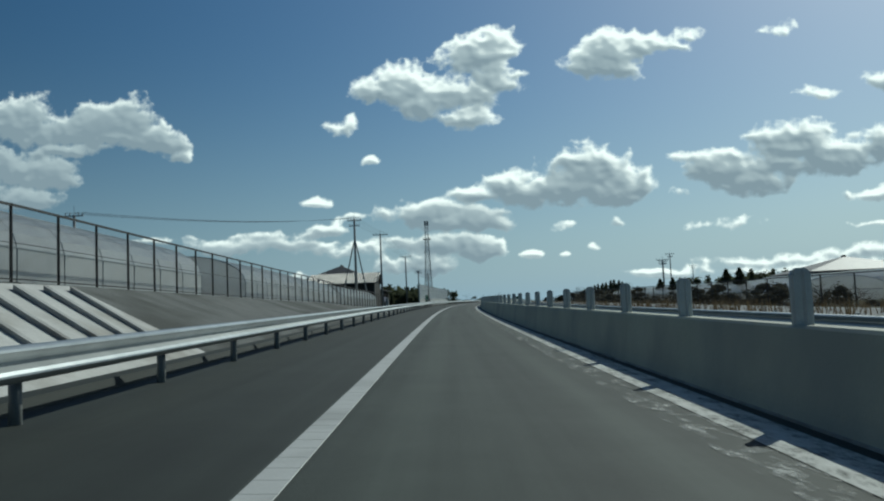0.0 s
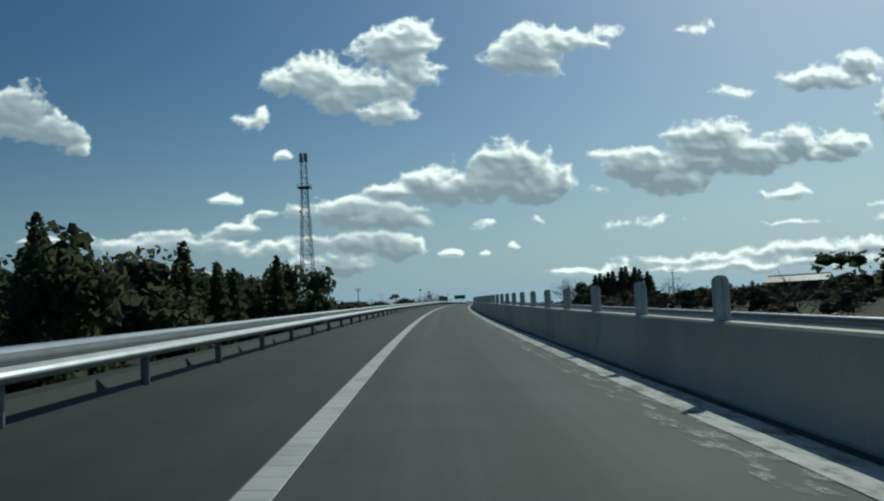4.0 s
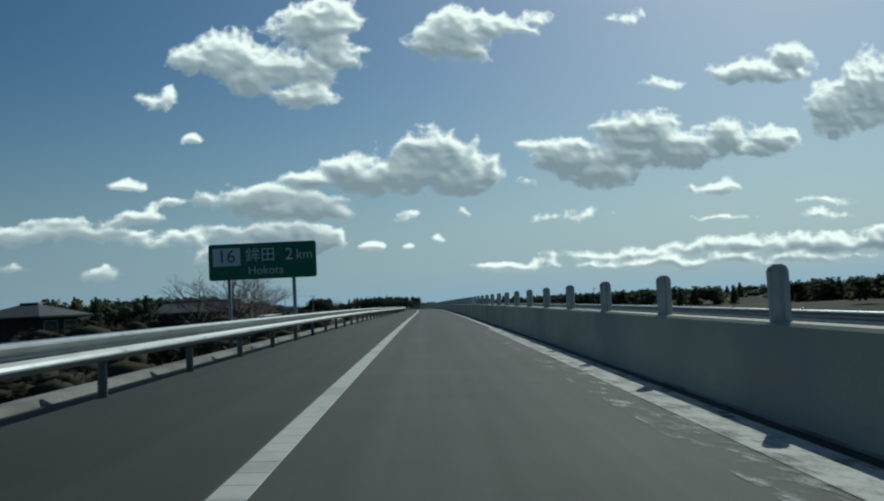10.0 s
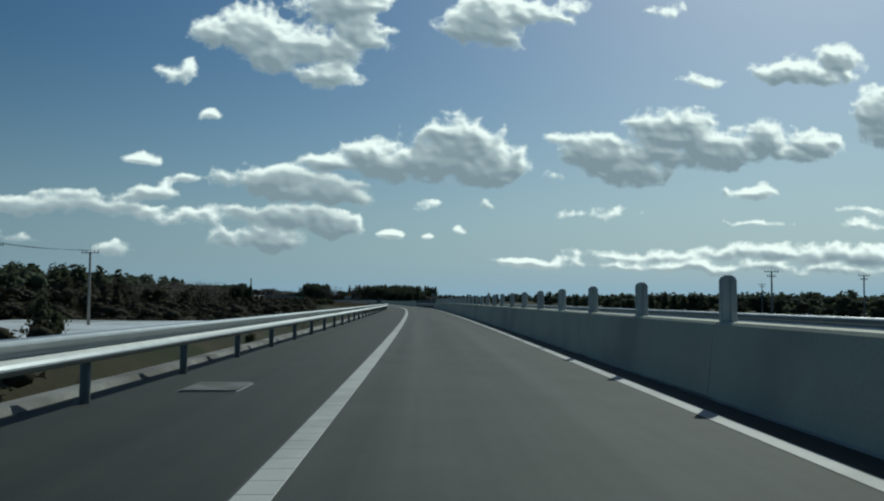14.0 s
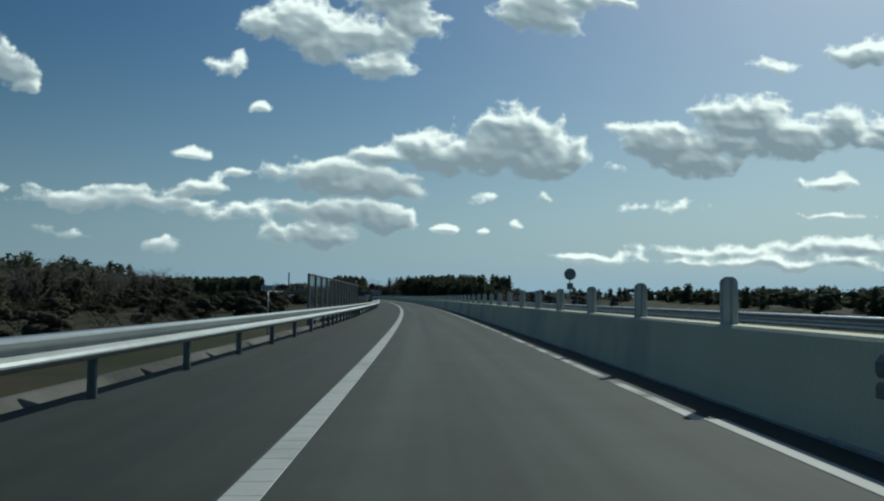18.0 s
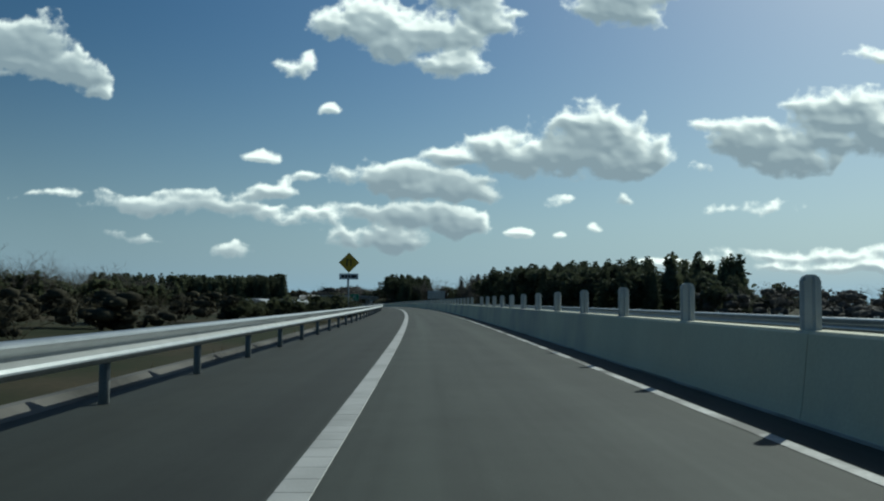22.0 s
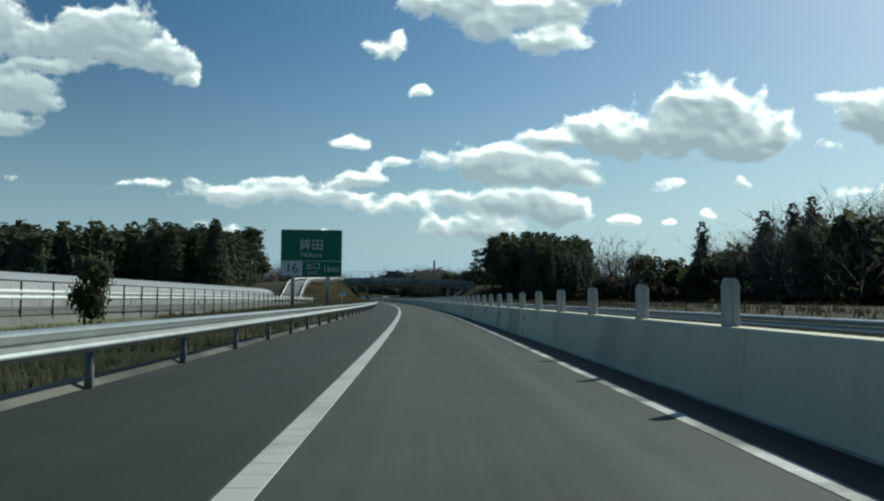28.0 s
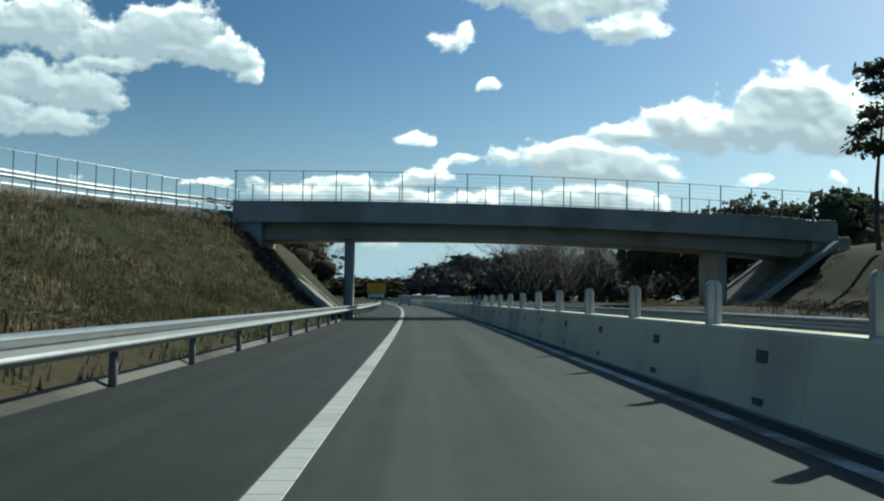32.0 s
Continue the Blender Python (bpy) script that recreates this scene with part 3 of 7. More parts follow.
structure("trim", sweep([(1.86, -0.3), (1.86, 0.02), (1.88, 0.035), (2.24, 0.035), (2.26, 0.02), (2.26, -0.3)], 628, 689, 4), KERB, "pale concrete kerb under the open median rail", "kerb")
far_rail = sweep(beam_section(7.0, -1.0), -60, 1420, 6)
for s in np.arange(-60, 1420, 4.0):
    x, y, z = road(s, 7.14)
    far_rail.tube((x, y, z - 0.2), (x, y, z + 0.62), 0.055, n=6)
tagged(part("guardrail_far", far_rail, ZINC), "galvanised guardrail beyond the oncoming lane", "guardrail", kind="structure")


# ---- sky: a far sheet of cloud, open between the clouds ----
CLOUD_FAR = 4720.0
CLOUDS = dict(
    heart=[(-206, 1287, 218, 152), (261, 1439, 246, 172), (57, 1209, 324, 177), (348, 1345, 176, 171), (172, 1100, 185, 90), (-381, 1288, 90, 106, 0.5)],
    upper=[(958, 1371, 265, 116), (1211, 1475, 217, 92), (1038, 1421, 195, 146), (1508, 1546, 87, 40, 0.5), (1967, 1554, 62, 35, 0.5)],
    middle=[(200, 660, 180, 62), (400, 700, 235, 98), (537, 658, 340, 112), (858, 766, 300, 175), (1043, 664, 258, 128), (755, 654, 297, 116)],
    lens=[(-107, 557, 289, 85), (128, 507, 281, 76), (296, 497, 127, 52), (-535, 558, 84, 36, 0.6), (-690, 482, 150, 54, 0.8)],
    bank=[(-49, 381, 310, 69), (262, 354, 155, 77), (-129, 274, 259, 89), (-531, 377, 265, 47, 0.8)],
    low=[(-1099, 415, 380, 58), (-1026, 460, 210, 41), (-1206, 275, 147, 32, 0.8), (-804, 224, 132, 37, 0.8)],
    small=[(-422, 889, 69, 40), (-728, 655, 75, 29), (-514, 1078, 105, 47, 0.4), (-601, 539, 72, 26, 0.7), (687, 456, 63, 34), (533, 313, 51, 34), (705, 293, 26, 20), (855, 350, 26, 20), (1367, 637, 65, 30), (978, 477, 52, 38)],
    right=[(1591, 754, 184, 122), (1780, 687, 233, 130), (2039, 849, 306, 174), (2252, 795, 310, 137), (2538, 843, 276, 131), (2846, 842, 211, 85), (2741, 781, 209, 65), (1419, 817, 78, 42, 0.7), (1900, 770, 210, 115)],
    outer=[(2761, 1245, 344, 89), (3000, 1340, 163, 99), (3242, 998, 215, 215), (3528, 1090, 260, 260), (2185, 1167, 136, 42)],
    streaks=[(1596, 439, 186, 39), (2459, 581, 169, 52), (2493, 410, 169, 20, 0.7), (3178, 487, 176, 21, 0.7), (3159, 411, 175, 25, 0.7)],
    band=[(1255, 175, 321, 29), (1869, 212, 404, 49), (2513, 239, 430, 65), (3051, 238, 414, 69), (2415, 256, 64, 52), (2186, 157, 1134, 38), (3791, 264, 602, 90)],
    great=[(-1900, 1150, 330, 165), (-1640, 1045, 200, 105), (-1490, 968, 100, 45), (-2450, 1195, 380, 165), (-2250, 885, 215, 105), (-2520, 930, 350, 130), (-2400, 745, 220, 85), (-2700, 770, 320, 115), (-3050, 1000, 420, 330), (-2180, 1130, 260, 130), (-1830, 1070, 280, 80), (-2130, 1010, 240, 60)],
    wisp=[(-1658, 470, 168, 17, 0.6), (-2339, 497, 121, 24, 0.6)],
)
# how thick each cloud is against its size: thin ones let more sun through
CLOUD_BODY = dict(heart=0.5, upper=0.55, small=0.6, great=1.5, low=0.9, wisp=0.6, streaks=0.7, outer=0.55, band=0.8)
CLOUD_TONE = dict(great=0.77, low=0.66, bank=0.86, lens=0.8, wisp=0.8, band=0.9)


def cloud_sheet():
    """Clouds as fields of uneven thickness; sun from the upper right is dimmed by the cloud that it crosses."""
    rng = np.random.RandomState(5)
    dx, dz = 7.0, 5.6
    xs, zs = np.arange(-3500, 4500, dx), np.arange(70, 1760, dz)
    X, Z = np.meshgrid(xs, zs)

    def grain(x, z, wave):
        """Smooth random values between -1 and 1, one every wave metres."""
        u, w = (x + 4600) / wave, (z + 500) / wave
        i, k = np.floor(w).astype(int), np.floor(u).astype(int)
        fu, fw = u - k, w - i
        fu, fw = fu * fu * (3 - 2 * fu), fw * fw * (3 - 2 * fw)
        table = rng.uniform(-1, 1, (i.max() + 2, k.max() + 2))
        low = table[i, k] * (1 - fu) + table[i, k + 1] * fu
        high = table[i + 1, k] * (1 - fu) + table[i + 1, k + 1] * fu
        return low * (1 - fw) + high * fw

    def rough(x, z, wave, steps, gain, puffy=False):
        total, size = np.zeros(X.shape), 1.0
        for _ in range(steps):
            g = grain(x, z, wave)
            total += size * (1 - 2 * np.abs(g) ** 0.8 if puffy else g)
            wave, size = wave * 0.5, size * gain
        return total

    WX, WZ = X + 44 * rough(X, Z, 190, 3, 0.5), Z + 25 * rough(X, Z, 160, 3, 0.5)
    shape, size, weight, tone, level = np.full(X.shape, -3.0), np.ones(X.shape), np.ones(X.shape), np.ones(X.shape), np.zeros(X.shape)
    for name, blobs in CLOUDS.items():
        for q in blobs:
            x, z, rx, rz = q[:4]
            i0, i1 = np.searchsorted(zs, [z - 2.2 * rz - 45, z + 2.2 * rz + 45])
            k0, k1 = np.searchsorted(xs, [x - 1.9 * rx - 60, x + 1.9 * rx + 60])
            part_x, part_z = WX[i0:i1, k0:k1] - x, WZ[i0:i1, k0:k1] - z
            f = 1 - (part_x / rx) ** 2 - (part_z / np.where(part_z < 0, 0.72 * rz, 1.08 * rz)) ** 2
            f = np.maximum(f, -3.0) * (q[4] if len(q) > 4 else 1.0) * np.clip(0.3 + rz / 80, 0.55, 1.25)
            old = shape[i0:i1, k0:k1]
            win = f > old
            shape[i0:i1, k0:k1] = np.where(win, f, old)
            size[i0:i1, k0:k1] = np.where(win, rz, size[i0:i1, k0:k1])
            tone[i0:i1, k0:k1] = np.where(win, CLOUD_TONE.get(name, 1.0), tone[i0:i1, k0:k1])
            level[i0:i1, k0:k1] = np.where(win, np.clip(part_z / rz, -1, 1), level[i0:i1, k0:k1])
            weight[i0:i1, k0:k1] = np.where(win, CLOUD_BODY.get(name, 1.0), weight[i0:i1, k0:k1])

    def shifted(A, i, k):
        return np.roll(np.roll(A, i, 0), k, 1)

    def soft(A, n):
        for _ in range(n):
            A = 0.15 * (shifted(A, 1, 0) + shifted(A, -1, 0) + shifted(A, 0, 1) + shifted(A, 0, -1)) + 0.4 * A
        return A

    wild, puffs = rough(X, Z * 1.4, 150, 4, 0.5), rough(X, Z * 1.2, 104, 4, 0.48, True)
    dense = soft(shape, 3) * 1.1 + 0.42 * wild + 0.42 * puffs - 0.05
    thick = np.clip(dense, 0, 1.7) * np.clip(soft(size, 6), 22, 140) * soft(weight, 4)
    toward = (0.5, 0.87)
    depth = np.zeros(X.shape)
    for k in range(1, 12):
        depth += shifted(thick, -round(16 * k * toward[1] / dz), -round(16 * k * toward[0] / dx)) * 16
    lit = np.exp(-soft(depth, 5) / 6500.0)
    gz, gx = np.gradient(soft(np.clip(dense, 0, 1.7) * 70, 7), dz, dx)
    facing = np.clip(-(gx * toward[0] + gz * toward[1]), -1.3, 1.3)
    light = 0.13 + 0.40 * lit + 0.46 * np.exp(-soft(thick, 3) / 60.0) + 0.20 * facing + 0.24 * soft(level, 8)
    light *= soft(tone, 4)
    # the sheet bends in at both ends, so that it stays within sight
    ends = np.clip((np.abs(X.ravel()) - 1500) / 2200, 0, 1)
    near = (1 - 0.2 * ends * ends * (3 - 2 * ends))[:, None]
    middle = np.array([40.0, 500.0, 1.0])
    v = middle + near * (np.stack([X.ravel(), np.full(X.size, CLOUD_FAR), Z.ravel()], 1) - middle)
    nx, nz = len(xs), len(zs)
    i = (np.arange(nz - 1)[:, None] * nx + np.arange(nx - 1)[None]).ravel()
    faces = np.stack([i, i + 1, i + nx + 1, i + nx], 1)
    keep = faces[(dense.ravel()[faces] > -0.5).any(1)]
    used = np.unique(keep)
    again = np.zeros(X.size, int)
    again[used] = np.arange(len(used))
    me = bpy.data.meshes.new("cloud_backdrop")
    me.from_pydata(v[used].tolist(), [], again[keep].tolist())
    for name, values in (("body", dense), ("sunlight", light)):
        me.attributes.new(name, "FLOAT", "POINT").data.foreach_set("value", values.ravel()[used].astype(np.float32))
    me.update()
    m, n, l, p = nodes_of("cloud")
    n.remove(p)
    out = n["Material Output"]
    geo = n.new("ShaderNodeNewGeometry")

    def fbm(scale, detail):
        t = n.new("ShaderNodeTexNoise")
        t.inputs["Scale"].default_value, t.inputs["Detail"].default_value, t.inputs["Roughness"].default_value = scale, detail, 0.62
        l.new(geo.outputs["Position"], t.inputs[0])
        return t.outputs[0]

    def math_node(op, a, b, c=None):
        t = n.new("ShaderNodeMath")
        t.operation = op
        for k, q in enumerate((a, b, c)):
            if q is None:
                continue
            if isinstance(q, (int, float)):
                t.inputs[k].default_value = q
            else:
                l.new(q, t.inputs[k])
        return t.outputs[0]

    def attribute(name):
        t = n.new("ShaderNodeAttribute")
        t.attribute_name = name
        return t.outputs["Fac"]

    fine = fbm(0.035, 5.0)
    edge = math_node("MULTIPLY_ADD", fine, 0.8, math_node("SUBTRACT", attribute("body"), 0.40))
    alpha = n.new("ShaderNodeMapRange")
    alpha.interpolation_type = "SMOOTHSTEP"
    alpha.inputs[1].default_value, alpha.inputs[2].default_value = -0.15, 0.8
    l.new(edge, alpha.inputs[0])
    light = math_node("MULTIPLY_ADD", fine, 0.10, math_node("SUBTRACT", attribute("sunlight"), 0.05))
    ramp = n.new("ShaderNodeValToRGB")
    ramp.color_ramp.elements[0].position, ramp.color_ramp.elements[1].position = 0.04, 0.86
    ramp.color_ramp.elements[0].color, ramp.color_ramp.elements[1].color = (0.24, 0.29, 0.335, 1), (0.98, 0.985, 0.95, 1)
    mid = ramp.color_ramp.elements.new(0.48)
    mid.color = (0.41, 0.46, 0.49, 1)
    l.new(light, ramp.inputs[0])
    glow, clear, mix = n.new("ShaderNodeEmission"), n.new("ShaderNodeBsdfTransparent"), n.new("ShaderNodeMixShader")
    glow.inputs[1].default_value = 1.22
    l.new(ramp.outputs[0], glow.inputs[0])
    l.new(alpha.outputs[0], mix.inputs[0]), l.new(clear.outputs[0], mix.inputs[1]), l.new(glow.outputs[0], mix.inputs[2])
    l.new(mix.outputs[0], out.inputs[0])
    me.materials.append(m)
    return tagged(new("cloud_backdrop", me), "scattered white cumulus clouds in a blue sky", "clouds", kind="structure")


cloud_sheet()


# ---- the ground: one sheet to the horizon ----
LEFT_S = [-110, 14, 36, 60, 80, 150, 185, 230, 420, 640, 720, 900, 985, 1040, 1150, 1205, 1500, 1700]
LEFT_Z = [1.1, 1.05, 0.75, 0.32, 0.0, 0.1, -1.8, -3.2, -3.4, -3.4, -2.6, -2.0, -1.0, -0.2, 0.3, 0.5, 0.6, 0.6]
RIGHT_S = [-110, 0, 150, 220, 300, 420, 700, 900, 985, 1100, 1250, 1700]
RIGHT_Z = [0.6, 0.6, 0.0, -0.6, -1.5, -3.0, -3.2, -1.5, 0.2, 0.6, 0.6, 0.6]
BRIDGE = 1270.0


def ground_level(s, d):
    """The ground's height against the paving."""
    if -4.32 <= d <= 7.4 or (s < 92 and -8.2 < d < 0):
        return -0.42
    if d < 0:
        e, run = np.interp(s, LEFT_S, LEFT_Z), -4.3 - d
    else:
        e, run = np.interp(s, RIGHT_S, RIGHT_Z), d - 7.4
    slope = 0.55 if e > 0 else 0.5
    z = -0.1 + math.copysign(min(abs(e) + 0.1, run * slope), e)
    if run > 12:
        far = min(1.0, (run - 12) / 160)
        z += far * (noise.noise((s / 130, d / 130, 3.1)) * 2.2 - 0.8)
    # a terrace of fields below the road
    if d < -15 and 555 < s < 640:
        f = np.interp(s, [555, 568, 624, 640], [0, 1, 1, 0]) * np.interp(-d, [15, 18.5, 46, 60], [0, 1, 1, 0])
        z += (-1.35 - z) * float(f)
    # the banks that carry the bridge road over, and the ramp up to them
    if d < 0:
        top = np.interp(s, [1200, 1214, 1220, 1226, 1231, 1236, 1240, 1247, 1254, 1262, 1282, 1300], [0.0, 0.1, 0.3, 1.2, 2.1, 3.05, 3.55, 4.15, 4.55, 4.8, 4.85, 0.0])
        edge = np.interp(s, [1200, 1247, 1256, 1266], [17.1, 16.9, 15.4, 9.6])
        lift = top * np.clip((-d - 4.9) / (edge - 4.9), 0, 1) * np.interp(-d, [25.5, 34, 75, 130], [1, 0.75, 0.5, 0])
    else:
        w = abs(s - BRIDGE)
        top = np.interp(d, [11.5, 16.0, 21.0, 60, 120], [0.0, 0.6, 4.0, 4.6, 2.0])
        lift = top * np.clip(1.0 - (w - 5) / 14, 0, 1)
    z = max(z, -0.1 + float(lift)) if lift > 0.02 else z
    return z + 0.12 * noise.noise((s / 2.3, d / 2.3, 0.4)) * min(1, run)


def ground_sheet():
    left = [-420, -300, -210, -150, -110, -85, -66, -52, -42, -34, -28, -23, -19, -16, -13.5, -11.5, -10, -8.8, -7.8, -6.9, -6.1, -5.4, -4.8, -4.33]
    right = [7.42, 8.2, 9.2, 10.4, 12, 14, 16, 18, 20, 22.5, 26, 31, 38, 47, 60, 78, 100, 130, 170, 230, 310, 420]
    cols = left + [-4.25, 1.5, 7.3] + right
    rows = list(np.arange(-110, 1150, 6.0)) + list(np.arange(1150, 1330, 3.0)) + list(np.arange(1330, 1701, 10.0))
    v, n = [], len(cols) + 4
    for s in rows:
        pts = []
        for d in cols:
            x, y, z = road(s, d)
            pts.append((x, y, z + ground_level(s, d)))
        a, e = pts[0], pts[-1]
        pts = [(a[0] - 4200, a[1], -9.0), (a[0] - 900, a[1], -5.0)] + pts + [(e[0] + 900, e[1], -5.0), (e[0] + 4200, e[1], -9.0)]
        v += pts
    last = v[-n:]
    for far, sink in ((300, -3), (1000, -5), (2900, -9)):
        v += [(x, y + far, min(z, 0) * 0.3 + sink) for x, y, z in last]
    first = v[:n]
    v = [(x, y - 900, -6.0) for x, y, z in first] + v
    m = len(v) // n
    f = [(i * n + k, i * n + k + 1, (i + 1) * n + k + 1, (i + 1) * n + k) for i in range(m - 1) for k in range(n - 1)]
    b = Build()
    b.v, b.f = v, f
    return structure("ground", b, GROUND, "brown winter ground with dry grass and bare fields", "ground", True)


ground_sheet()


# ---- overbridge ----
def overbridge():
    at = spot(BRIDGE, 0, 0, 2.0)
    o = thing("overbridge", at, "grey concrete road bridge crossing over the motorway", "bridge")
    h0, xl, xr = 5.05, -9.9, 20.6

    def deck(x):
        return h0 + 0.55 * (1 - ((x - 4.5) / 16.0) ** 2) * 0.6 - (x - xl) * 0.010

    xs = np.linspace(xl, xr, 25)
    under, web, fascia, slab = Build(), Build(), Build(), Build()
    for b, ya, yb, za, zb in ((slab, -2.6, 2.6, -0.25, 0.0), (fascia, -2.9, -2.6, -0.58, 0.46), (web, -1.9, 1.9, -1.22, -0.25), (under, 2.6, 2.9, -0.58, 0.46)):
        for x in xs:
            t = deck(x)
            deep = za - (0.0 if b is not web else 0.22 * abs((x - 5) / 15) ** 2)
            b.v += [(x, ya, t + deep), (x, yb, t + deep), (x, yb, t + zb), (x, ya, t + zb)]
        n = len(xs)
        b.f += [(4 * i + k, 4 * i + (k + 1) % 4, 4 * i + 4 + (k + 1) % 4, 4 * i + 4 + k) for i in range(n - 1) for k in range(4)]
        b.f += [(3, 2, 1, 0), (4 * n - 4, 4 * n - 3, 4 * n - 2, 4 * n - 1)]
    part("deck", slab, BRIDGE_CONCRETE, o), part("girder", web, BRIDGE_CONCRETE, o)
    part("parapet", fascia, BRIDGE_CONCRETE, o), part("parapet", under, BRIDGE_CONCRETE, o)
    for x in (-4.3, 15.2):
        b = Build()
        w = 0.45 if x < 0 else 0.5
        b.extrude([(x - w / 2, -1.3), (x - w / 4, -1.5), (x + w / 4, -1.5), (x + w / 2, -1.3), (x + w / 2, 1.3), (x + w / 4, 1.5), (x - w / 4, 1.5), (x - w / 2, 1.3)], "z", -0.5, deck(x) - 0.95)
        part("pier", b, BRIDGE_CONCRETE, o)
    # see-through mesh fences along both sides
    for y, name in ((-2.75, "fence"), (2.75, "fence")):
        f = part(name, Build().box(xl, y - 0.015, deck(xl) + 1.9, xl + 0.1, y + 0.015, deck(xl) + 1.93), SHADED_ZINC, o, "thin galvanised mesh fence")
        for x in np.arange(xl + 0.1, xr, 1.62):
            t = deck(x) + 0.46
            part("fence_post", Build().box(x - 0.022, y - 0.022, t, x + 0.022, y + 0.022, t + 1.5), SHADED_ZINC, f)
        for k in (1.48, 0.08):
            part("fence_rail", Build().bent([(a, y, deck(a) + 0.46 + k) for a in xs], 0.016), SHADED_ZINC, f)
        for k in np.arange(0.28, 1.4, 0.2):
            part("fence_wire", Build().bent([(a, y, deck(a) + 0.46 + k) for a in xs], 0.004, 3), SHADED_ZINC, f)
    for x, w, name in ((xl + 0.4, 1.0, "abutment"), (xr - 0.2, 1.0, "abutment")):
        part(name, Build().bevel_box(x - w, -2.7, deck(x) - 2.6, x + w, 2.7, deck(x) - 0.26, 0.05), BRIDGE_CONCRETE, o)
    return o


overbridge()


def slope_slab(points, label, material=None):
    """A thin concrete slab lying on a bank, between four corners of the plan (s, d, z)."""
    b = Build()
    top = [road(*p) for p in points]
    b.add(top + [(x, y, z - 0.25) for x, y, z in top], [(0, 1, 2, 3), (7, 6, 5, 4), (0, 4, 5, 1), (1, 5, 6, 2), (2, 6, 7, 3), (3, 7, 4, 0)])
    return structure("trim", b, material or KERB, label, "slope paving")


# the slabs are a darker concrete than the edges set beside them
slope_slab([(BRIDGE - 3.1, -4.9, 0.2), (BRIDGE + 3.1, -4.9, 0.2), (BRIDGE + 3.1, -9.5, 4.15), (BRIDGE - 3.1, -9.5, 4.15)], "grey concrete slope paving under the bridge", DARK_KERB)
slope_slab([(BRIDGE + 3.1, 15.8, 0.65), (BRIDGE - 3.1, 15.8, 0.65), (BRIDGE - 3.1, 20.0, 3.85), (BRIDGE + 3.1, 20.0, 3.85)], "grey concrete slope paving under the bridge", DARK_KERB)
for a, e in ((-3.6, -3.1), (3.1, 3.6)):
    slope_slab([(BRIDGE + a, -4.9, 0.3), (BRIDGE + e, -4.9, 0.3), (BRIDGE + e, -9.5, 4.25), (BRIDGE + a, -9.5, 4.25)], "pale concrete edge of the slope paving")
    slope_slab([(BRIDGE + e, 15.8, 0.75), (BRIDGE + a, 15.8, 0.75), (BRIDGE + a, 20.0, 3.95), (BRIDGE + e, 20.0, 3.95)], "pale concrete edge of the slope paving")


# ---- trees ----
NPR = np.random.RandomState(11)


def leaf_patches(centres, radii):
    """Ragged four-cornered leaf patches, bent along the middle, each turned its own way."""
    n = len(centres)
    normal = NPR.normal(size=(n, 3)) + np.array([0, 0, 0.6])
    normal /= np.linalg.norm(normal, axis=1)[:, None]
    u = np.cross(normal, NPR.normal(size=(n, 3)))
    u /= np.linalg.norm(u, axis=1)[:, None]
    w = np.cross(normal, u)
    a = np.arange(4) * 1.5708 + NPR.uniform(-0.5, 0.5, (n, 4))
    r = radii[:, None] * NPR.uniform(0.4, 1.5, (n, 4))
    v = centres[:, None] + (r * np.cos(a))[..., None] * u[:, None] + (r * np.sin(a))[..., None] * w[:, None] + normal[:, None] * (radii[:, None] * NPR.uniform(-0.35, 0.35, (n, 4)))[..., None]
    f = np.array([[0, 1, 2], [0, 2, 3]])
    return v.reshape(-1, 3), (f[None] + 4 * np.arange(n)[:, None, None]).reshape(-1, 3)


def lump(centre, rx, rz, sides=7, rings=4):
    """A jagged, closed inner mass, so that a crown is not seen through."""
    v, f = [], []
    for i in range(rings + 1):
        t = math.pi * i / rings
        for k in range(sides):
            q = NPR.uniform(0.75, 1.1)
            v.append((centre[0] + rx * q * math.sin(t) * math.cos(6.283 * k / sides), centre[1] + rx * q * math.sin(t) * math.sin(6.283 * k / sides), centre[2] + rz * math.cos(t)))
    for i in range(rings):
        for k in range(sides):
            a, b, c, e = i * sides + k, i * sides + (k + 1) % sides, (i + 1) * sides + (k + 1) % sides, (i + 1) * sides + k
            f += [(a, e, c), (a, c, b)]
    return np.array(v), np.array(f)


def join(pieces):
    vs, fs, n = [], [], 0
    for v, f in pieces:
        vs.append(v), fs.append(np.asarray(f) + n)
        n += len(v)
    return np.concatenate(vs), np.concatenate(fs)


def conifer(count=300, bare=0.05, r=0.2, core=True, size=1.0, blunt=0.8):
    """A pointed crown of unit height."""
    t = NPR.random_sample(count) ** 1.1
    lim = r * (1 - t) ** blunt * (0.85 + 0.3 * np.sin(t * 60 + NPR.uniform(0, 6))) + 0.012
    a, q = NPR.uniform(0, 6.283, count), np.sqrt(NPR.uniform(0.2, 1.0, count))
    z = bare + (1 - bare) * t - 0.12 * lim * q
    c = np.stack([lim * q * np.cos(a), lim * q * np.sin(a), z], 1)
    pieces = [leaf_patches(c, size * NPR.uniform(0.022, 0.05, count) * (1.2 - 0.6 * t))]
    if core:
        v, f = lump((0, 0, 0.45 + bare * 0.4), r * 0.62, 0.46 * (1 - bare), 6, 5)
        squeeze = np.clip(1.25 - (v[:, 2] - bare) / (1 - bare), 0.12, 1) ** (blunt / 0.8)
        v[:, :2] *= squeeze[:, None]
        pieces.append((v, f))
    return join(pieces)


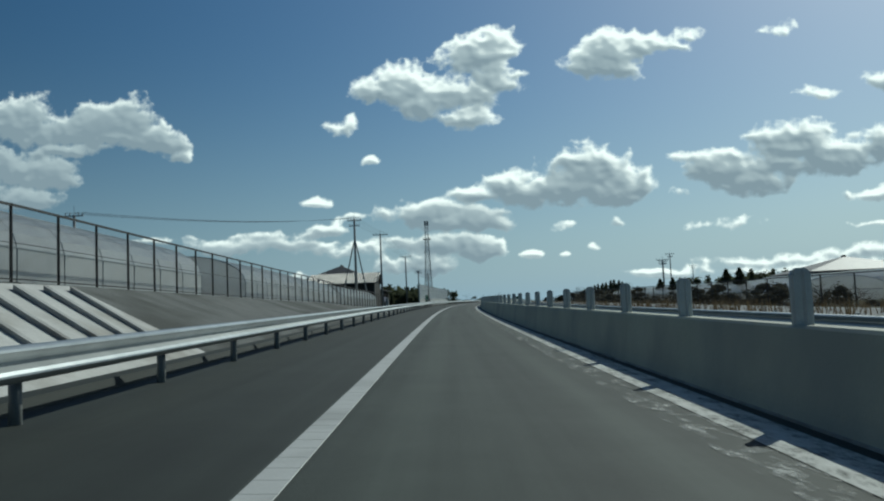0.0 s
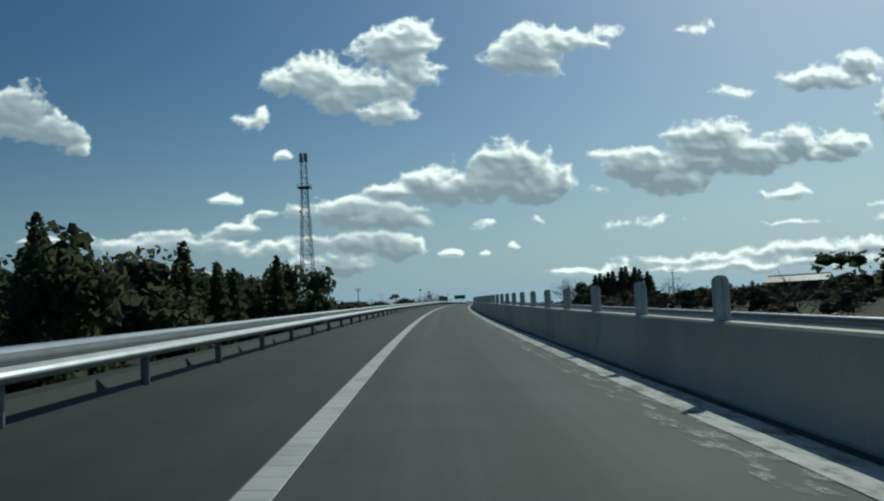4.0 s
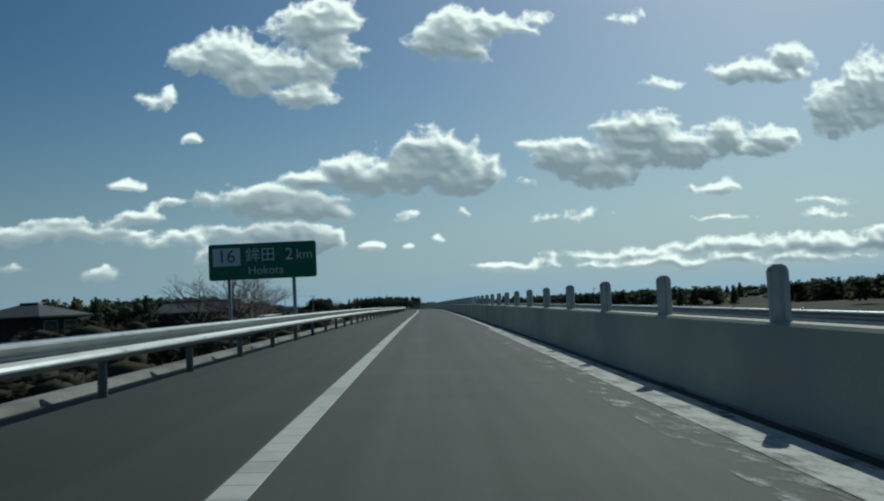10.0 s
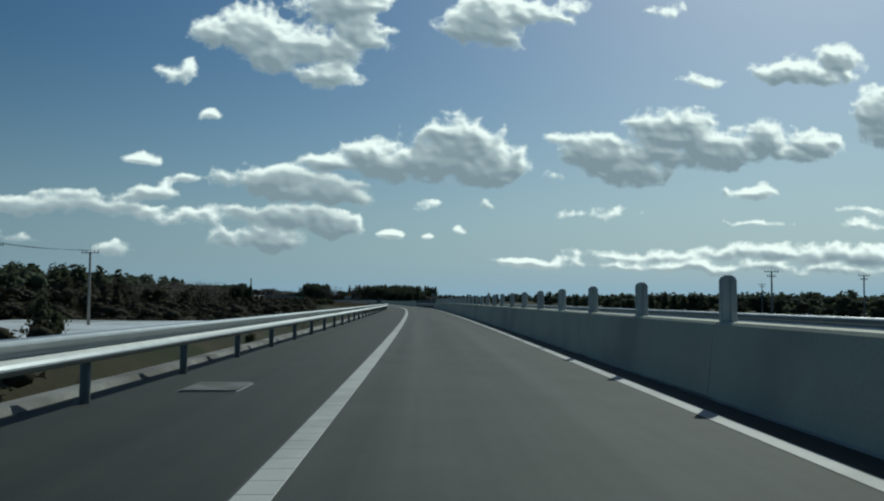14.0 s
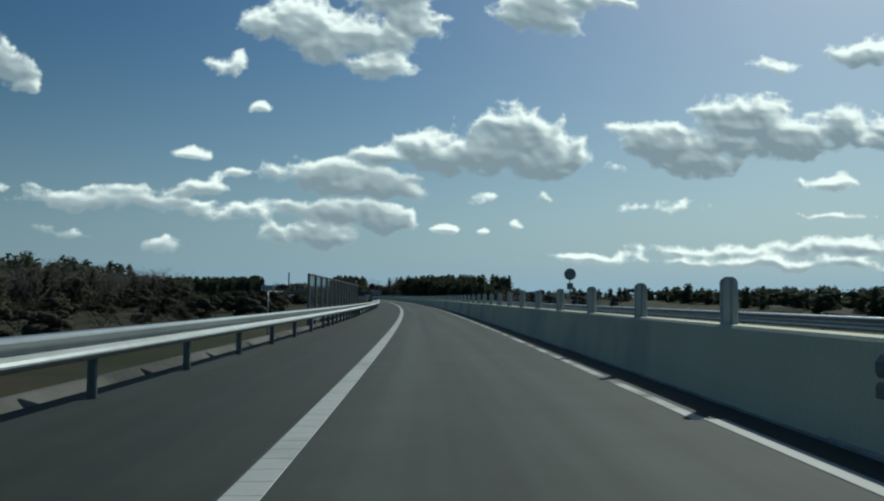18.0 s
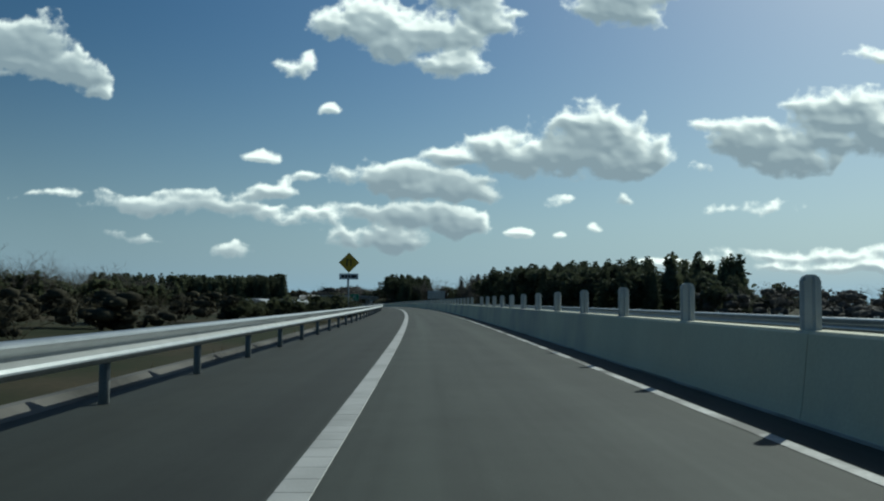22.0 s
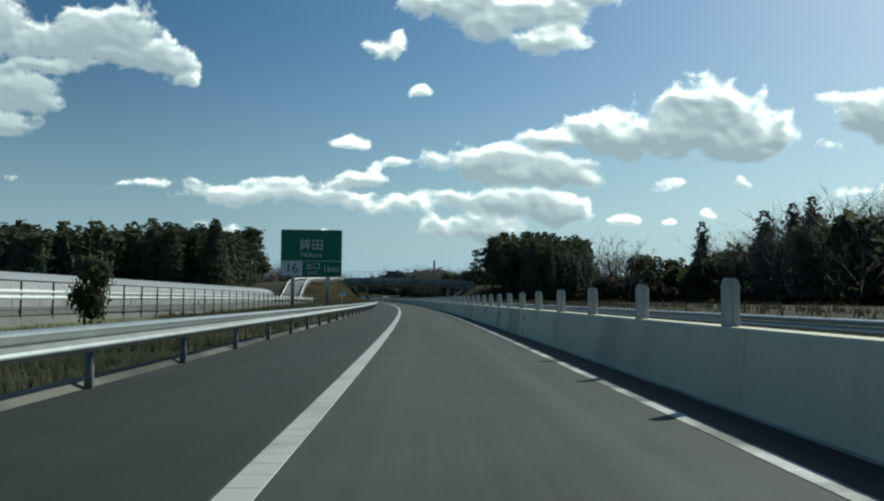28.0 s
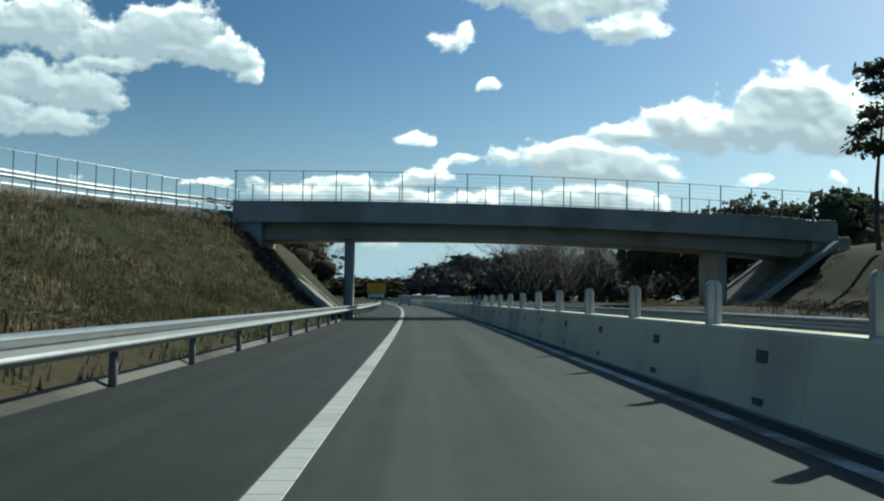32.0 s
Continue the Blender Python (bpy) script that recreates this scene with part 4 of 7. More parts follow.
def broad(count=180, bare=0.1, r=0.36, core=True, size=1.0):
    """A rounded, lobed evergreen crown of unit height."""
    lobes = [(NPR.uniform(-0.5, 0.5) * r, NPR.uniform(-0.5, 0.5) * r, NPR.uniform(bare + 0.22, 0.8), NPR.uniform(0.42, 0.62) * r) for _ in range(7)]
    pick = NPR.randint(0, 7, count)
    L = np.array(lobes)[pick]
    u = NPR.normal(size=(count, 3)) * np.array([1, 1, 0.8])
    u /= np.linalg.norm(u, axis=1)[:, None]
    c = L[:, :3] + u * L[:, 3:] * NPR.uniform(0.65, 1.08, (count, 1))
    c[:, 2] = np.minimum(c[:, 2], 1.0)
    pieces = [leaf_patches(c, size * NPR.uniform(0.025, 0.06, count))]
    if core:
        pieces += [lump(q[:3], q[3] * 0.66, q[3] * 0.6, 5, 3) for q in lobes]
    return join(pieces)


def twiggy(depth=4, thick=1.0, last=4):
    """A leafless crown: thin branches rising and fanning from the trunk, of unit height."""
    v, f = [], []

    def stick(p, way, length, w, level):
        q = p + way * length
        side = Vector((way.y, -way.x, 0.3)).normalized() * w
        other = way.cross(side).normalized() * w
        n = len(v)
        v.extend([tuple(p + side), tuple(p - side * 0.5 + other), tuple(p - side * 0.5 - other), tuple(q)])
        f.extend([(n, n + 1, n + 3), (n + 1, n + 2, n + 3), (n + 2, n, n + 3)])
        if level < depth:
            for _ in range(3 if level < depth - 1 else last):
                turn = Vector((NPR.normal(0, 0.5), NPR.normal(0, 0.5), NPR.normal(0.12, 0.3)))
                stick(p + way * length * NPR.uniform(0.45, 0.95), (way + turn).normalized(), length * NPR.uniform(0.5, 0.75), w * 0.55, level + 1)

    for k in range(4):
        a = k * 1.6 + NPR.uniform(0, 0.6)
        stick(Vector((0, 0, NPR.uniform(0.12, 0.3))), Vector((math.cos(a) * 0.55, math.sin(a) * 0.55, 1)).normalized(), NPR.uniform(0.3, 0.4), 0.011 * thick, 0)
    stick(Vector((0, 0, 0)), Vector((0, 0, 1)), 0.55, 0.02 * thick, 1)
    return np.array(v), np.array(f)


CONIFERS = [conifer() for _ in range(4)]
CEDARS = [conifer(180, 0.06, NPR.uniform(0.15, 0.2), True, 1.38, 0.5) for _ in range(6)]
FINE_CONIFERS = [conifer(1000, size=0.7) for _ in range(3)]
PINES = [conifer(900, bare=0.55, r=0.17, core=False, size=0.8) for _ in range(3)]
BROADS = [broad(120, size=1.15) for _ in range(4)]
FINE_BROADS = [broad(1000, size=0.7) for _ in range(3)]
BARES = [twiggy(3, 0.8) for _ in range(4)]
FINE_CEDARS = [conifer(1500, 0.1, NPR.uniform(0.15, 0.2), True, 0.46, 0.5) for _ in range(4)]
KEPT = NPR.get_state()


def tufts(bare=0.5, spread=0.11, lobes=20, count=1100, size=0.5):
    """A ragged pine crown of unit height: tufts of needles round the upper trunk."""
    t = np.sort(NPR.uniform(bare, 0.95, lobes))
    a, q = NPR.uniform(0, 6.283, lobes), spread * (1.15 - (t - bare) / (1 - bare)) ** 0.6 * NPR.uniform(0.3, 1.1, lobes)
    mid = np.stack([q * np.cos(a), q * np.sin(a), t], 1)
    pick = NPR.randint(0, lobes, count)
    u = NPR.normal(size=(count, 3)) * np.array([0.03, 0.03, 0.016])
    return leaf_patches(mid[pick] + u, size * NPR.uniform(0.018, 0.04, count))


RAGGED = [tufts() for _ in range(5)]
LOW_CLUMPS = [broad(70, 0.0, 0.55, False, 1.0) for _ in range(4)]
TUFTED = [tufts(0.84, 0.13, 9, 260, 0.7)]
FIRS = [conifer(1500, 0.04, 0.19, True, 0.45, 1.05) for _ in range(4)]
NPR.set_state(KEPT)
FINE_BARES = [twiggy(5, 0.8) for _ in range(3)]
FINE_BUSHES = [broad(700, 0.0, 0.36, True, 0.5) for _ in range(3)]
BUSHES = [broad(150, 0.0, 0.36, True, 0.6) for _ in range(4)]
THIN_BARES = [twiggy(4, 0.42, 3) for _ in range(5)]


def array_mesh(name, v, f, material):
    me = bpy.data.meshes.new(name)
    me.vertices.add(len(v)), me.loops.add(3 * len(f)), me.polygons.add(len(f))
    me.vertices.foreach_set("co", np.asarray(v, np.float32).ravel())
    me.loops.foreach_set("vertex_index", np.asarray(f, np.int32).ravel())
    me.polygons.foreach_set("loop_start", np.arange(0, 3 * len(f), 3, dtype=np.int32))
    me.polygons.foreach_set("loop_total", np.full(len(f), 3, np.int32))
    me.update(calc_edges=True)
    me.materials.append(material)
    return me


def wood(s0, s1, d0, d1, count, z0, z1, label, kinds=(CEDARS,), material=None, fat=1.0, even=0.1):
    """A stand of far trees as one mass of leaf patches; its tops rise from z0 at s0 to z1 at s1, over the road."""
    pieces = []
    for k in range(count):
        s, d = s0 + (s1 - s0) * ((k * 0.618034) % 1.0), d0 + (d1 - d0) * NPR.uniform(0, 1)
        x, y, z = road(s, d)
        if (568 < s < 626 and -48 < d < -9 or 515 < s < 559 and -43 < d < -9) and z0 < 3:
            continue
        low = ground_level(s, d) - 0.3
        kind = kinds[NPR.randint(len(kinds))]
        v, f = kind[NPR.randint(len(kind))]
        h, a = max(1.0, (z0 + (z1 - z0) * (s - s0) / (s1 - s0)) * NPR.uniform(1 - 2 * even, 1 + even) - low), NPR.uniform(0, 6.283)
        w = h * NPR.uniform(0.85, 1.25) * fat
        turn = np.array([[math.cos(a), -math.sin(a), 0], [math.sin(a), math.cos(a), 0], [0, 0, 1]])
        pieces.append(((v @ turn.T) * np.array([w, w, h]) + np.array([x, y, z + low]), f))
    v, f = join(pieces)
    return tagged(new("woods", array_mesh("woods", v, f, material or CEDAR)), label, "woods", kind="stuff")


def trunk_mesh(name, h, r, lean=0.0, limbs=0, bare=0.3):
    b = Build()
    pts = [Vector((lean * t * t * h + 0.02 * h * math.sin(5 * t), 0.015 * h * math.sin(4 * t + 1), h * t)) for t in np.linspace(0, 0.96, 7)]
    for k in range(6):
        b.tube(pts[k], pts[k + 1], r * (1 - 0.15 * k), r * (1 - 0.15 * (k + 1)), 8, caps=False)
    for k in range(limbs):
        t = bare + (0.9 - bare) * k / max(1, limbs)
        p, a = Vector((lean * t * t * h, 0, h * t)), NPR.uniform(0, 6.283)
        b.tube(p, p + Vector((math.cos(a), math.sin(a), 0.35)) * h * 0.13, r * 0.22, r * 0.06, 5, caps=False)
    return skin(b.mesh(name), BARK, True)


def tree(s, d, h, kind, material, label, category="tree", r=None, limbs=6, bare=0.3, fat=1.0, group="", name="tree"):
    x, y, z = road(s, d)
    o = thing(name, pose(x, y, z + ground_level(s, d) - 0.15, 0, 0, NPR.uniform(0, 360)), label, category, group)
    part("trunk", trunk_mesh("trunk", h, r or h * 0.014, NPR.uniform(-0.03, 0.03), limbs, bare), None, o)
    v, f = kind[NPR.randint(len(kind))]
    part("crown", array_mesh("crown", v * np.array([h * fat, h * fat, h]), f, material), None, o)
    return o


# ---- more materials ----
def plain(name, colour, rough=0.5, metal=0.0, **more):
    return surface(name, tuple(c * 0.88 for c in colour), tuple(min(1, c * 1.1) for c in colour), 3, 40, rough, metal, 0.05, **more)


GREEN = plain("sign green", (0.0, 0.16, 0.075), 0.45)
WHITE = plain("sign white", (0.72, 0.74, 0.74), 0.45)
NAVY = plain("dark sign paint", (0.012, 0.03, 0.05), 0.5)
YELLOW = plain("sign yellow", (0.62, 0.36, 0.01), 0.45)
ORANGE = plain("orange paint", (0.65, 0.22, 0.02), 0.6)
BLACK = plain("black paint", (0.012, 0.012, 0.013), 0.5)
RED = plain("sign red", (0.42, 0.02, 0.02), 0.45)
GREY = plain("grey paint", (0.28, 0.29, 0.29), 0.5)
GREYBACK = plain("aluminium sign back", (0.45, 0.46, 0.46), 0.5, 0.4)
ROOF = surface("dark roof tiles", (0.035, 0.035, 0.038), (0.065, 0.063, 0.062), 1.5, 12, 0.6, bump=0.4)
TIN = surface("ribbed tin roof", (0.16, 0.15, 0.14), (0.26, 0.25, 0.23), 1.5, 20, 0.5, 0.5)
# the shed roofs' sun glint is imitated by this pale base colour
PALEROOF = surface("sheet roof paled for sun glint", (0.6, 0.6, 0.58), (0.8, 0.8, 0.78), 0.8, 9, 0.4, 0.0)
# house and shed walls: the shade on them is put into a near-black colour
PLASTER = surface("wall boards darkened for shade", (0.022, 0.02, 0.018), (0.045, 0.04, 0.035), 1.5, 18, 0.85)
FIELD = surface("pale mulch sheet", (0.55, 0.56, 0.55), (0.78, 0.79, 0.78), 0.5, 4, 0.4, c=(0.3, 0.27, 0.2), patch=0.25)
CROP = surface("green field", (0.10, 0.12, 0.035), (0.17, 0.18, 0.06), 0.4, 5, 0.9)
TYRE = plain("tyre rubber", (0.02, 0.02, 0.02), 0.8)


def see_through(name, colour, clear, rough=0.2, milky=0.45):
    """A thin sheet that lets part of the light straight through."""
    m, n, l, p = nodes_of(name)
    grain = n.new("ShaderNodeTexNoise")
    grain.inputs["Scale"].default_value, grain.inputs["Detail"].default_value = 1.3, 6
    geo = n.new("ShaderNodeNewGeometry")
    l.new(geo.outputs["Position"], grain.inputs[0])
    ramp = n.new("ShaderNodeValToRGB")
    ramp.color_ramp.elements[0].position, ramp.color_ramp.elements[1].position = 0.35, 0.65
    ramp.color_ramp.elements[0].color, ramp.color_ramp.elements[1].color = (*[c * 0.85 for c in colour], 1), (*colour, 1)
    l.new(grain.outputs[0], ramp.inputs[0]), l.new(ramp.outputs[0], p.inputs["Base Color"])
    bp = n.new("ShaderNodeBump")
    bp.inputs["Strength"].default_value, bp.inputs["Distance"].default_value = 0.5, 0.08
    l.new(grain.outputs[0], bp.inputs["Height"]), l.new(bp.outputs[0], p.inputs["Normal"])
    p.inputs["Roughness"].default_value = rough
    t, tl, mix, mix2 = n.new("ShaderNodeBsdfTransparent"), n.new("ShaderNodeBsdfTranslucent"), n.new("ShaderNodeMixShader"), n.new("ShaderNodeMixShader")
    tl.inputs[0].default_value = (*colour, 1)
    mix2.inputs[0].default_value = milky
    l.new(p.outputs[0], mix2.inputs[1]), l.new(tl.outputs[0], mix2.inputs[2])
    mix.inputs[0].default_value = clear
    l.new(mix2.outputs[0], mix.inputs[1]), l.new(t.outputs[0], mix.inputs[2])
    l.new(mix.outputs[0], n["Material Output"].inputs[0])
    return m


VINYL = see_through("greenhouse vinyl", (0.74, 0.75, 0.73), 0.26, 0.1)
VINYL_WHITE = see_through("white greenhouse vinyl", (0.62, 0.62, 0.60), 0.04, 0.3, 0.25)
def clear_sheet():
    """A clear panel with a faint sheen."""
    m, n, l, p = nodes_of("clear fence panel")
    p.inputs["Base Color"].default_value, p.inputs["Roughness"].default_value = (0.2, 0.22, 0.22, 1), 0.3
    t, a = n.new("ShaderNodeBsdfTransparent"), n.new("ShaderNodeMixShader")
    t.inputs[0].default_value = (0.66, 0.70, 0.69, 1)
    a.inputs[0].default_value = 0.88
    l.new(p.outputs[0], a.inputs[1]), l.new(t.outputs[0], a.inputs[2])
    l.new(a.outputs[0], n["Material Output"].inputs[0])
    return m


ACRYLIC = clear_sheet()
POSTGREY = surface("grey painted steel", (0.16, 0.165, 0.16), (0.22, 0.225, 0.22), 3, 60, 0.55, metal=0.2)
MESHNET = see_through("fine wire mesh", (0.12, 0.11, 0.1), 0.86, 0.6)
POLY = see_through("milky noise panel", (0.88, 0.90, 0.88), 0.03, 0.35, 0.12)


# ---- writing ----
def words(text, size, material, parent, at, name="lettering"):
    c = bpy.data.curves.new(name, "FONT")
    c.body, c.size, c.extrude, c.align_x, c.align_y = text, size, 0.004, "CENTER", "CENTER"
    tmp = new(name, c)
    me = bpy.data.meshes.new_from_object(tmp.evaluated_get(bpy.context.evaluated_depsgraph_get()))
    bpy.data.objects.remove(tmp)
    me.materials.clear()
    return part(name, skin(me, material), None, parent, at=at)


FACE = Matrix.Rotation(math.pi / 2, 4, "X")  # writing turned to face back along the road


def panel(b, x0, x1, z0, z1, y, thick=0.03, r=0.08):
    """A board with rounded corners, upright, facing back along the road."""
    o = []
    for cx, cz, a0 in ((x1 - r, z1 - r, 0), (x0 + r, z1 - r, 90), (x0 + r, z0 + r, 180), (x1 - r, z0 + r, 270)):
        o += [(cx + r * math.cos(radians(a0 + q)), cz + r * math.sin(radians(a0 + q))) for q in (0, 30, 60, 90)]
    return b.extrude(o, "y", y, y + thick)


def foot(s, d):
    return ground_level(s, d) - 0.3


# ---- big direction signs ----
def direction_sign():
    s, d0, d1, z0, z1 = 405.0, -7.22, -3.9, 1.68, 2.80
    mid = (d0 + d1) / 2
    o = thing("direction_sign", spot(s, mid), "wide green motorway sign with white writing on two steel legs", "road sign")
    w = (d1 - d0) / 2
    part("board", panel(Build(), -w, w, z0, z1, 0.0), GREEN, o)
    part("board_back", panel(Build(), -w, w, z0, z1, 0.032, 0.01), GREYBACK, o)
    part("number_field", panel(Build(), -w + 0.13, -w + 0.98, z1 - 0.68, z1 - 0.13, -0.006, 0.005, 0.02), WHITE, o)
    words("16", 0.56, GREEN, o, pose(-w + 0.555, -0.012, z1 - 0.405) @ FACE)
    words("鉾田", 0.47, WHITE, o, pose(-0.06, -0.012, z1 - 0.40) @ FACE)
    words("2", 0.52, WHITE, o, pose(0.83, -0.012, z1 - 0.40) @ FACE)
    words("km", 0.42, WHITE, o, pose(1.3, -0.012, z1 - 0.42) @ FACE)
    words("Hokota", 0.36, WHITE, o, pose(0.1, -0.012, z0 + 0.26) @ FACE)
    for x in (-w + 0.6, w - 0.72):
        part("leg", Build().tube((x, 0.09, foot(s, mid) - 0.6), (x, 0.09, z1 - 0.1), 0.06, n=12), ZINC, o, smooth=True)
    return o


def exit_sign():
    s, d0, d1, z0, z1 = 1108.0, -6.86, -4.08, 1.93, 4.06
    mid = (d0 + d1) / 2
    o = thing("exit_sign", spot(s, mid), "tall green motorway exit sign with white writing on two steel legs", "road sign")
    w = (d1 - d0) / 2
    part("board", panel(Build(), -w, w, z0, z1, 0.0), GREEN, o)
    part("board_back", panel(Build(), -w, w, z0, z1, 0.032, 0.01), GREYBACK, o)
    part("number_field", panel(Build(), -w + 0.02, -w + 1.0, z0 + 0.02, z0 + 0.68, -0.006, 0.005, 0.06), WHITE, o)
    part("dividing_line", Build().box(-w + 0.02, -0.006, z0 + 0.69, w - 0.02, -0.001, z0 + 0.715), WHITE, o)
    words("16", 0.62, GREEN, o, pose(-w + 0.51, -0.012, z0 + 0.35) @ FACE)
    words("鉾田", 0.56, WHITE, o, pose(0.0, -0.012, z1 - 0.72) @ FACE)
    words("Hokota", 0.32, WHITE, o, pose(0.0, -0.012, z1 - 1.15) @ FACE)
    words("出口", 0.36, WHITE, o, pose(0.08, -0.012, z0 + 0.45) @ FACE)
    words("EXIT", 0.24, WHITE, o, pose(0.08, -0.012, z0 + 0.15) @ FACE)
    words("1km", 0.44, WHITE, o, pose(0.9, -0.012, z0 + 0.34) @ FACE)
    for x in (-w + 0.55, w - 0.62):
        part("leg", Build().tube((x, 0.1, foot(s, mid) - 0.4), (x, 0.1, z1 - 0.15), 0.085, n=12), ZINC, o, smooth=True)
    return o


direction_sign()
exit_sign()


# ---- small signs beside the rail ----
def kilometre_board(s, d, z0, z1, w, text, bar=True, face=None, ink=None, tenth=""):
    o = thing("kilometre_board", spot(s, d), "small pale kilometre board with dark green figures on a thin post" if not face else "small dark kilometre board on a thin post", "road sign", "kilometre boards")
    part("board", panel(Build(), -w / 2, w / 2, z0, z1, 0, 0.02, 0.015), face or WHITE, o)
    if text:
        words(text, (z1 - z0) * 0.95, ink or GREEN, o, pose(-w * 0.12, -0.006, (z0 + z1) / 2) @ FACE)
    if tenth:
        words(tenth, (z1 - z0) * 0.6, ink or GREEN, o, pose(w * 0.38, -0.006, (z0 + z1) / 2 - 0.03) @ FACE)
    if bar:
        b = Build()
        x = w * 0.36 if text else 0.0
        for k in (0,) if text else (-0.3, -0.05, 0.2):
            b.box(x + k * w - 0.02, -0.006, z0 + 0.04, x + k * w + 0.02, -0.001, z1 - 0.04)
        part("figure_bar", b, ink or GREEN, o)
    part("post", Build().tube((0, 0.045, foot(s, d)), (0, 0.045, z1 - 0.02), 0.024, n=8), ZINC, o, smooth=True)
    return o


kilometre_board(351.8, -5.0, 1.06, 1.27, 0.5, "107", bar=False, tenth="7")
kilometre_board(981.6, -5.0, 1.02, 1.23, 0.5, "106", bar=False, tenth="8")
kilometre_board(772.9, -4.8, 1.05, 1.26, 0.5, "107", bar=False, tenth="1")
kilometre_board(1121.2, -5.03, 1.12, 1.32, 0.5, "106", bar=False, tenth="6")
kilometre_board(141.0, -4.3, 0.86, 1.06, 0.46, "", face=NAVY, ink=GREY)
kilometre_board(715, -6.3, 1.2, 1.4, 0.5, "", ink=GREEN)
kilometre_board(290.5, -5.6, 1.2, 1.42, 0.62, "", face=plain("blue-green board", (0.10, 0.22, 0.22)), ink=WHITE)


def marker_post(s, d, top, cross):
    """A thin post with a dark square or cross-shaped marker on top."""
    o = thing("marker_post", spot(s, d), "thin steel post with a small dark %s marker" % ("cross-shaped" if cross else "square"), "road sign", "marker posts")
    part("post", Build().tube((0, 0.03, foot(s, d)), (0, 0.03, top - 0.1), 0.018, n=8), ZINC, o, smooth=True)
    b = Build()
    if cross:
        b.box(-0.15, -0.01, top - 0.17, 0.15, 0.01, top - 0.07)
        b.box(-0.05, -0.012, top - 0.28, 0.05, 0.012, top)
    else:
        panel(b, -0.1, 0.1, top - 0.19, top, -0.01, 0.02, 0.02)
    part("marker", b, BLACK, o)
    return o


for s, d, top, cross in ((247.0, -4.0, 2.05, False), (267.0, -4.0, 2.0, True), (341.5, -5.0, 2.4, True), (740.5, -4.6, 2.4, True), (1028.0, -4.6, 2.3, False)):
    marker_post(s, d, top, cross)


def disc_sign(s, d, z, r, face, label):
    o = thing("disc_sign", spot(s, d), label, "road sign", "disc signs")
    part("post", Build().tube((0, 0.05, foot(s, d)), (0, 0.05, z), 0.038, n=10), ZINC, o, smooth=True)
    b = Build().extrude([(r * math.cos(k * math.pi / 16), z + r * math.sin(k * math.pi / 16)) for k in range(32)], "y", -0.02, 0.02)
    disc = part("disc", b, face, o)
    ring = Build()
    for k in range(32):
        a, e = k * math.pi / 16, (k + 1) * math.pi / 16
        ring.add([(q * math.cos(t), -0.026, z + q * math.sin(t)) for t in (a, e) for q in (r * 0.84, r * 0.985)], [(0, 1, 3, 2)])
    if face is BLACK:
        part("rim", ring, RED, disc, "dull red rim")
    part("box", Build().bevel_box(-0.2, -0.06, z - r - 0.62, 0.2, 0.1, z - r - 0.2, 0.02), GREY, o, "grey equipment box")
    return o


# the black face paints in the shade of a backlit sign, figures left out
disc_sign(793.0, -4.55, 2.32, 0.41, BLACK, "round speed sign, face blackened for backlight, with a grey box on a post")
disc_sign(740.4, 9.9, 2.5, 0.4, GREY, "back of a round sign with a grey box on a post")


def diamond_sign():
    s, d, z, r = 883.4, -4.68, 3.0, 0.56
    o = thing("diamond_sign", spot(s, d), "yellow diamond warning sign with a white plate below", "road sign")
    part("post", Build().tube((0, 0.04, foot(s, d)), (0, 0.04, z), 0.032, n=10), ZINC, o, smooth=True)
    part("board", Build().extrude([(0, z - r), (r, z), (0, z + r), (-r, z)], "y", 0, 0.02), YELLOW, o)
    b = Build()
    b.box(-0.14, -0.006, z - 0.2, -0.08, -0.001, z + 0.2), b.box(0.07, -0.006, z - 0.2, 0.13, -0.001, z + 0.2), b.box(-0.1, -0.006, z + 0.1, -0.02, -0.001, z + 0.16)
    part("symbol", b, BLACK, o)
    part("plate", panel(Build(), -0.52, 0.52, z - 0.92, z - 0.6, 0, 0.015, 0.02), WHITE, o, "white text plate")
    b = Build()
    for x, w in ((-0.32, 0.14), (-0.14, 0.12), (0.02, 0.12), (0.28, 0.3)):
        b.box(x - w / 2, -0.006, z - 0.84, x + w / 2, -0.001, z - 0.68)
    part("text_bar", b, BLACK, o)
    return o


diamond_sign()


def sign_back():
    s, d0, d1, z0, z1 = 1000.0, 6.15, 9.5, 1.55, 3.13
    mid, w = (d0 + d1) / 2, (d1 - d0) / 2
    o = thing("sign_back", spot(s, mid), "back of a large aluminium motorway sign on two steel legs", "road sign")
    for k in range(3):
        a, e = z0 + (z1 - z0) * k / 3, z0 + (z1 - z0) * (k + 1) / 3
        part("panel", Build().bevel_box(-w, 0, a + 0.012, w, 0.04, e - 0.012, 0.008), GREYBACK, o)
    for k in range(4):
        z = z0 + (z1 - z0) * (k + 0.4) / 4
        part("rail", Build().box(-w + 0.05, -0.05, z, w - 0.05, -0.002, z + 0.04), ZINC, o)
    for x in (-w + 0.7, w - 0.7):
        part("leg", Build().box(x - 0.09, -0.2, foot(s, mid) - 0.3, x + 0.09, -0.052, z1 - 0.05), ZINC, o)
    return o


sign_back()
o = thing("works_sign", spot(1332, -4.0), "yellow works sign beside the hard shoulder", "road sign")
part("board", panel(Build(), -0.8, 0.8, 1.95, 2.95, 0, 0.03, 0.03), YELLOW, o)
part("text_bar", Build().box(-0.6, -0.006, 2.55, 0.6, -0.001, 2.75).box(-0.6, -0.006, 2.2, 0.4, -0.001, 2.4), BLACK, o)
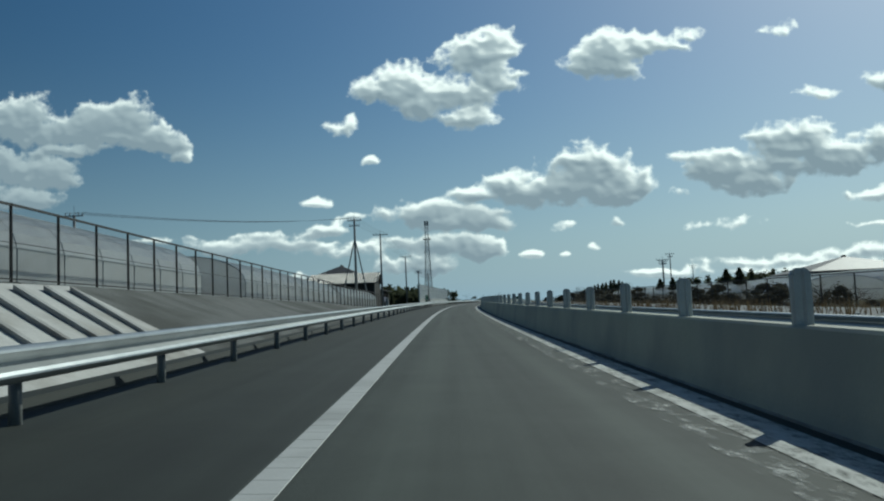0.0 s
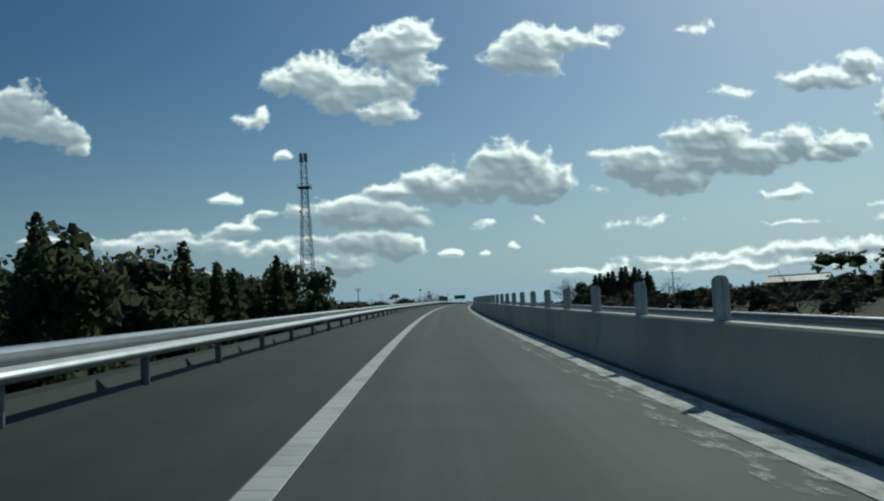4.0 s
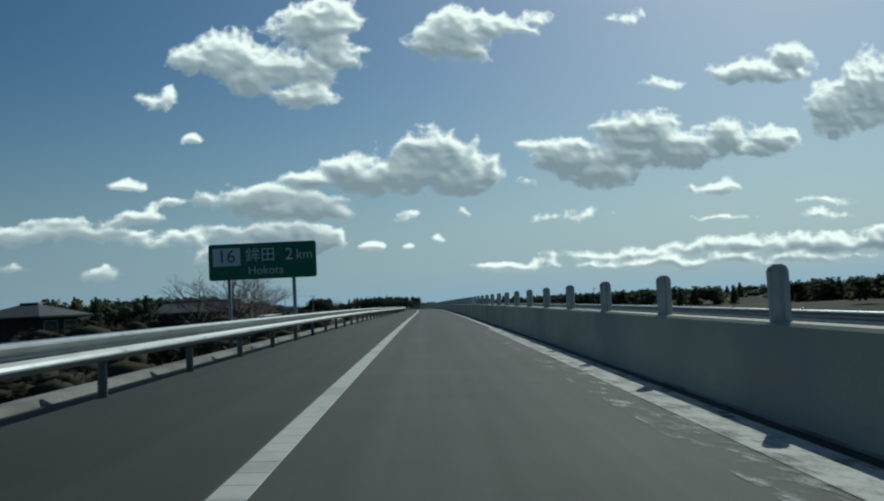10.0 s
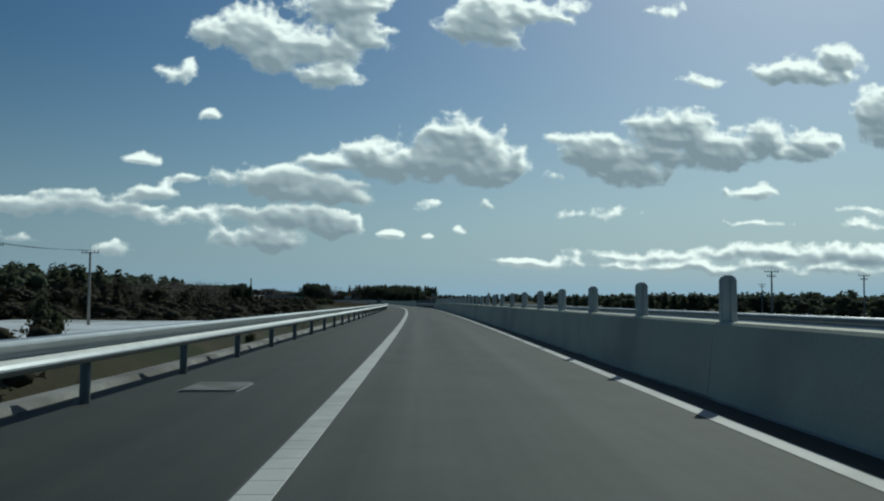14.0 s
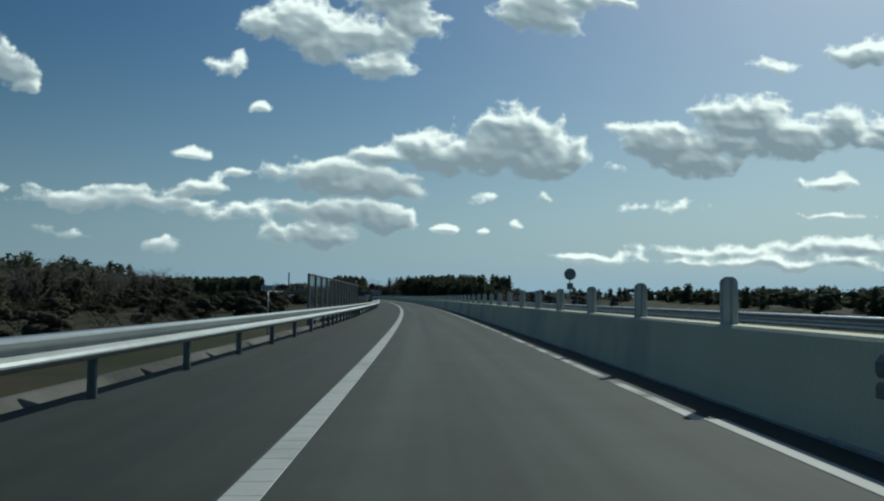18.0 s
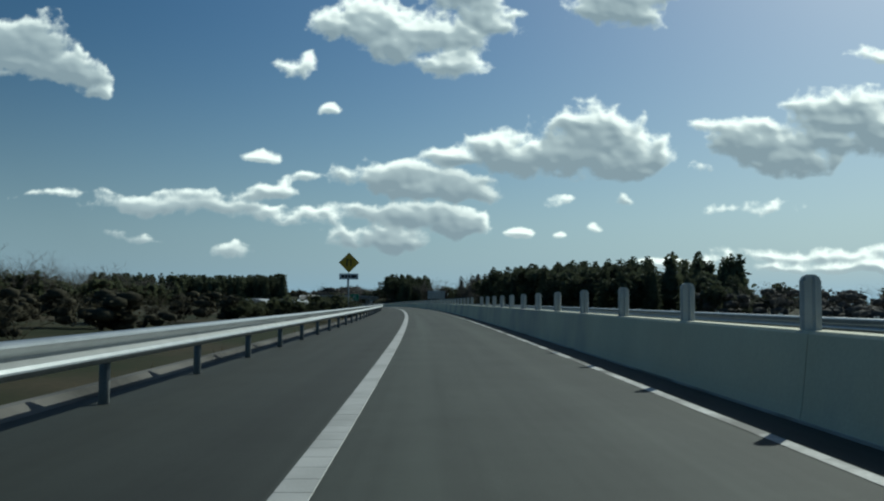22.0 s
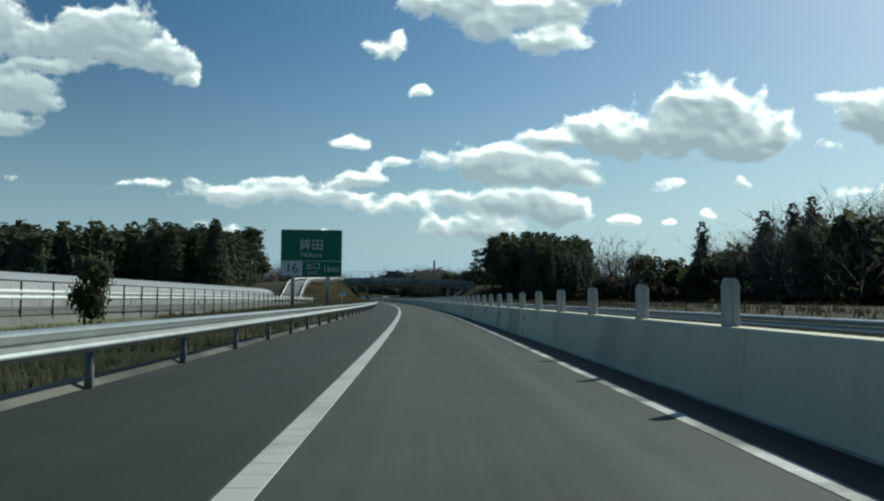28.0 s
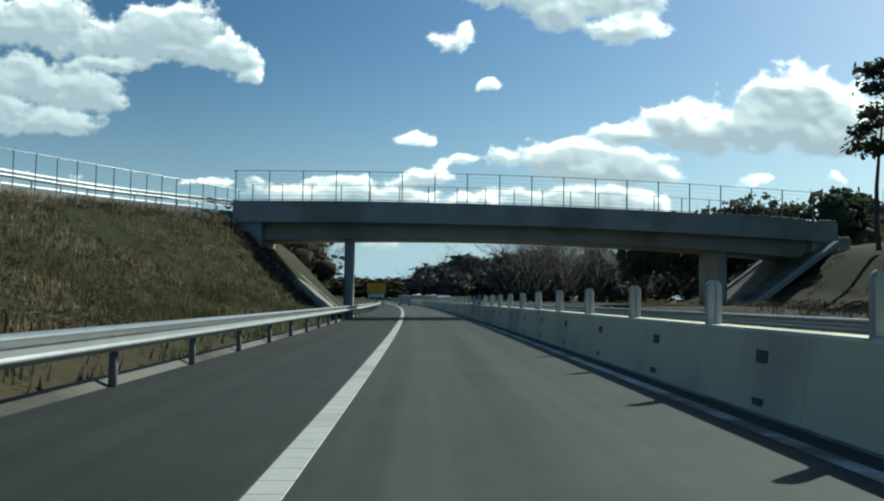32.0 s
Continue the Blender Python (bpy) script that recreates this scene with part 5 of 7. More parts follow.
for x in (-0.5, 0.5):
    part("leg", Build().tube((x, 0.06, -0.4), (x, 0.06, 2.6), 0.03, n=8), ZINC, o)


def phone_board(s, d):
    o = thing("emergency_phone", spot(s, d), "green emergency telephone cabinet with a white receiver sign, behind the rail", "telephone", "emergency telephones")
    part("cabinet", Build().bevel_box(-0.17, -0.02, 0.45, 0.17, 0.26, 1.32, 0.02), plain("dark green cabinet", (0.006, 0.05, 0.03)), o)
    part("sign_plate", panel(Build(), -0.14, 0.14, 0.72, 1.27, -0.028, 0.006, 0.03), plain("phone green", (0.01, 0.12, 0.07)), o)
    b = Build()
    b.tube((-0.07, -0.034, 1.16), (-0.07, -0.034, 1.0), 0.022, n=8), b.tube((-0.07, -0.034, 1.16), (0.03, -0.034, 1.2), 0.025, n=8), b.tube((-0.07, -0.034, 1.0), (0.03, -0.034, 0.95), 0.025, n=8)
    part("receiver_symbol", b, WHITE, o)
    part("writing_bar", Build().box(-0.09, -0.034, 0.78, 0.09, -0.029, 0.84), WHITE, o)
    part("plinth", Build().bevel_box(-0.24, -0.1, foot(s, d), 0.24, 0.34, 0.45, 0.03), KERB, o)
    for x in (-0.42, 0.42):
        part("hand_rail", Build().tube((x, 0.1, 0.2), (x, 0.1, 0.72), 0.02, n=8).tube((x, 0.1, 0.72), (x, 0.5, 0.72), 0.02, n=8).tube((x, 0.5, 0.72), (x, 0.5, 0.2), 0.02, n=8), ZINC, o)
    return o


phone_board(99.0, -4.42)
phone_board(776.1, -4.55)


# ---- noise wall ----
def noise_wall():
    s0, s1, d, n = 92.6, 148.4, -4.8, 18
    o = thing("noise_wall", Matrix.Identity(4), "tall noise wall of milky ribbed panels over pale concrete slabs", "noise wall")
    step = (s1 - s0) / n
    rib = skin(Build().extrude([(-0.022, -0.012), (0.022, -0.012), (0.014, -0.034), (-0.014, -0.034)], "x", 0.0, 0.47).mesh("rib"), POLY)
    for k in range(n + 1):
        s = s0 + step * k
        part("post", Build().bevel_box(-0.06, -0.075, 0.05, 0.06, 0.075, 2.56, 0.015), ZINC, o, at=spot(s, d, 0, 0))
        if k == n:
            break
        m = spot(s + step / 2, d, 0, 90)
        half = step / 2 - 0.03
        part("slab", Build().bevel_box(-half, -0.05, 0.02, half, 0.05, 0.50, 0.01), SLAB, o, "pale concrete slab", at=m)
        part("slab", Build().bevel_box(-half, -0.05, 0.505, half, 0.05, 0.93, 0.01), SLAB, o, "pale concrete slab", at=m)
        for z in (0.94, 1.475, 2.01):
            pane = Build()
            pane.box(-half, -0.008, z, half, 0.008, z + 0.515)
            for x in np.arange(-half + 0.1, half - 0.05, 0.165):
                pane.extrude([(x - 0.03, -0.009), (x + 0.03, -0.009), (x + 0.018, -0.045), (x - 0.018, -0.045)], "z", z + 0.015, z + 0.5)
            part("panel", pane, POLY, o, "milky ribbed panel", at=m)
            part("rail", Build().box(-half, -0.02, z + 0.512, half, 0.02, z + 0.537), ZINC, o, at=m)
    return o


noise_wall()


# ---- see-through fences on the structures ----
def clear_fence(s0, s1, d, top, step):
    o = thing("clear_fence", Matrix.Identity(4), "see-through fence of clear panels between steel posts", "fence", "clear fences")
    n = round((s1 - s0) / step)
    for k in range(n + 1):
        s = s0 + (s1 - s0) * k / n
        part("post", Build().bevel_box(-0.04, -0.05, -0.2, 0.04, 0.05, top, 0.01), POSTGREY, o, at=spot(s, d))
        if k < n:
            half = (s1 - s0) / n / 2
            m = spot(s + half, d, 0, 90)
            part("panel", Build().box(-half + 0.04, -0.006, 0.25, half - 0.04, 0.006, top - 0.06), ACRYLIC, o, "clear panel", at=m)
            part("rail", Build().box(-half, -0.03, top - 0.055, half, 0.03, top), DARKSTEEL, o, at=m)
            part("rail", Build().box(-half, -0.03, 0.2, half, 0.03, 0.245), ZINC, o, at=m)
    return o


clear_fence(297.0, 325.0, -4.2, 1.54, 1.55)
clear_fence(710.2, 735.2, -4.2, 1.70, 1.75)


# ---- fence, slope and greenhouses at the start ----
def bank_top(s):
    """The height of the bank behind the fence at the start."""
    return float(np.interp(s, [-40, 14, 20, 36, 45, 60, 80, 92], [1.25, 1.22, 1.12, 0.87, 0.76, 0.42, 0.10, 0.0]))


def flowing(outline, s0, s1, height, step=3.0, closed=True):
    """A cross-section whose upper points follow a height along the road: (d, share, rise)."""
    b = Build()
    n, ss = len(outline), np.linspace(s0, s1, max(2, int((s1 - s0) / step) + 1))
    for s in ss:
        b.v += [road(s, d, height(s) * share + rise) for d, share, rise in outline]
    b.f = [(i * n + k, (i + 1) * n + k, (i + 1) * n + (k + 1) % n, i * n + (k + 1) % n) for i in range(len(ss) - 1) for k in range(n if closed else n - 1)]
    if closed:
        b.f += [tuple(range(n)), tuple(range(len(b.v) - 1, len(b.v) - n - 1, -1))]
    return b


def mesh_fence(s0, s1, d, height, tall, step, label):
    o = thing("wire_fence", Matrix.Identity(4), label, "fence", "wire fences")
    n = round((s1 - s0) / step)
    post = skin(Build().tube((0, 0, -0.5), (0, 0, tall), 0.028, n=8).mesh("post"), DARKSTEEL)
    for k in range(n + 1):
        part("post", post, None, o, at=spot(s0 + step * k, d, height(s0 + step * k)))
    for z, r in ((tall - 0.02, 0.02), (0.05, 0.012), (tall / 2, 0.006)):
        part("rail", flowing([(d - r, 1, z - r), (d + r, 1, z - r), (d + r, 1, z + r), (d - r, 1, z + r)], s0, s0 + step * n, height), DARKSTEEL, o)
    part("netting", flowing([(d, 1, 0.05), (d, 1, tall - 0.03)], s0, s0 + step * n, height, closed=False), MESHNET, o, "fine dark wire netting")
    return o


mesh_fence(-40, 88, -8.0, bank_top, 1.35, 1.75, "brown steel wire fence on top of a concrete slope")
structure("wall_1", flowing([(-4.45, 0, -0.4), (-4.45, 0, 0.03), (-7.5, 1, -0.03), (-8.3, 1, 0.0), (-8.3, 0, -0.4)], 13.5, 91.4, bank_top), surface("rough slope concrete", (0.085, 0.088, 0.08), (0.15, 0.152, 0.14), 1.2, 14, 0.95, bump=0.5, c=(0.055, 0.056, 0.047), patch=0.4), "dark sloping concrete retaining wall", "retaining wall")
structure("wall_2", flowing([(-4.45, 0, -0.4), (-4.45, 0, 0.06), (-6.6, 1, -0.1), (-8.3, 1, 0.0), (-8.3, 0, -0.4)], -60, 13.4, bank_top), surface("pale slope concrete", (0.42, 0.41, 0.38), (0.56, 0.55, 0.51), 1.5, 20, 0.9, c=(0.3, 0.28, 0.24), patch=0.3), "pale sloping concrete retaining wall", "retaining wall")
ribs = thing("slope_ribs", Matrix.Identity(4), "row of slanting concrete ribs on the pale slope wall", "slope ribs")
for s in np.arange(-20, 13, 0.85):
    b = Build()
    q = [road(s, -4.62, 0.13), road(s + 0.1, -4.62, 0.13), road(s + 0.75, -6.4, 1.04), road(s + 0.62, -6.4, 1.04)]
    b.add(q + [(x, y, z + 0.07) for x, y, z in q], [(0, 1, 5, 4), (1, 2, 6, 5), (2, 3, 7, 6), (3, 0, 4, 7), (4, 5, 6, 7)])
    part("rib", b, KERB, ribs)


def greenhouse(s0, s1, d, half, wall, rise, base, vinyl, label, hoop=2.0, height=None):
    """A vinyl tunnel on steel hoops, running along the road."""
    height = height or (lambda s: 0.0)
    o = thing("greenhouse", Matrix.Identity(4), label, "greenhouse", "greenhouses")
    arc = [(d - half, base)] + [(d - half * math.cos(t), base + wall + rise * math.sin(t)) for t in np.linspace(0, math.pi, 13)] + [(d + half, base)]
    part("cover", flowing([(q, 1, z) for q, z in arc], s0, s1, height, 1.5, False), vinyl, o, "vinyl cover", smooth=False)
    for s in (s0, s1):
        b = Build()
        b.v = [road(s, q, z + height(s)) for q, z in arc]
        b.f = [tuple(range(len(arc)))]
        part("end_wall", b, vinyl, o, "vinyl end wall")
    for s in np.arange(s0, s1 + 0.1, hoop):
        part("hoop", Build().bent([road(s, p[0], p[1] - 0.02 + height(s)) for p in arc], 0.02, 4), ZINC, o)
    for q, z in ((d - half, base + wall), (d + half, base + wall), (d, base + wall + rise - 0.03)):
        part("rail", flowing([(q - 0.015, 1, z - 0.015), (q + 0.015, 1, z - 0.015), (q + 0.015, 1, z + 0.015), (q - 0.015, 1, z + 0.015)], s0, s1, height), ZINC, o)
    return o


for k, (s0, s1) in enumerate(((-42, 28), (34, 60), (62, 86))):
    greenhouse(s0, s1, -11.4, 2.6, 0.85, 1.15, -0.1, VINYL, "long shiny clear vinyl greenhouse tunnel behind the fence", 2.0, bank_top)
    greenhouse(s0, s1 - 3, -17.2, 2.6, 1.0, 1.3, -0.1, VINYL, "long shiny clear vinyl greenhouse tunnel behind the fence", 2.0, bank_top)
for d in (-22.0, -28.0):
    greenhouse(1004, 1198, d, 2.7, 0.95, 0.95, 0.0, VINYL_WHITE, "long low white vinyl greenhouse beside the field", 3.0, lambda s: float(np.interp(s, [1004, 1111, 1198], [-0.4, 0.25, 0.5])))
greenhouse(50, 118, 22.5, 2.8, 0.7, 0.9, 0.3, VINYL, "shiny clear greenhouse beyond the oncoming lane", 2.5)
greenhouse(20, 80, 29.5, 2.8, 0.8, 1.1, 0.4, VINYL, "shiny clear greenhouse beyond the oncoming lane", 2.5)
greenhouse(140, 170, 32.0, 3.0, 0.5, 0.9, -0.3, VINYL_WHITE, "shiny white greenhouse beyond the oncoming lane", 2.5)
mesh_fence(10, 105, 13.0, lambda s: 0.6, 1.15, 2.6, "brown steel wire fence beyond the oncoming lane")
mesh_fence(1040, 1196, -11.2, lambda s: 0.35, 1.0, 2.0, "dark steel fence beside the farm road")
structure("wall_3", sweep([(8.2, -0.4), (8.2, 0.25), (10.5, 0.66), (11, -0.4)], -60, 120, 4), surface("dark slope concrete", (0.16, 0.16, 0.15), (0.25, 0.25, 0.235), 1.2, 14, 0.95, bump=0.5), "dark sloping wall beyond the oncoming lane", "retaining wall")


# ---- poles and wires ----
def utility_pole(s, d, top, label="grey concrete utility pole with steel cross-arms", arms=((0.25, 1.0),), r=0.13, stays=(), box=None, turn=0.0, spike=True):
    z0 = foot(s, d)
    o = thing("utility_pole", spot(s, d, 0, turn), label, "utility pole", "utility poles")
    part("pole", Build().tube((0, 0, z0), (0, 0, top - 0.35), r, r * 0.62, 12), POLE, o, smooth=True)
    if spike:
        part("tip", Build().tube((0, 0, top - 0.36), (0, 0, top + 0.25), 0.022, 0.012, 6), ZINC, o)
    for drop, w in arms:
        arm = part("cross_arm", Build().box(-w, -0.05, top - 0.35 - drop, w, 0.03, top - 0.27 - drop), ZINC, o)
        for x in (-w + 0.06, -w * 0.45, w * 0.45, w - 0.06):
            part("insulator", Build().tube((x, 0, top - 0.27 - drop), (x, 0, top - 0.08 - drop), 0.035, 0.025, 8), GREY, arm)
    for x, y in stays:
        part("stay", Build().tube((x, y, z0), (x * 0.05, y * 0.05, top * 0.72), 0.085, 0.06, 8), POLE, o)
    if box:
        part("box", Build().bevel_box(-0.16, -0.34, box, 0.16, -0.1, box + 0.42, 0.02), GREY, o, "grey equipment box")
    return o


utility_pole(86.0, -10.8, 9.6, "concrete utility pole braced by two slanting stays", ((0.2, 0.7), (0.75, 0.55)), 0.16, ((-1.9, 0.3), (1.5, -0.4)))
utility_pole(100.0, -9.75, 9.1, arms=((0.15, 0.9),))
utility_pole(128.0, -9.6, 7.8, arms=((0.1, 0.85),), turn=10)
utility_pole(145.0, -9.4, 6.2, arms=((0.1, 0.5), (0.45, 0.6)), box=5.4)
utility_pole(102.2, -4.35, 4.45, "short brown pole with a dark box beside the noise wall", (), 0.105, box=0.55, spike=False)
utility_pole(52.0, -24.0, 7.2, arms=((0.1, 0.6),))
utility_pole(333.0, -24.0, 4.5, arms=((0.1, 0.6), (0.5, 0.5)))
for s, d, top in ((112, 26, 5.9), (150, 34.5, 8.3), (160, 35, 7.4), (200, 48, 7.5), (336, 44, 6.0), (620, 38, 4.6), (640, 60, 5.0), (700, 75, 5.2)):
    utility_pole(s, d, top, arms=((0.1, 0.8), (0.6, 0.5)))
for s, d, top in ((600, -27.1, 5.1), (599, -34.2, 5.6), (580.4, -39.2, 6.0), (345, -38, 4.6)):
    utility_pole(s, d, top, arms=((0.1, 0.7),))


def wire(a, b, sag):
    p, q = Vector(road(*a)), Vector(road(*b))
    c = Build()
    pts = [p.lerp(q, t) - Vector((0, 0, sag * 4 * t * (1 - t))) for t in np.linspace(0, 1, 11)]
    c.bent(pts, 0.012, 3)
    return tagged(part("power_line", c, BLACK), "thin black power line hung between poles", "power line", "power lines")


for k in (-0.6, 0.0, 0.6):
    wire((52, -24 + k, 7.0), (86, -10.8 + k * 0.8, 9.4), 0.5)
    wire((86, -10.8 + k * 0.8, 9.4), (100, -9.75 + k, 8.9), 0.3)
    wire((100, -9.75 + k, 8.9), (128, -9.6 + k, 7.7), 0.4)
    wire((128, -9.6 + k, 7.7), (145, -9.4 + k * 0.7, 6.1), 0.3)
    wire((600 + k * 0.5, -27.1 + k * 0.5, 4.9), (599 + k * 0.5, -34.2 + k * 0.5, 5.4), 0.15)
    wire((599 + k * 0.5, -34.2 + k * 0.5, 5.4), (580.4 + k * 0.5, -39.2 + k * 0.5, 5.8), 0.3)


# ---- lattice mast ----
def lattice_mast():
    s, d = 321.0, -32.2
    z0, top = foot(s, d), 32.0
    o = thing("lattice_mast", spot(s, d), "tall grey steel lattice telecom mast with antennas on top", "mast")

    def half(z):
        return float(np.interp(z, [0, 24, 32], [1.5, 0.62, 0.5]))

    levels = [z0] + list(np.linspace(1.5, 25, 13)) + [27.2, 29.6, 32.0]
    for sx, sy in ((1, 1), (1, -1), (-1, 1), (-1, -1)):
        part("leg", Build().pipe([(sx * half(a), sy * half(a), a) for a in levels], [0.1 - 0.0015 * max(a, 0) for a in levels]), GREY, o)
    for fx, fy in ((0, 1), (0, -1), (1, 0), (-1, 0)):
        for i, (a, e) in enumerate(zip(levels[:-1], levels[1:])):
            p, q = half(a), half(e)
            for u, w in ((-1, 1),) if i >= 13 else ((-1, 1), (1, -1)):
                ends = ((u * p, fy * p, a), (w * q, fy * q, e)) if fy else ((fx * p, u * p, a), (fx * q, w * q, e))
                part("brace", Build().tube(*ends, 0.035, n=4), GREY, o)
            ends = ((-q, fy * q, e), (q, fy * q, e)) if fy else ((fx * q, -q, e), (fx * q, q, e))
            part("crossbar", Build().tube(*ends, 0.04, n=4), GREY, o)
    part("platform", Build().box(-1.3, -1.3, 25.0, 1.3, 1.3, 25.2), DARKSTEEL, o)
    rail = Build()
    for x, y, u, w in ((-1.3, -1.3, 1.3, -1.3), (1.3, -1.3, 1.3, 1.3), (1.3, 1.3, -1.3, 1.3), (-1.3, 1.3, -1.3, -1.3)):
        rail.tube((x, y, 25.7), (u, w, 25.7), 0.03, n=4)
        rail.tube((x, y, 25.2), (x, y, 25.7), 0.03, n=4)
    part("platform_rail", rail, DARKSTEEL, o)
    for k in range(6):
        a = k * math.pi / 3
        part("antenna", Build().bevel_box(0.72 * math.cos(a) - 0.13, 0.72 * math.sin(a) - 0.09, 30.4, 0.72 * math.cos(a) + 0.13, 0.72 * math.sin(a) + 0.09, 32.3, 0.03), GREY, o, "pale antenna panel")
    part("dish", Build().tube((-0.9, -0.4, 20.2), (-0.9, -0.62, 20.2), 0.3, 0.24, 14), GREY, o, "small antenna dish")
    part("ladder", Build().box(0.2, -0.02, z0, 0.24, 0.02, 25).box(0.5, -0.02, z0, 0.54, 0.02, 25), GREY, o)
    return o


lattice_mast()


# ---- houses and sheds ----
def house(s, d, w, l, wall, ridge, base, turn, label, roof=ROOF, hip=True, wing=None):
    o = thing("house", spot(s, d, 0, turn), label, "house", "houses")
    part("wall", Build().box(-w / 2, -l / 2, base - 1, w / 2, l / 2, wall), PLASTER, o)
    e, b = 0.75, Build()
    r = l / 2 - w / 2 if hip else l / 2 + 0.6
    pts = [(-w / 2 - e, -l / 2 - e, wall - 0.1), (w / 2 + e, -l / 2 - e, wall - 0.1), (w / 2 + e, l / 2 + e, wall - 0.1), (-w / 2 - e, l / 2 + e, wall - 0.1), (0, -max(r, 0.3), ridge), (0, max(r, 0.3), ridge)]
    low = [(x, y, z - 0.16) for x, y, z in pts[:4]]
    b.add(pts + low, [(0, 1, 4), (1, 2, 5, 4), (2, 3, 5), (3, 0, 4, 5), (0, 6, 7, 1), (1, 7, 8, 2), (2, 8, 9, 3), (3, 9, 6, 0), (9, 8, 7, 6)])
    rf = part("roof", b, roof, o)
    part("ridge_cap", Build().tube((0, -max(r, 0.3), ridge + 0.02), (0, max(r, 0.3), ridge + 0.02), 0.13, n=8), roof, rf)
    for x in (-w * 0.25, w * 0.22):
        win = part("window", Build().box(x - 0.8, -l / 2 - 0.06, wall - 1.7, x + 0.8, -l / 2 - 0.01, wall - 0.5), GREY, o)
        part("pane", Build().box(x - 0.7, -l / 2 - 0.075, wall - 1.6, x + 0.7, -l / 2 - 0.065, wall - 0.6), BLACK, win)
    if wing:
        ww, wl, wx, wy, wh = wing
        part("wing_wall", Build().box(wx - ww / 2, wy - wl / 2, base - 1, wx + ww / 2, wy + wl / 2, wh), PLASTER, o)
        up, xa, xb = wh + 1.35, wx - ww / 2 - 0.4, wx + ww / 2 + 0.4
        prof = [(wy - wl / 2 - 0.5, wh - 0.1), (wy, up), (wy + wl / 2 + 0.5, wh - 0.1), (wy + wl / 2 + 0.5, wh - 0.18), (wy, up - 0.1), (wy - wl / 2 - 0.5, wh - 0.18)]
        c = Build().extrude(prof, "x", xa, xb)
        part("gable", Build().extrude([(wy - wl / 2, wh), (wy + wl / 2, wh), (wy, up - 0.12)], "x", xb - 0.5, xb - 0.42), PLASTER, o)
        part("barge_board", Build().extrude([(wy - wl / 2 - 0.52, wh - 0.2), (wy - wl / 2 - 0.52, wh + 0.0), (wy, up + 0.06), (wy, up - 0.16)], "x", xb + 0.003, xb + 0.05), POLE, o, "pale board along the roof edge")
        part("gutter", Build().tube((xa, wy - wl / 2 - 0.56, wh - 0.16), (xb, wy - wl / 2 - 0.56, wh - 0.16), 0.05, n=8), POLE, o)
        part("downpipe", Build().tube((xb - 0.45, wy - wl / 2 - 0.08, base - 0.5), (xb - 0.45, wy - wl / 2 - 0.08, wh - 0.2), 0.05, n=8), POLE, o, "pale downpipe")
        # no opening is cut: a black plate paints in the darkness of the doorway
        part("doorway", Build().box(wx - 2.6, wy - wl / 2 - 0.05, base - 0.5, wx - 0.4, wy - wl / 2 - 0.003, wh - 0.9), BLACK, o, "black plate standing for a doorway's dark inside")
        ribs_at = []
        for x in np.arange(xa, xb - 0.1, 0.32):
            ya, za = wy - wl / 2 - 0.5, wh - 0.1
            ribs_at.append(Build().add([(x, ya, za + 0.002), (x + 0.06, ya, za + 0.075), (x + 0.12, ya, za + 0.002), (x, wy, up + 0.002), (x + 0.06, wy, up + 0.075), (x + 0.12, wy, up + 0.002)], [(0, 1, 4, 3), (1, 2, 5, 4)]))
        tin = part("wing_roof", c, TIN, o, "ribbed tin roof")
        for r in ribs_at:
            part("roof_rib", r, TIN, tin)
    return o


house(119, -17.8, 7.0, 8.5, 4.2, 6.0, 0.0, 0, "dark two-storey farmhouse with a hipped tile roof", wing=(8.6, 5.0, 1.6, -6.5, 3.2))


def lean_to():
    """A long low shed beside the farmhouse, with posts and clear sheets over it."""
    o = thing("lean_to", spot(120.6, -13.8, 0, 0), "long low dark shed with a sloping roof and bare posts", "shed")
    part("wall", Build().box(-1.8, -5.2, -0.6, 1.7, 5.6, 2.1), PLASTER, o)
    part("roof", Build().extrude([(-2.0, 2.75), (2.15, 2.18), (2.15, 2.26), (-2.0, 2.83)], "y", -5.4, 5.8), ROOF, o)
    for y in (-5.0, -3.2, -1.4, 0.4, 2.2, 4.0):
        part("post", Build().box(1.72, y - 0.06, -0.6, 1.84, y + 0.06, 2.14), BARK, o)
    for k, y in enumerate((-4.9, -3.7, -2.5, -1.3)):
        part("clear_sheet", Build().box(1.4, y, 2.36, 1.42, y + 1.1, 3.0 - 0.05 * k), VINYL, o, "clear corrugated sheet above the roof")
    win = part("window_frame", Build().box(1.71, -2.9, 0.5, 1.76, -1.7, 1.3), GREY, o)
    part("pane", Build().box(1.765, -2.8, 0.56, 1.775, -1.8, 1.24), BLACK, win)
    return o


def banner_board():
    o = thing("banner_board", spot(97.0, -9.0, 0, 90), "grey-blue board with short pale bars beside the house", "board")
    face = part("board", Build().bevel_box(-2.2, -0.03, 0.62, 2.2, 0.03, 1.1, 0.01), plain("grey blue board", (0.17, 0.17, 0.23), 0.6), o)
    # five short pale bars in two rows on the board
    for x, w, z in ((-0.4, 0.35, 0.93), (0.35, 0.3, 0.92), (0.95, 0.4, 0.92), (-0.6, 0.4, 0.72), (0.6, 0.7, 0.71)):
        part("bar", Build().box(x - w, -0.038, z - 0.025, x + w, -0.031, z + 0.025), KERB, face)
    for x in (-1.9, 0.1, 1.9):
        part("post", Build().tube((x, 0.06, -0.4), (x, 0.06, 1.12), 0.03, n=6), ZINC, o)
    return o


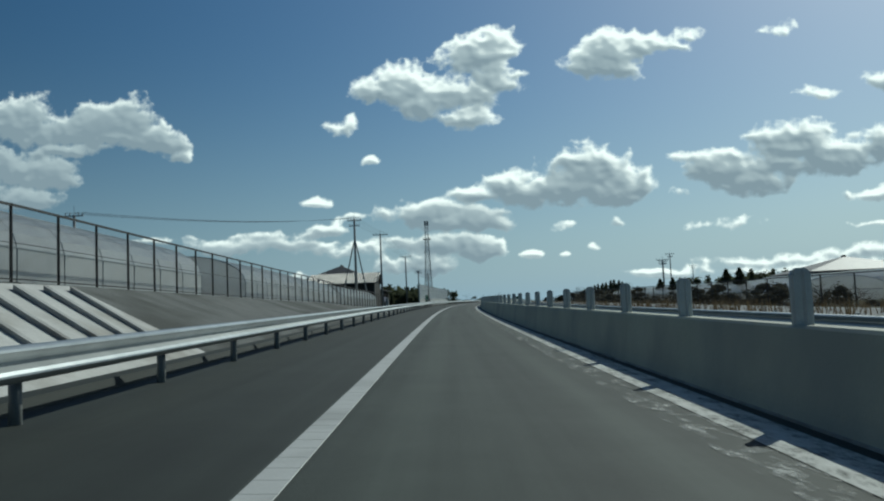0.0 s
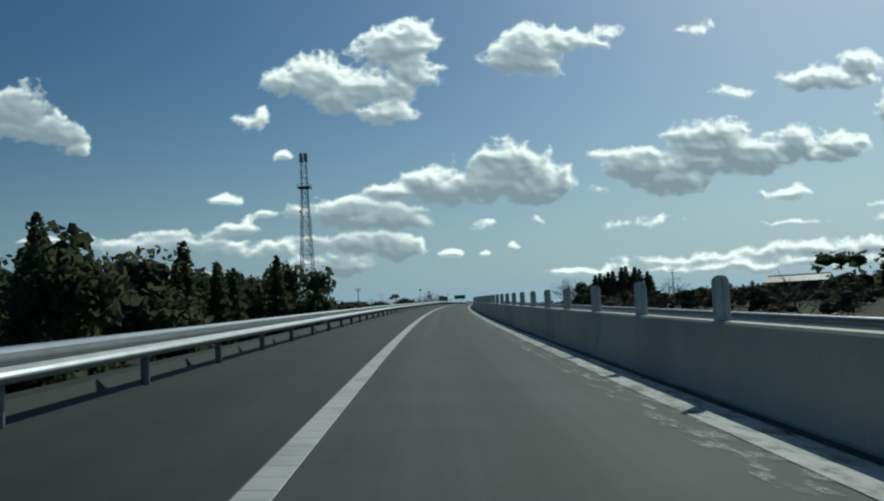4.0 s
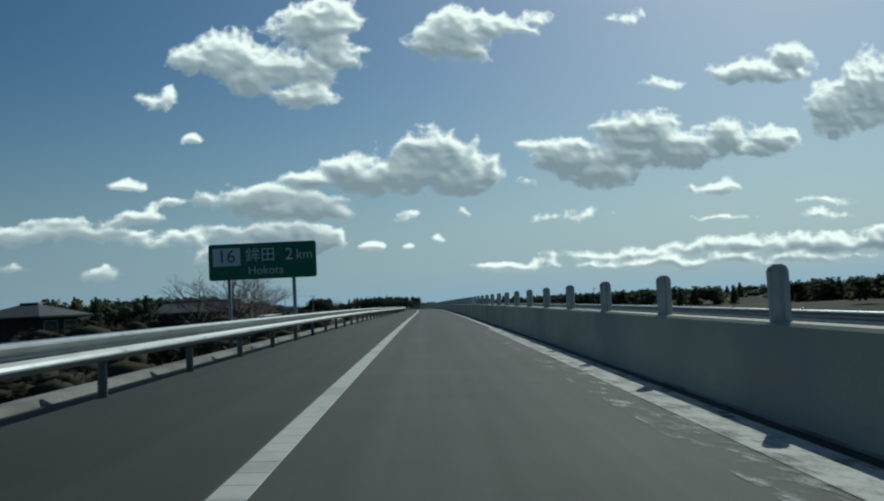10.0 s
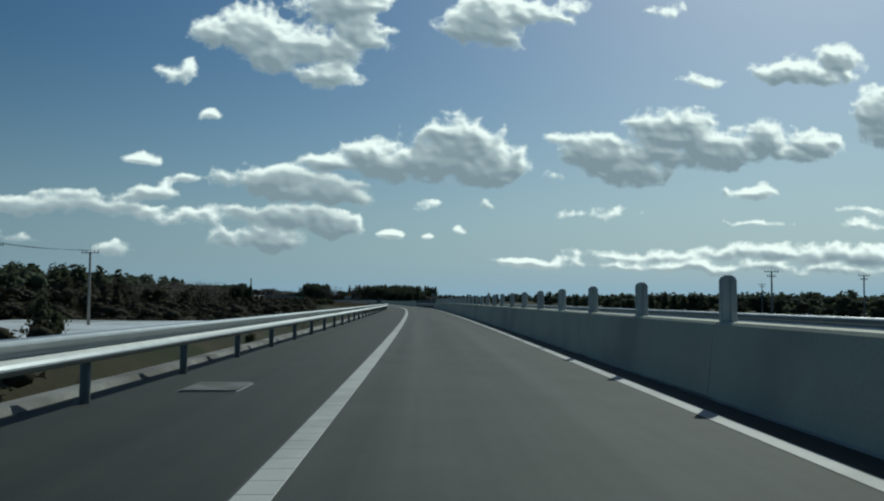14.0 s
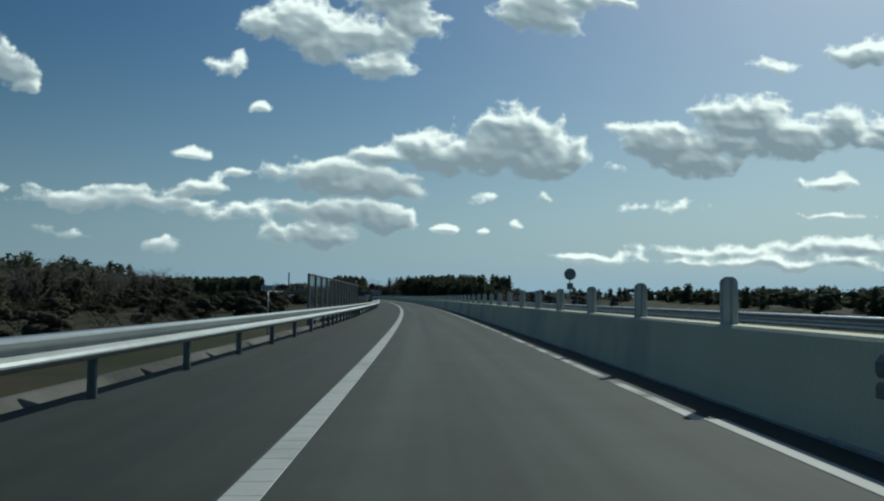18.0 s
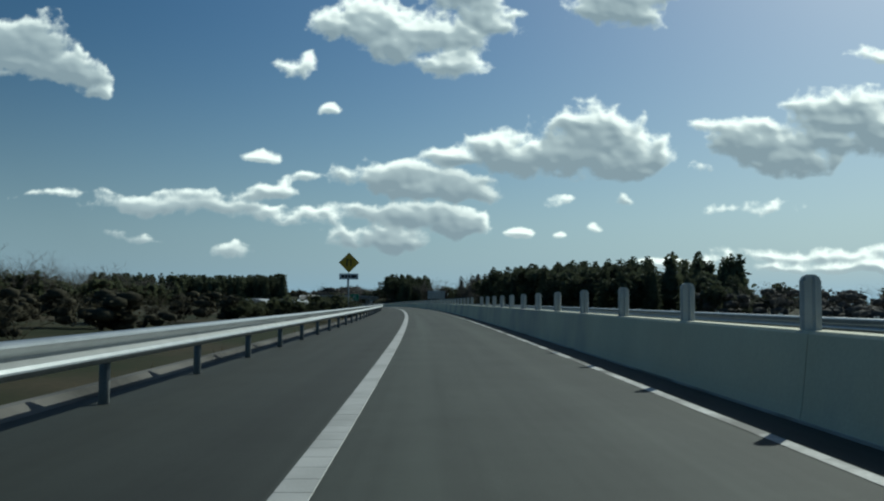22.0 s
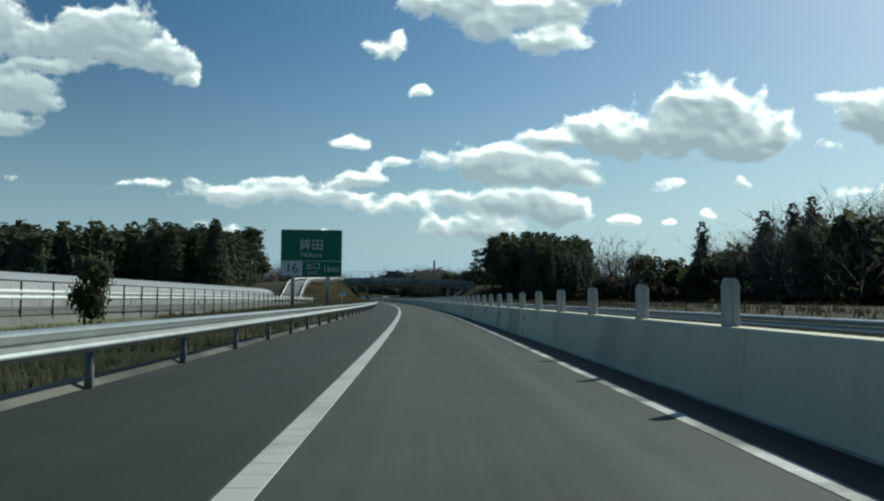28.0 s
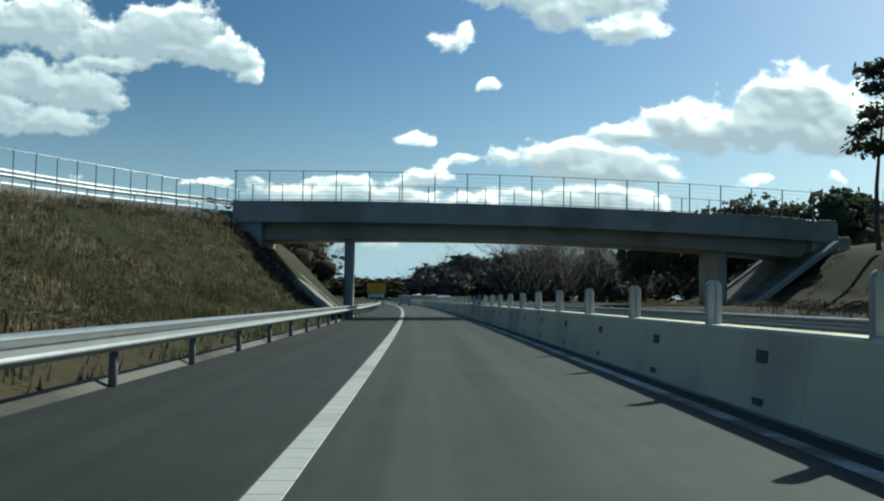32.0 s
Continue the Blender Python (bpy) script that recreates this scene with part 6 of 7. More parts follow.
lean_to()
banner_board()
tagged(part("standpipe", Build().tube((0, 0, -0.5), (0, 0, 0.95), 0.16, 0.14, 10).tube((0, 0, 0.95), (0, 0, 1.12), 0.05, n=8), KERB, at=spot(94.8, -8.6)), "pale standing pipe beside the house", "pipe")
house(80, 36, 9, 9, 2.6, 3.9, 0.5, 0, "low dark farmhouse with a hipped tile roof", hip=True)
house(334.5, -34.4, 6.5, 20, 2.0, 3.1, -3.2, 0, "low dark house with a wide tile roof")
house(455, -36, 5, 7, 1.4, 2.4, -3.3, 70, "low dark house with a wide tile roof")
house(300, -22, 4, 5, -0.9, -0.2, -3.2, 88, "low dark shed with a tin roof", TIN, False)
house(300, 58, 7, 9, 1.8, 2.8, -1.5, 60, "low dark farmhouse with a tile roof", ROOF, False)
house(480, -27, 6, 8, 1.3, 2.4, -3.4, 86, "dark farm shed with a tile roof", ROOF, False)

house(394, -27, 6, 15, 0.7, 1.8, -3.3, 0, "long low dark house with a wide tile roof", ROOF, False)


def low_shed(s, d, w, l, z, turn, label):
    o = thing("farm_shed", spot(s, d, 0, turn), label, "shed", "farm sheds")
    part("roof", Build().add([(-w / 2, -l / 2, z - 0.06), (w / 2, -l / 2, z - 0.06), (w / 2, l / 2, z + 0.16), (-w / 2, l / 2, z + 0.16), (-w / 2, -l / 2, z - 0.1), (w / 2, -l / 2, z - 0.1), (w / 2, l / 2, z + 0.12), (-w / 2, l / 2, z + 0.12)], [(0, 1, 2, 3), (7, 6, 5, 4), (0, 4, 5, 1), (1, 5, 6, 2), (2, 6, 7, 3), (3, 7, 4, 0)]), PALEROOF, o)
    part("wall", Build().box(-w / 2 + 0.4, -l / 2 + 0.5, -4.2, w / 2 - 0.4, l / 2 - 0.4, z - 0.11), PLASTER, o)
    return o


low_shed(543, -37.0, 8.0, 30, 2.1, 0, "long dark farm shed, roof edge coloured pale for sun glint")
low_shed(541.5, -27.0, 3.6, 25, -0.15, 0, "low farm shed, sheet roof coloured pale for sun glint")
low_shed(546, -30.6, 2.8, 20, 0.38, 0, "low farm shed, sheet roof coloured pale for sun glint")
b = Build()
ACROSS = [-45, -40, -35, -30, -25, -21, -19.6]
for s in np.arange(571, 618, 3):
    b.v += [(*road(s, d)[:2], road(s, d)[2] + (-1.12 if -44 < d < -20 else -1.5) + 0.03 * math.sin(1.7 * s + d)) for d in ACROSS]
b.f = [(7 * i + k, 7 * i + k + 1, 7 * i + 8 + k, 7 * i + 7 + k) for i in range(15) for k in range(6)]
structure("field", b, FIELD, "pale mulch sheet spread over a field", "field")
b = Build()
for s in np.arange(985, 1105, 6):
    b.v += [(*road(s, d)[:2], road(s, d)[2] + ground_level(s, d) + 0.12) for d in (-14.5, -12.5, -10.5, -8.5)]
b.f = [(4 * i + k, 4 * i + k + 1, 4 * i + 5 + k, 4 * i + 4 + k) for i in range(19) for k in range(3)]
structure("field", b, CROP, "strip of green winter crop beside the greenhouses", "field")


# ---- farm road that climbs to the bridge ----
def farm_road():
    way = [(1030, -12.6, 0.5), (1100, -12.9, 0.55), (1170, -13.4, 0.5), (1198, -15.0, 0.4), (1208, -17.0, 0.25), (1215, -18.5, 0.2), (1220, -18.9, 0.55), (1226, -18.95, 1.5), (1231, -18.95, 2.4), (1236, -18.95, 3.35), (1240, -18.9, 3.85), (1247, -18.7, 4.45), (1254, -18.0, 4.8), (1261, -16.0, 5.0), (1266, -13.5, 5.15), (1270, -10.2, 5.25)]
    sd = np.array(way)
    t = np.linspace(0, len(way) - 1, 130)
    k = np.arange(len(way))
    smooth = [np.convolve(np.pad(np.interp(t, k, sd[:, c]), 4, "edge"), np.ones(9) / 9, "valid") for c in range(3)]
    pts = [Vector(road(a, b, c)) for a, b, c in zip(*smooth)]
    b, sides = Build(), []
    for i, p in enumerate(pts):
        way_i = (pts[min(i + 1, len(pts) - 1)] - pts[max(i - 1, 0)]).normalized()
        n = Vector((way_i.y, -way_i.x, 0)).normalized() * float(np.interp(smooth[0][i], [1210, 1230, 1262, 1269], [1.65, 1.65, 1.7, 2.2]))
        sides.append((p - n, p + n))
        b.v += [tuple(p - n * 1.25 - Vector((0, 0, 1.6))), tuple(p - n), tuple(p + n), tuple(p + n * 1.25 - Vector((0, 0, 1.6)))]
    b.f = [(4 * i + q, 4 * i + q + 1, 4 * i + 5 + q, 4 * i + 4 + q) for i in range(len(pts) - 1) for q in range(3)] + [(3, 2, 1, 0)]
    structure("road_farm", b, surface("farm road paving", (0.13, 0.13, 0.12), (0.2, 0.2, 0.185), 1.0, 30, 0.9), "narrow pale farm road climbing to the bridge", "road")
    for side in (0, 1):
        g = thing("white_guardrail", Matrix.Identity(4), "low white guardrail along the farm road", "guardrail", "white guardrails")
        c = Build()
        for i in range(len(pts) - 1):
            a, e = sides[i][side], sides[i + 1][side]
            for z in (0.34, 0.5):
                c.tube(a + Vector((0, 0, z)), e + Vector((0, 0, z)), 0.075, n=6, caps=False)
        part("beam", c, WHITE, g)
        for i in range(0, len(pts), 2):
            a = sides[i][side]
            part("post", Build().tube(a - Vector((0, 0, 0.2)), a + Vector((0, 0, 0.58)), 0.04, n=6), WHITE, g)


farm_road()
hill = thing("wire_fence", Matrix.Identity(4), "thin grey wire fence along the top of the bridge bank", "fence", "wire fences")
line = [(1267.2 - 0.9 * k, -9.6 - 0.36 * k, 5.3 - 0.03 * k) for k in range(17)]
for a, e in zip(line[:-1], line[1:]):
    a, e = Vector(road(*a)), Vector(road(*e))
    part("post", Build().tube(a - Vector((0, 0, 0.9)), a + Vector((0, 0, 1.0)), 0.022, n=6), ZINC, hill)
    part("rail", Build().tube(a + Vector((0, 0, 0.98)), e + Vector((0, 0, 0.98)), 0.015, n=5).tube(a + Vector((0, 0, 0.1)), e + Vector((0, 0, 0.1)), 0.012, n=5), ZINC, hill)


# ---- drain gratings in the shoulder ----
for s, d in ((99.0, -1.95), (232.8, -2.62), (347.4, -2.8), (539.8, -2.87), (1180.2, -2.87)):
    o = thing("drain_grating", spot(s, d, 0.004), "pale steel drain grating set in the shoulder", "drain grating", "drain gratings")
    part("frame", Build().box(-0.3, -0.4, -0.02, 0.3, 0.4, 0.004), GREY, o)
    for k in range(9):
        y = -0.36 + k * 0.09
        part("bar", Build().box(-0.28, y - 0.022, 0.005, 0.28, y + 0.022, 0.018), KERB, o)


# ---- recesses and marks on the newer barrier ----
marks = thing("barrier_fittings", Matrix.Identity(4), "small dark square lifting recesses along the concrete barrier", "barrier fittings")
cover = skin(Build().bevel_box(-0.006, -0.11, -0.05, 0.004, 0.11, 0.05, 0.003).mesh("cover"), DARK_KERB)
drip = skin(Build().bevel_box(-0.006, -0.10, -0.03, 0.006, 0.10, 0.03, 0.003).mesh("drain_hole"), DARK_KERB)
for s in set_out(PLATE_RUN, 1088, 1400):
    part("cover", cover, None, marks, at=spot(s + 1.55, 1.93, 0.46) @ Matrix.Rotation(radians(5), 4, "Y"))
    part("drain_hole", drip, None, marks, at=spot(s + 1.55, 1.892, 0.1))
for s in (1218.0, 1170.5, 720.3, 356.0):
    tagged(part("survey_mark", Build().box(-0.004, -0.05, -0.06, 0.004, 0.05, 0.06), ORANGE, at=spot(s, 1.928, 0.46)), "small orange paint mark on the barrier", "paint mark", "paint marks")


# ---- vehicles on the oncoming lane and ahead ----
def van(s, d, turn, paint, label, l=4.4, w=1.65, h=1.85, name="van"):
    o = thing(name, spot(s, d, 0, turn), label, "vehicle")
    prof = [(-l / 2, 0.3), (l / 2, 0.3), (l / 2, 0.75), (l / 2 - 0.35, 0.95), (l / 2 - 1.05, h - 0.08), (l / 2 - 1.3, h), (-l / 2 + 0.15, h), (-l / 2, h - 0.2)]
    body = Build().extrude(prof, "x", -w / 2, w / 2)
    body = part("body", body, paint, o)
    part("windscreen", Build().add([(-w / 2 + 0.1, l / 2 - 0.42, 1.0), (w / 2 - 0.1, l / 2 - 0.42, 1.0), (w / 2 - 0.18, l / 2 - 1.0, h - 0.16), (-w / 2 + 0.18, l / 2 - 1.0, h - 0.16)], [(0, 1, 2, 3)]), BLACK, body)
    for x in (-w / 2 - 0.004, w / 2 + 0.004):
        part("side_window", Build().add([(x, l / 2 - 0.75, 1.05), (x, -l / 2 + 0.3, 1.05), (x, -l / 2 + 0.35, h - 0.2), (x, l / 2 - 1.15, h - 0.2)], [(0, 1, 2, 3)]), BLACK, body)
    for x in (-w / 2 + 0.1, w / 2 - 0.1):
        for y in (-l / 2 + 0.8, l / 2 - 0.75):
            wheel = part("wheel", Build().tube((x - 0.09, y, 0.3), (x + 0.09, y, 0.3), 0.3, n=16), TYRE, o)
            part("rim", Build().tube((x - 0.095, y, 0.3), (x + 0.095, y, 0.3), 0.17, n=12), GREY, wheel)
    for x in (-w / 2 + 0.25, w / 2 - 0.25):
        part("headlight", Build().box(x - 0.15, l / 2 - 0.01, 0.62, x + 0.15, l / 2 + 0.012, 0.76), WHITE, body)
        part("tail_light", Build().box(x - 0.1, -l / 2 - 0.012, 0.7, x + 0.1, -l / 2 + 0.01, 1.0), RED, body)
    return o


van(1335.0, 4.4, 180, plain("silver car paint", (0.5, 0.52, 0.53), 0.25, 0.3), "silver car far off on the oncoming lane", 4.2, 1.6, 1.4, "car")
van(1350.0, -0.3, 0, plain("pale car paint", (0.55, 0.56, 0.56), 0.25), "pale car far ahead in the lane", 4.2, 1.6, 1.5, "car")
board = thing("work_sign", spot(1310.0, -4.0, 0), "yellow work warning board with a white panel below, on the shoulder", "road sign")
for x in (-0.7, 0.7):
    part("post", Build().tube((x, 0.05, -0.1), (x, 0.05, 2.4), 0.035, n=8), GREY, board)
part("panel", Build().bevel_box(-0.95, -0.02, 1.55, 0.95, 0.02, 2.55, 0.01), plain("work sign yellow", (0.75, 0.42, 0.04), 0.5), board, "yellow warning panel")
part("panel", Build().bevel_box(-0.8, -0.02, 1.15, 0.8, 0.02, 1.48, 0.01), WHITE, board, "white panel")
x0, y0, z0 = road(1885, 135)
tagged(part("chimney", Build().tube((x0, y0, -8), (x0, y0, z0 + 34), 1.3, 0.9, 12), POLE), "slender grey chimney in the distance", "chimney")


# ---- woods and trees ----
DARK = "dark evergreen woods beyond the fields"
BOTH = (CEDARS, CEDARS, BROADS)
wood(640, 1004, -118, -78, 260, 8.4, 11.8, DARK, BOTH, None, 1.35, 0.07)
wood(760, 960, -76, -56, 90, 7.6, 8.8, "brown leafless wood below the road", (THIN_BARES,), TWIG, 1.25, 0.1)
wood(700, 960, -80, -58, 90, 5.0, 6.4, "dark evergreen trees under a leafless wood", (BROADS, CEDARS), SCRUB, 1.4, 0.12)
wood(400, 660, -330, -190, 150, 9, 13, DARK, BOTH, fat=1.3)
wood(230, 420, -330, -150, 110, 5, 8, DARK, BOTH, fat=1.4)
wood(1000, 1172, -105, -72, 60, 11.0, 11.8, "brown leafless wood behind the fields", (THIN_BARES,), TWIG, 1.3)
wood(1000, 1190, -96, -70, 110, 6.5, 8.0, "dark evergreen trees under a leafless wood", (BROADS, CEDARS), LEAF, 1.3)
wood(840, 985, -62, -22, 120, 2.6, 1.8, "dark tangled thicket below the road", (BUSHES, BUSHES, BARES), SCRUB, 1.7, 0.3)
wood(600, 860, -80, -20, 120, 0.6, 1.6, "dark tangled thicket below the road", (BUSHES, BUSHES, BARES), SCRUB, 2.0, 0.4)
wood(940, 986, -22, -8, 46, 2.4, 1.4, "dark green bushes beside the field", (FINE_BUSHES,), LEAF, 1.5, 0.3)
wood(1204, 1256, -44, -29, 50, 13.0, 14.6, "dense dark cedar wood beside the bridge road", (FINE_CEDARS,), None, 1.5, 0.05)
wood(1204, 1256, -72, -42, 70, 12.4, 14.0, "dense dark cedar wood beside the bridge road", (CEDARS,), None, 1.5, 0.05)
wood(1204, 1256, -108, -70, 70, 13.0, 14.2, "dense dark cedar wood beside the bridge road", (CEDARS,), None, 1.3, 0.06)
wood(1262, 1330, -120, -32, 70, 11.5, 13.0, "brown leafless wood behind the bridge road", (THIN_BARES,), TWIG, 1.2)
wood(948, 1060, 27, 36, 80, 6.2, 10.6, "dense dark cedar wood beyond the oncoming lane", (FINE_CEDARS, FINE_CEDARS, FINE_BROADS), None, 1.2, 0.09)
wood(948, 1060, 34, 46, 90, 7.4, 10.2, "dense dark cedar wood beyond the oncoming lane", (CEDARS,), None, 1.2, 0.09)
wood(938, 975, 30, 46, 22, 4.8, 7.0, "dense dark cedar wood beyond the oncoming lane", (FINE_CEDARS, FINE_BROADS), None, 1.1, 0.1)
wood(880, 945, 36, 62, 60, 2.0, 3.8, "brown leafless wood beyond the oncoming lane", (THIN_BARES, BUSHES), TWIG, 1.7, 0.15)
wood(1062, 1135, 34, 60, 50, 5.0, 6.5, "brown leafless wood beyond the oncoming lane", (THIN_BARES,), TWIG, 1.5)
wood(1125, 1200, 46, 80, 60, 11.8, 13.0, "brown leafless wood beyond the oncoming lane", (THIN_BARES, FINE_CEDARS), TWIG, 1.2)
wood(1146, 1192, 44, 60, 55, 13.6, 11.6, "brown leafless wood beyond the oncoming lane", (THIN_BARES,), TWIG, 1.4, 0.07)
wood(1128, 1205, 46, 78, 80, 11.0, 10.2, "dark evergreen trees under a leafless wood", (BROADS, CEDARS), LEAF, 1.3)
wood(1188, 1228, 46, 78, 50, 8.5, 9.5, "dark evergreen trees under a leafless wood", (FINE_BROADS, CEDARS), LEAF, 1.2)
wood(1228, 1264, 26.5, 34.5, 44, 12.4, 16.0, "tall dark cedar wood beyond the oncoming lane", (FINE_CEDARS,), None, 1.1, 0.1)
wood(1245, 1266, 34, 45, 30, 13.4, 15.5, "tall dark cedar wood beyond the oncoming lane", (CEDARS,), None, 1.2, 0.07)
wood(262, 318, -60, -34, 60, 6.4, 7.4, "dark evergreen trees below the road", (FINE_BROADS, BROADS, CEDARS), LEAF, 1.0)
wood(250, 280, -33, -25, 14, 5.4, 5.0, "dark evergreen trees below the road", (FINE_BROADS, FINE_CONIFERS), LEAF)
wood(165, 215, -26, -9, 40, 3.2, 3.6, "dark evergreen trees behind the end of the noise wall", (FINE_BROADS, FINE_CONIFERS), LEAF)
wood(296, 480, -50, -14, 130, 0.8, 1.1, "dark scrub and garden trees below the road", (BUSHES, BUSHES, BARES), SCRUB, 1.9, 0.4)
wood(559.5, 567.5, -38, -16.5, 26, 0.35, 0.4, "dark scrub beside the farm sheds", (BUSHES, BUSHES, BARES), SCRUB, 1.5, 0.3)
wood(470, 720, -75, -14, 100, 0.3, 0.9, "dark scrub along the field edges", (BUSHES, BARES), SCRUB, 2.0, 0.5)
wood(120, 330, 50, 130, 80, 2.6, 3.6, "dark hedges and garden trees beyond the fields", (BUSHES, BARES), LEAF, 1.5, 0.25)
wood(205, 290, 60, 110, 60, 6.0, 7.0, "dark evergreen woods beyond the fields", (BROADS, CEDARS), LEAF, 1.3)
wood(300, 345, 24, 60, 40, 1.4, 2.0, "brown scrub beyond the oncoming lane", (BARES, BUSHES), TWIG, 1.6, 0.3)
wood(440, 560, 90, 170, 70, 4.0, 3.0, DARK, (BROADS, CEDARS), LEAF, 1.4)
wood(690, 1000, 100, 135, 170, 4.0, 4.5, "distant line of evergreen woods", (BROADS, CEDARS), None, 1.7, 0.1)
wood(430, 700, 125, 160, 130, 3.3, 3.9, "distant line of evergreen woods", (BROADS, CEDARS), None, 1.7, 0.1)
wood(480, 960, 200, 330, 100, 4.6, 6.0, "distant line of evergreen woods", (BROADS, CONIFERS, CEDARS), None, 2.0, 0.12)
wood(930, 1330, 90, 330, 170, 5.5, 7.0, "distant line of evergreen woods", BOTH, None, 1.9, 0.12)
wood(1318, 1345, 13, 60, 110, 9.4, 12.4, "brown winter wood beyond the bridge", (THIN_BARES,), TWIG, 1.3, 0.08)
wood(1330, 1362, 14, 72, 90, 8.0, 9.8, "dark winter trees under a leafless wood", (FINE_BUSHES, CEDARS), TWIG, 1.3, 0.12)
wood(1440, 1475, 10.5, 20, 36, 8.0, 11.5, "brown winter wood beyond the bridge", (BROADS, THIN_BARES), TWIG, 1.5, 0.15)
wood(1440, 1480, 18, 60, 70, 12, 16, "brown winter wood beyond the bridge", (BROADS, THIN_BARES), TWIG, 1.5, 0.1)
wood(1292, 1330, -58, -25, 70, 10.6, 12.8, "brown leafless wood behind the bridge road", (THIN_BARES,), TWIG, 1.3, 0.07)
wood(1300, 1340, -70, -24, 50, 7.8, 9.2, "dark evergreen trees under a leafless wood", (BROADS, CEDARS), SCRUB, 1.3, 0.1)
wood(1298, 1326, -26, -10, 55, 8.8, 10.4, "brown leafless wood behind the bridge road", (THIN_BARES, BUSHES), SCRUB, 1.3, 0.07)
wood(1490, 1540, -110, 45, 190, 7.2, 8.6, "distant trees beyond the bridge", (BROADS, BUSHES), SCRUB, 2.0, 0.1)
wood(1480, 1690, -330, 330, 210, 8, 10, "distant line of evergreen woods", BOTH, None, 1.4)
wood(10, 130, 13.6, 18.5, 110, 1.5, 1.9, "dark tangled shrubs on the bank beyond the oncoming lane", (BUSHES, BUSHES, BARES), SCRUB, 1.7, 0.3)
wood(130, 300, 14, 46, 110, 1.5, 1.6, "dark tangled shrubs beside the fields beyond the oncoming lane", (BUSHES, BARES), SCRUB, 1.7, 0.35)
wood(8, 125, 14, 20, 60, 1.3, 1.5, "brown weeds and shrubs on the bank", (BARES,), TWIG, 2.0)
wood(962, 1010, 9.5, 14, 26, 1.5, 1.7, "pale brown pampas grass along the fence", (BARES,), GRASS, 1.2, 0.3)
wood(1245, 1275, 43, 62, 45, 7.4, 8.0, "dark scrub behind the bare trees", (FINE_BUSHES, CEDARS), SCRUB, 1.3, 0.1)
wood(1206, 1240, 38, 62, 50, 4.6, 5.6, "dark scrub under the bare trees", (FINE_BUSHES, CEDARS), SCRUB, 1.3, 0.12)
FIR = "dark pointed fir beyond the oncoming lane"
for s, d, h in ((372, 31.5, 9.2), (374, 33, 9.6), (373, 35, 9.8), (375, 36.5, 10.2), (373, 38.5, 11.0), (376, 40, 11.3), (374, 42, 10.8), (376, 43.5, 10.3), (373, 45, 9.6), (377, 34.5, 9.0), (378, 39, 10.0), (371, 41, 9.5), (377, 46.5, 8.8), (371, 36, 8.6)):
    tree(s, d, h, FIRS, CEDAR, FIR, group="firs", name="fir_tree", fat=2.1)
tree(301, -12.4, 2.3 - float(ground_level(301, -12.4)), TUFTED, LEAF, "thin young tree with a small tufted crown", name="young_tree", limbs=0)
wood(298, 330, -26, -15, 26, 1.5, 2.0, "dark garden trees below the road", (FINE_BUSHES,), LEAF, 0.9, 0.15)
BARE_L = "leafless spreading tree with fine brown twigs"
for s, d, h in ((458, -18.5, 9.0), (463, -20, 9.4), (467, -19, 9.2), (472, -22, 9.6), (455, -21, 8.2), (476, -20, 8.8), (436, -34, 9), (392, -21, 5.6), (396, -23, 6.0)):
    tree(s, d, h, FINE_BARES, TWIG, BARE_L, group="bare trees", name="bare_tree", limbs=0, fat=1.25)
for s, d, h in ((470, 69, 11), (476, 74, 10), (1222, 35, 11.5), (1228, 39, 12), (1220, 39, 11.5), (1232, 44, 12.5), (1224, 42, 12), (1226, 46, 11.5), (1218, 42.5, 10.5), (1092, 50, 9), (1098, 54, 8.5)):
    tree(s, d, h, FINE_BARES, TWIG, BARE_L, group="bare trees", name="bare_tree", limbs=0, fat=1.25)
for s, d, h in ((376, 24.6, 8.2), (379, 25.5, 8.8), (382, 25, 8.0), (378, 27, 8.4)):
    tree(s, d, h, FINE_BARES, TWIG, BARE_L, group="bare trees", name="bare_tree", limbs=0, fat=1.35)
PINE = "tall pine with a bare trunk and a ragged crown"
for s, d, h in ((1264.1, 20.8, 9.3), (1263, 22.8, 9.8), (1262, 24.5, 12.5), (1259, 24.2, 14.0), (1260, 26.5, 14.5), (1256, 25.5, 14.5), (1253, 24.5, 14.0), (1248, 25, 13.5), (1244, 24.5, 13.0), (1265, 24.5, 11.0), (1257.5, 23.2, 11.5), (1251, 23.4, 12.2)):
    tree(s, d, h, RAGGED, CEDAR, PINE, group="pines", name="pine_tree", limbs=10, bare=0.5, fat=1.15)
for s, d, h in ((1257.5, -29.3, 11.5), (1254, -30, 12.5), (1251, -28.5, 12), (1247, -28.2, 12.2), (1242, -28.4, 12.4), (1256, -32, 12.5)):
    tree(s, d, h, RAGGED, CEDAR, PINE, group="pines", name="pine_tree", limbs=8, bare=0.5, fat=1.1)
for s, d, h, w in ((373, 29, 8.0, 0.9), (370, 28, 6.4, 1.0), (412, -22, 7.0, 1.1), (415, -25, 6.6, 1.1)):
    tree(s, d, h, FINE_BROADS, LEAF, "round dark evergreen tree beyond the road", name="evergreen_tree", fat=w, group="evergreen trees")
for s, d, h in ((1290, 21.4, 8.3), (1290, 25.2, 9.2), (1291, 27.8, 8.9), (1290, 30.5, 9.9), (1289, 33.0, 9.8), (1290, 36.0, 10.0), (1292, 23.5, 8.0), (1291, 17.5, 8.0)):
    tree(s, d, h, FINE_BROADS, CEDAR, "bushy dark pine on the bank beyond the bridge", name="bushy_pine", group="bushy pines")
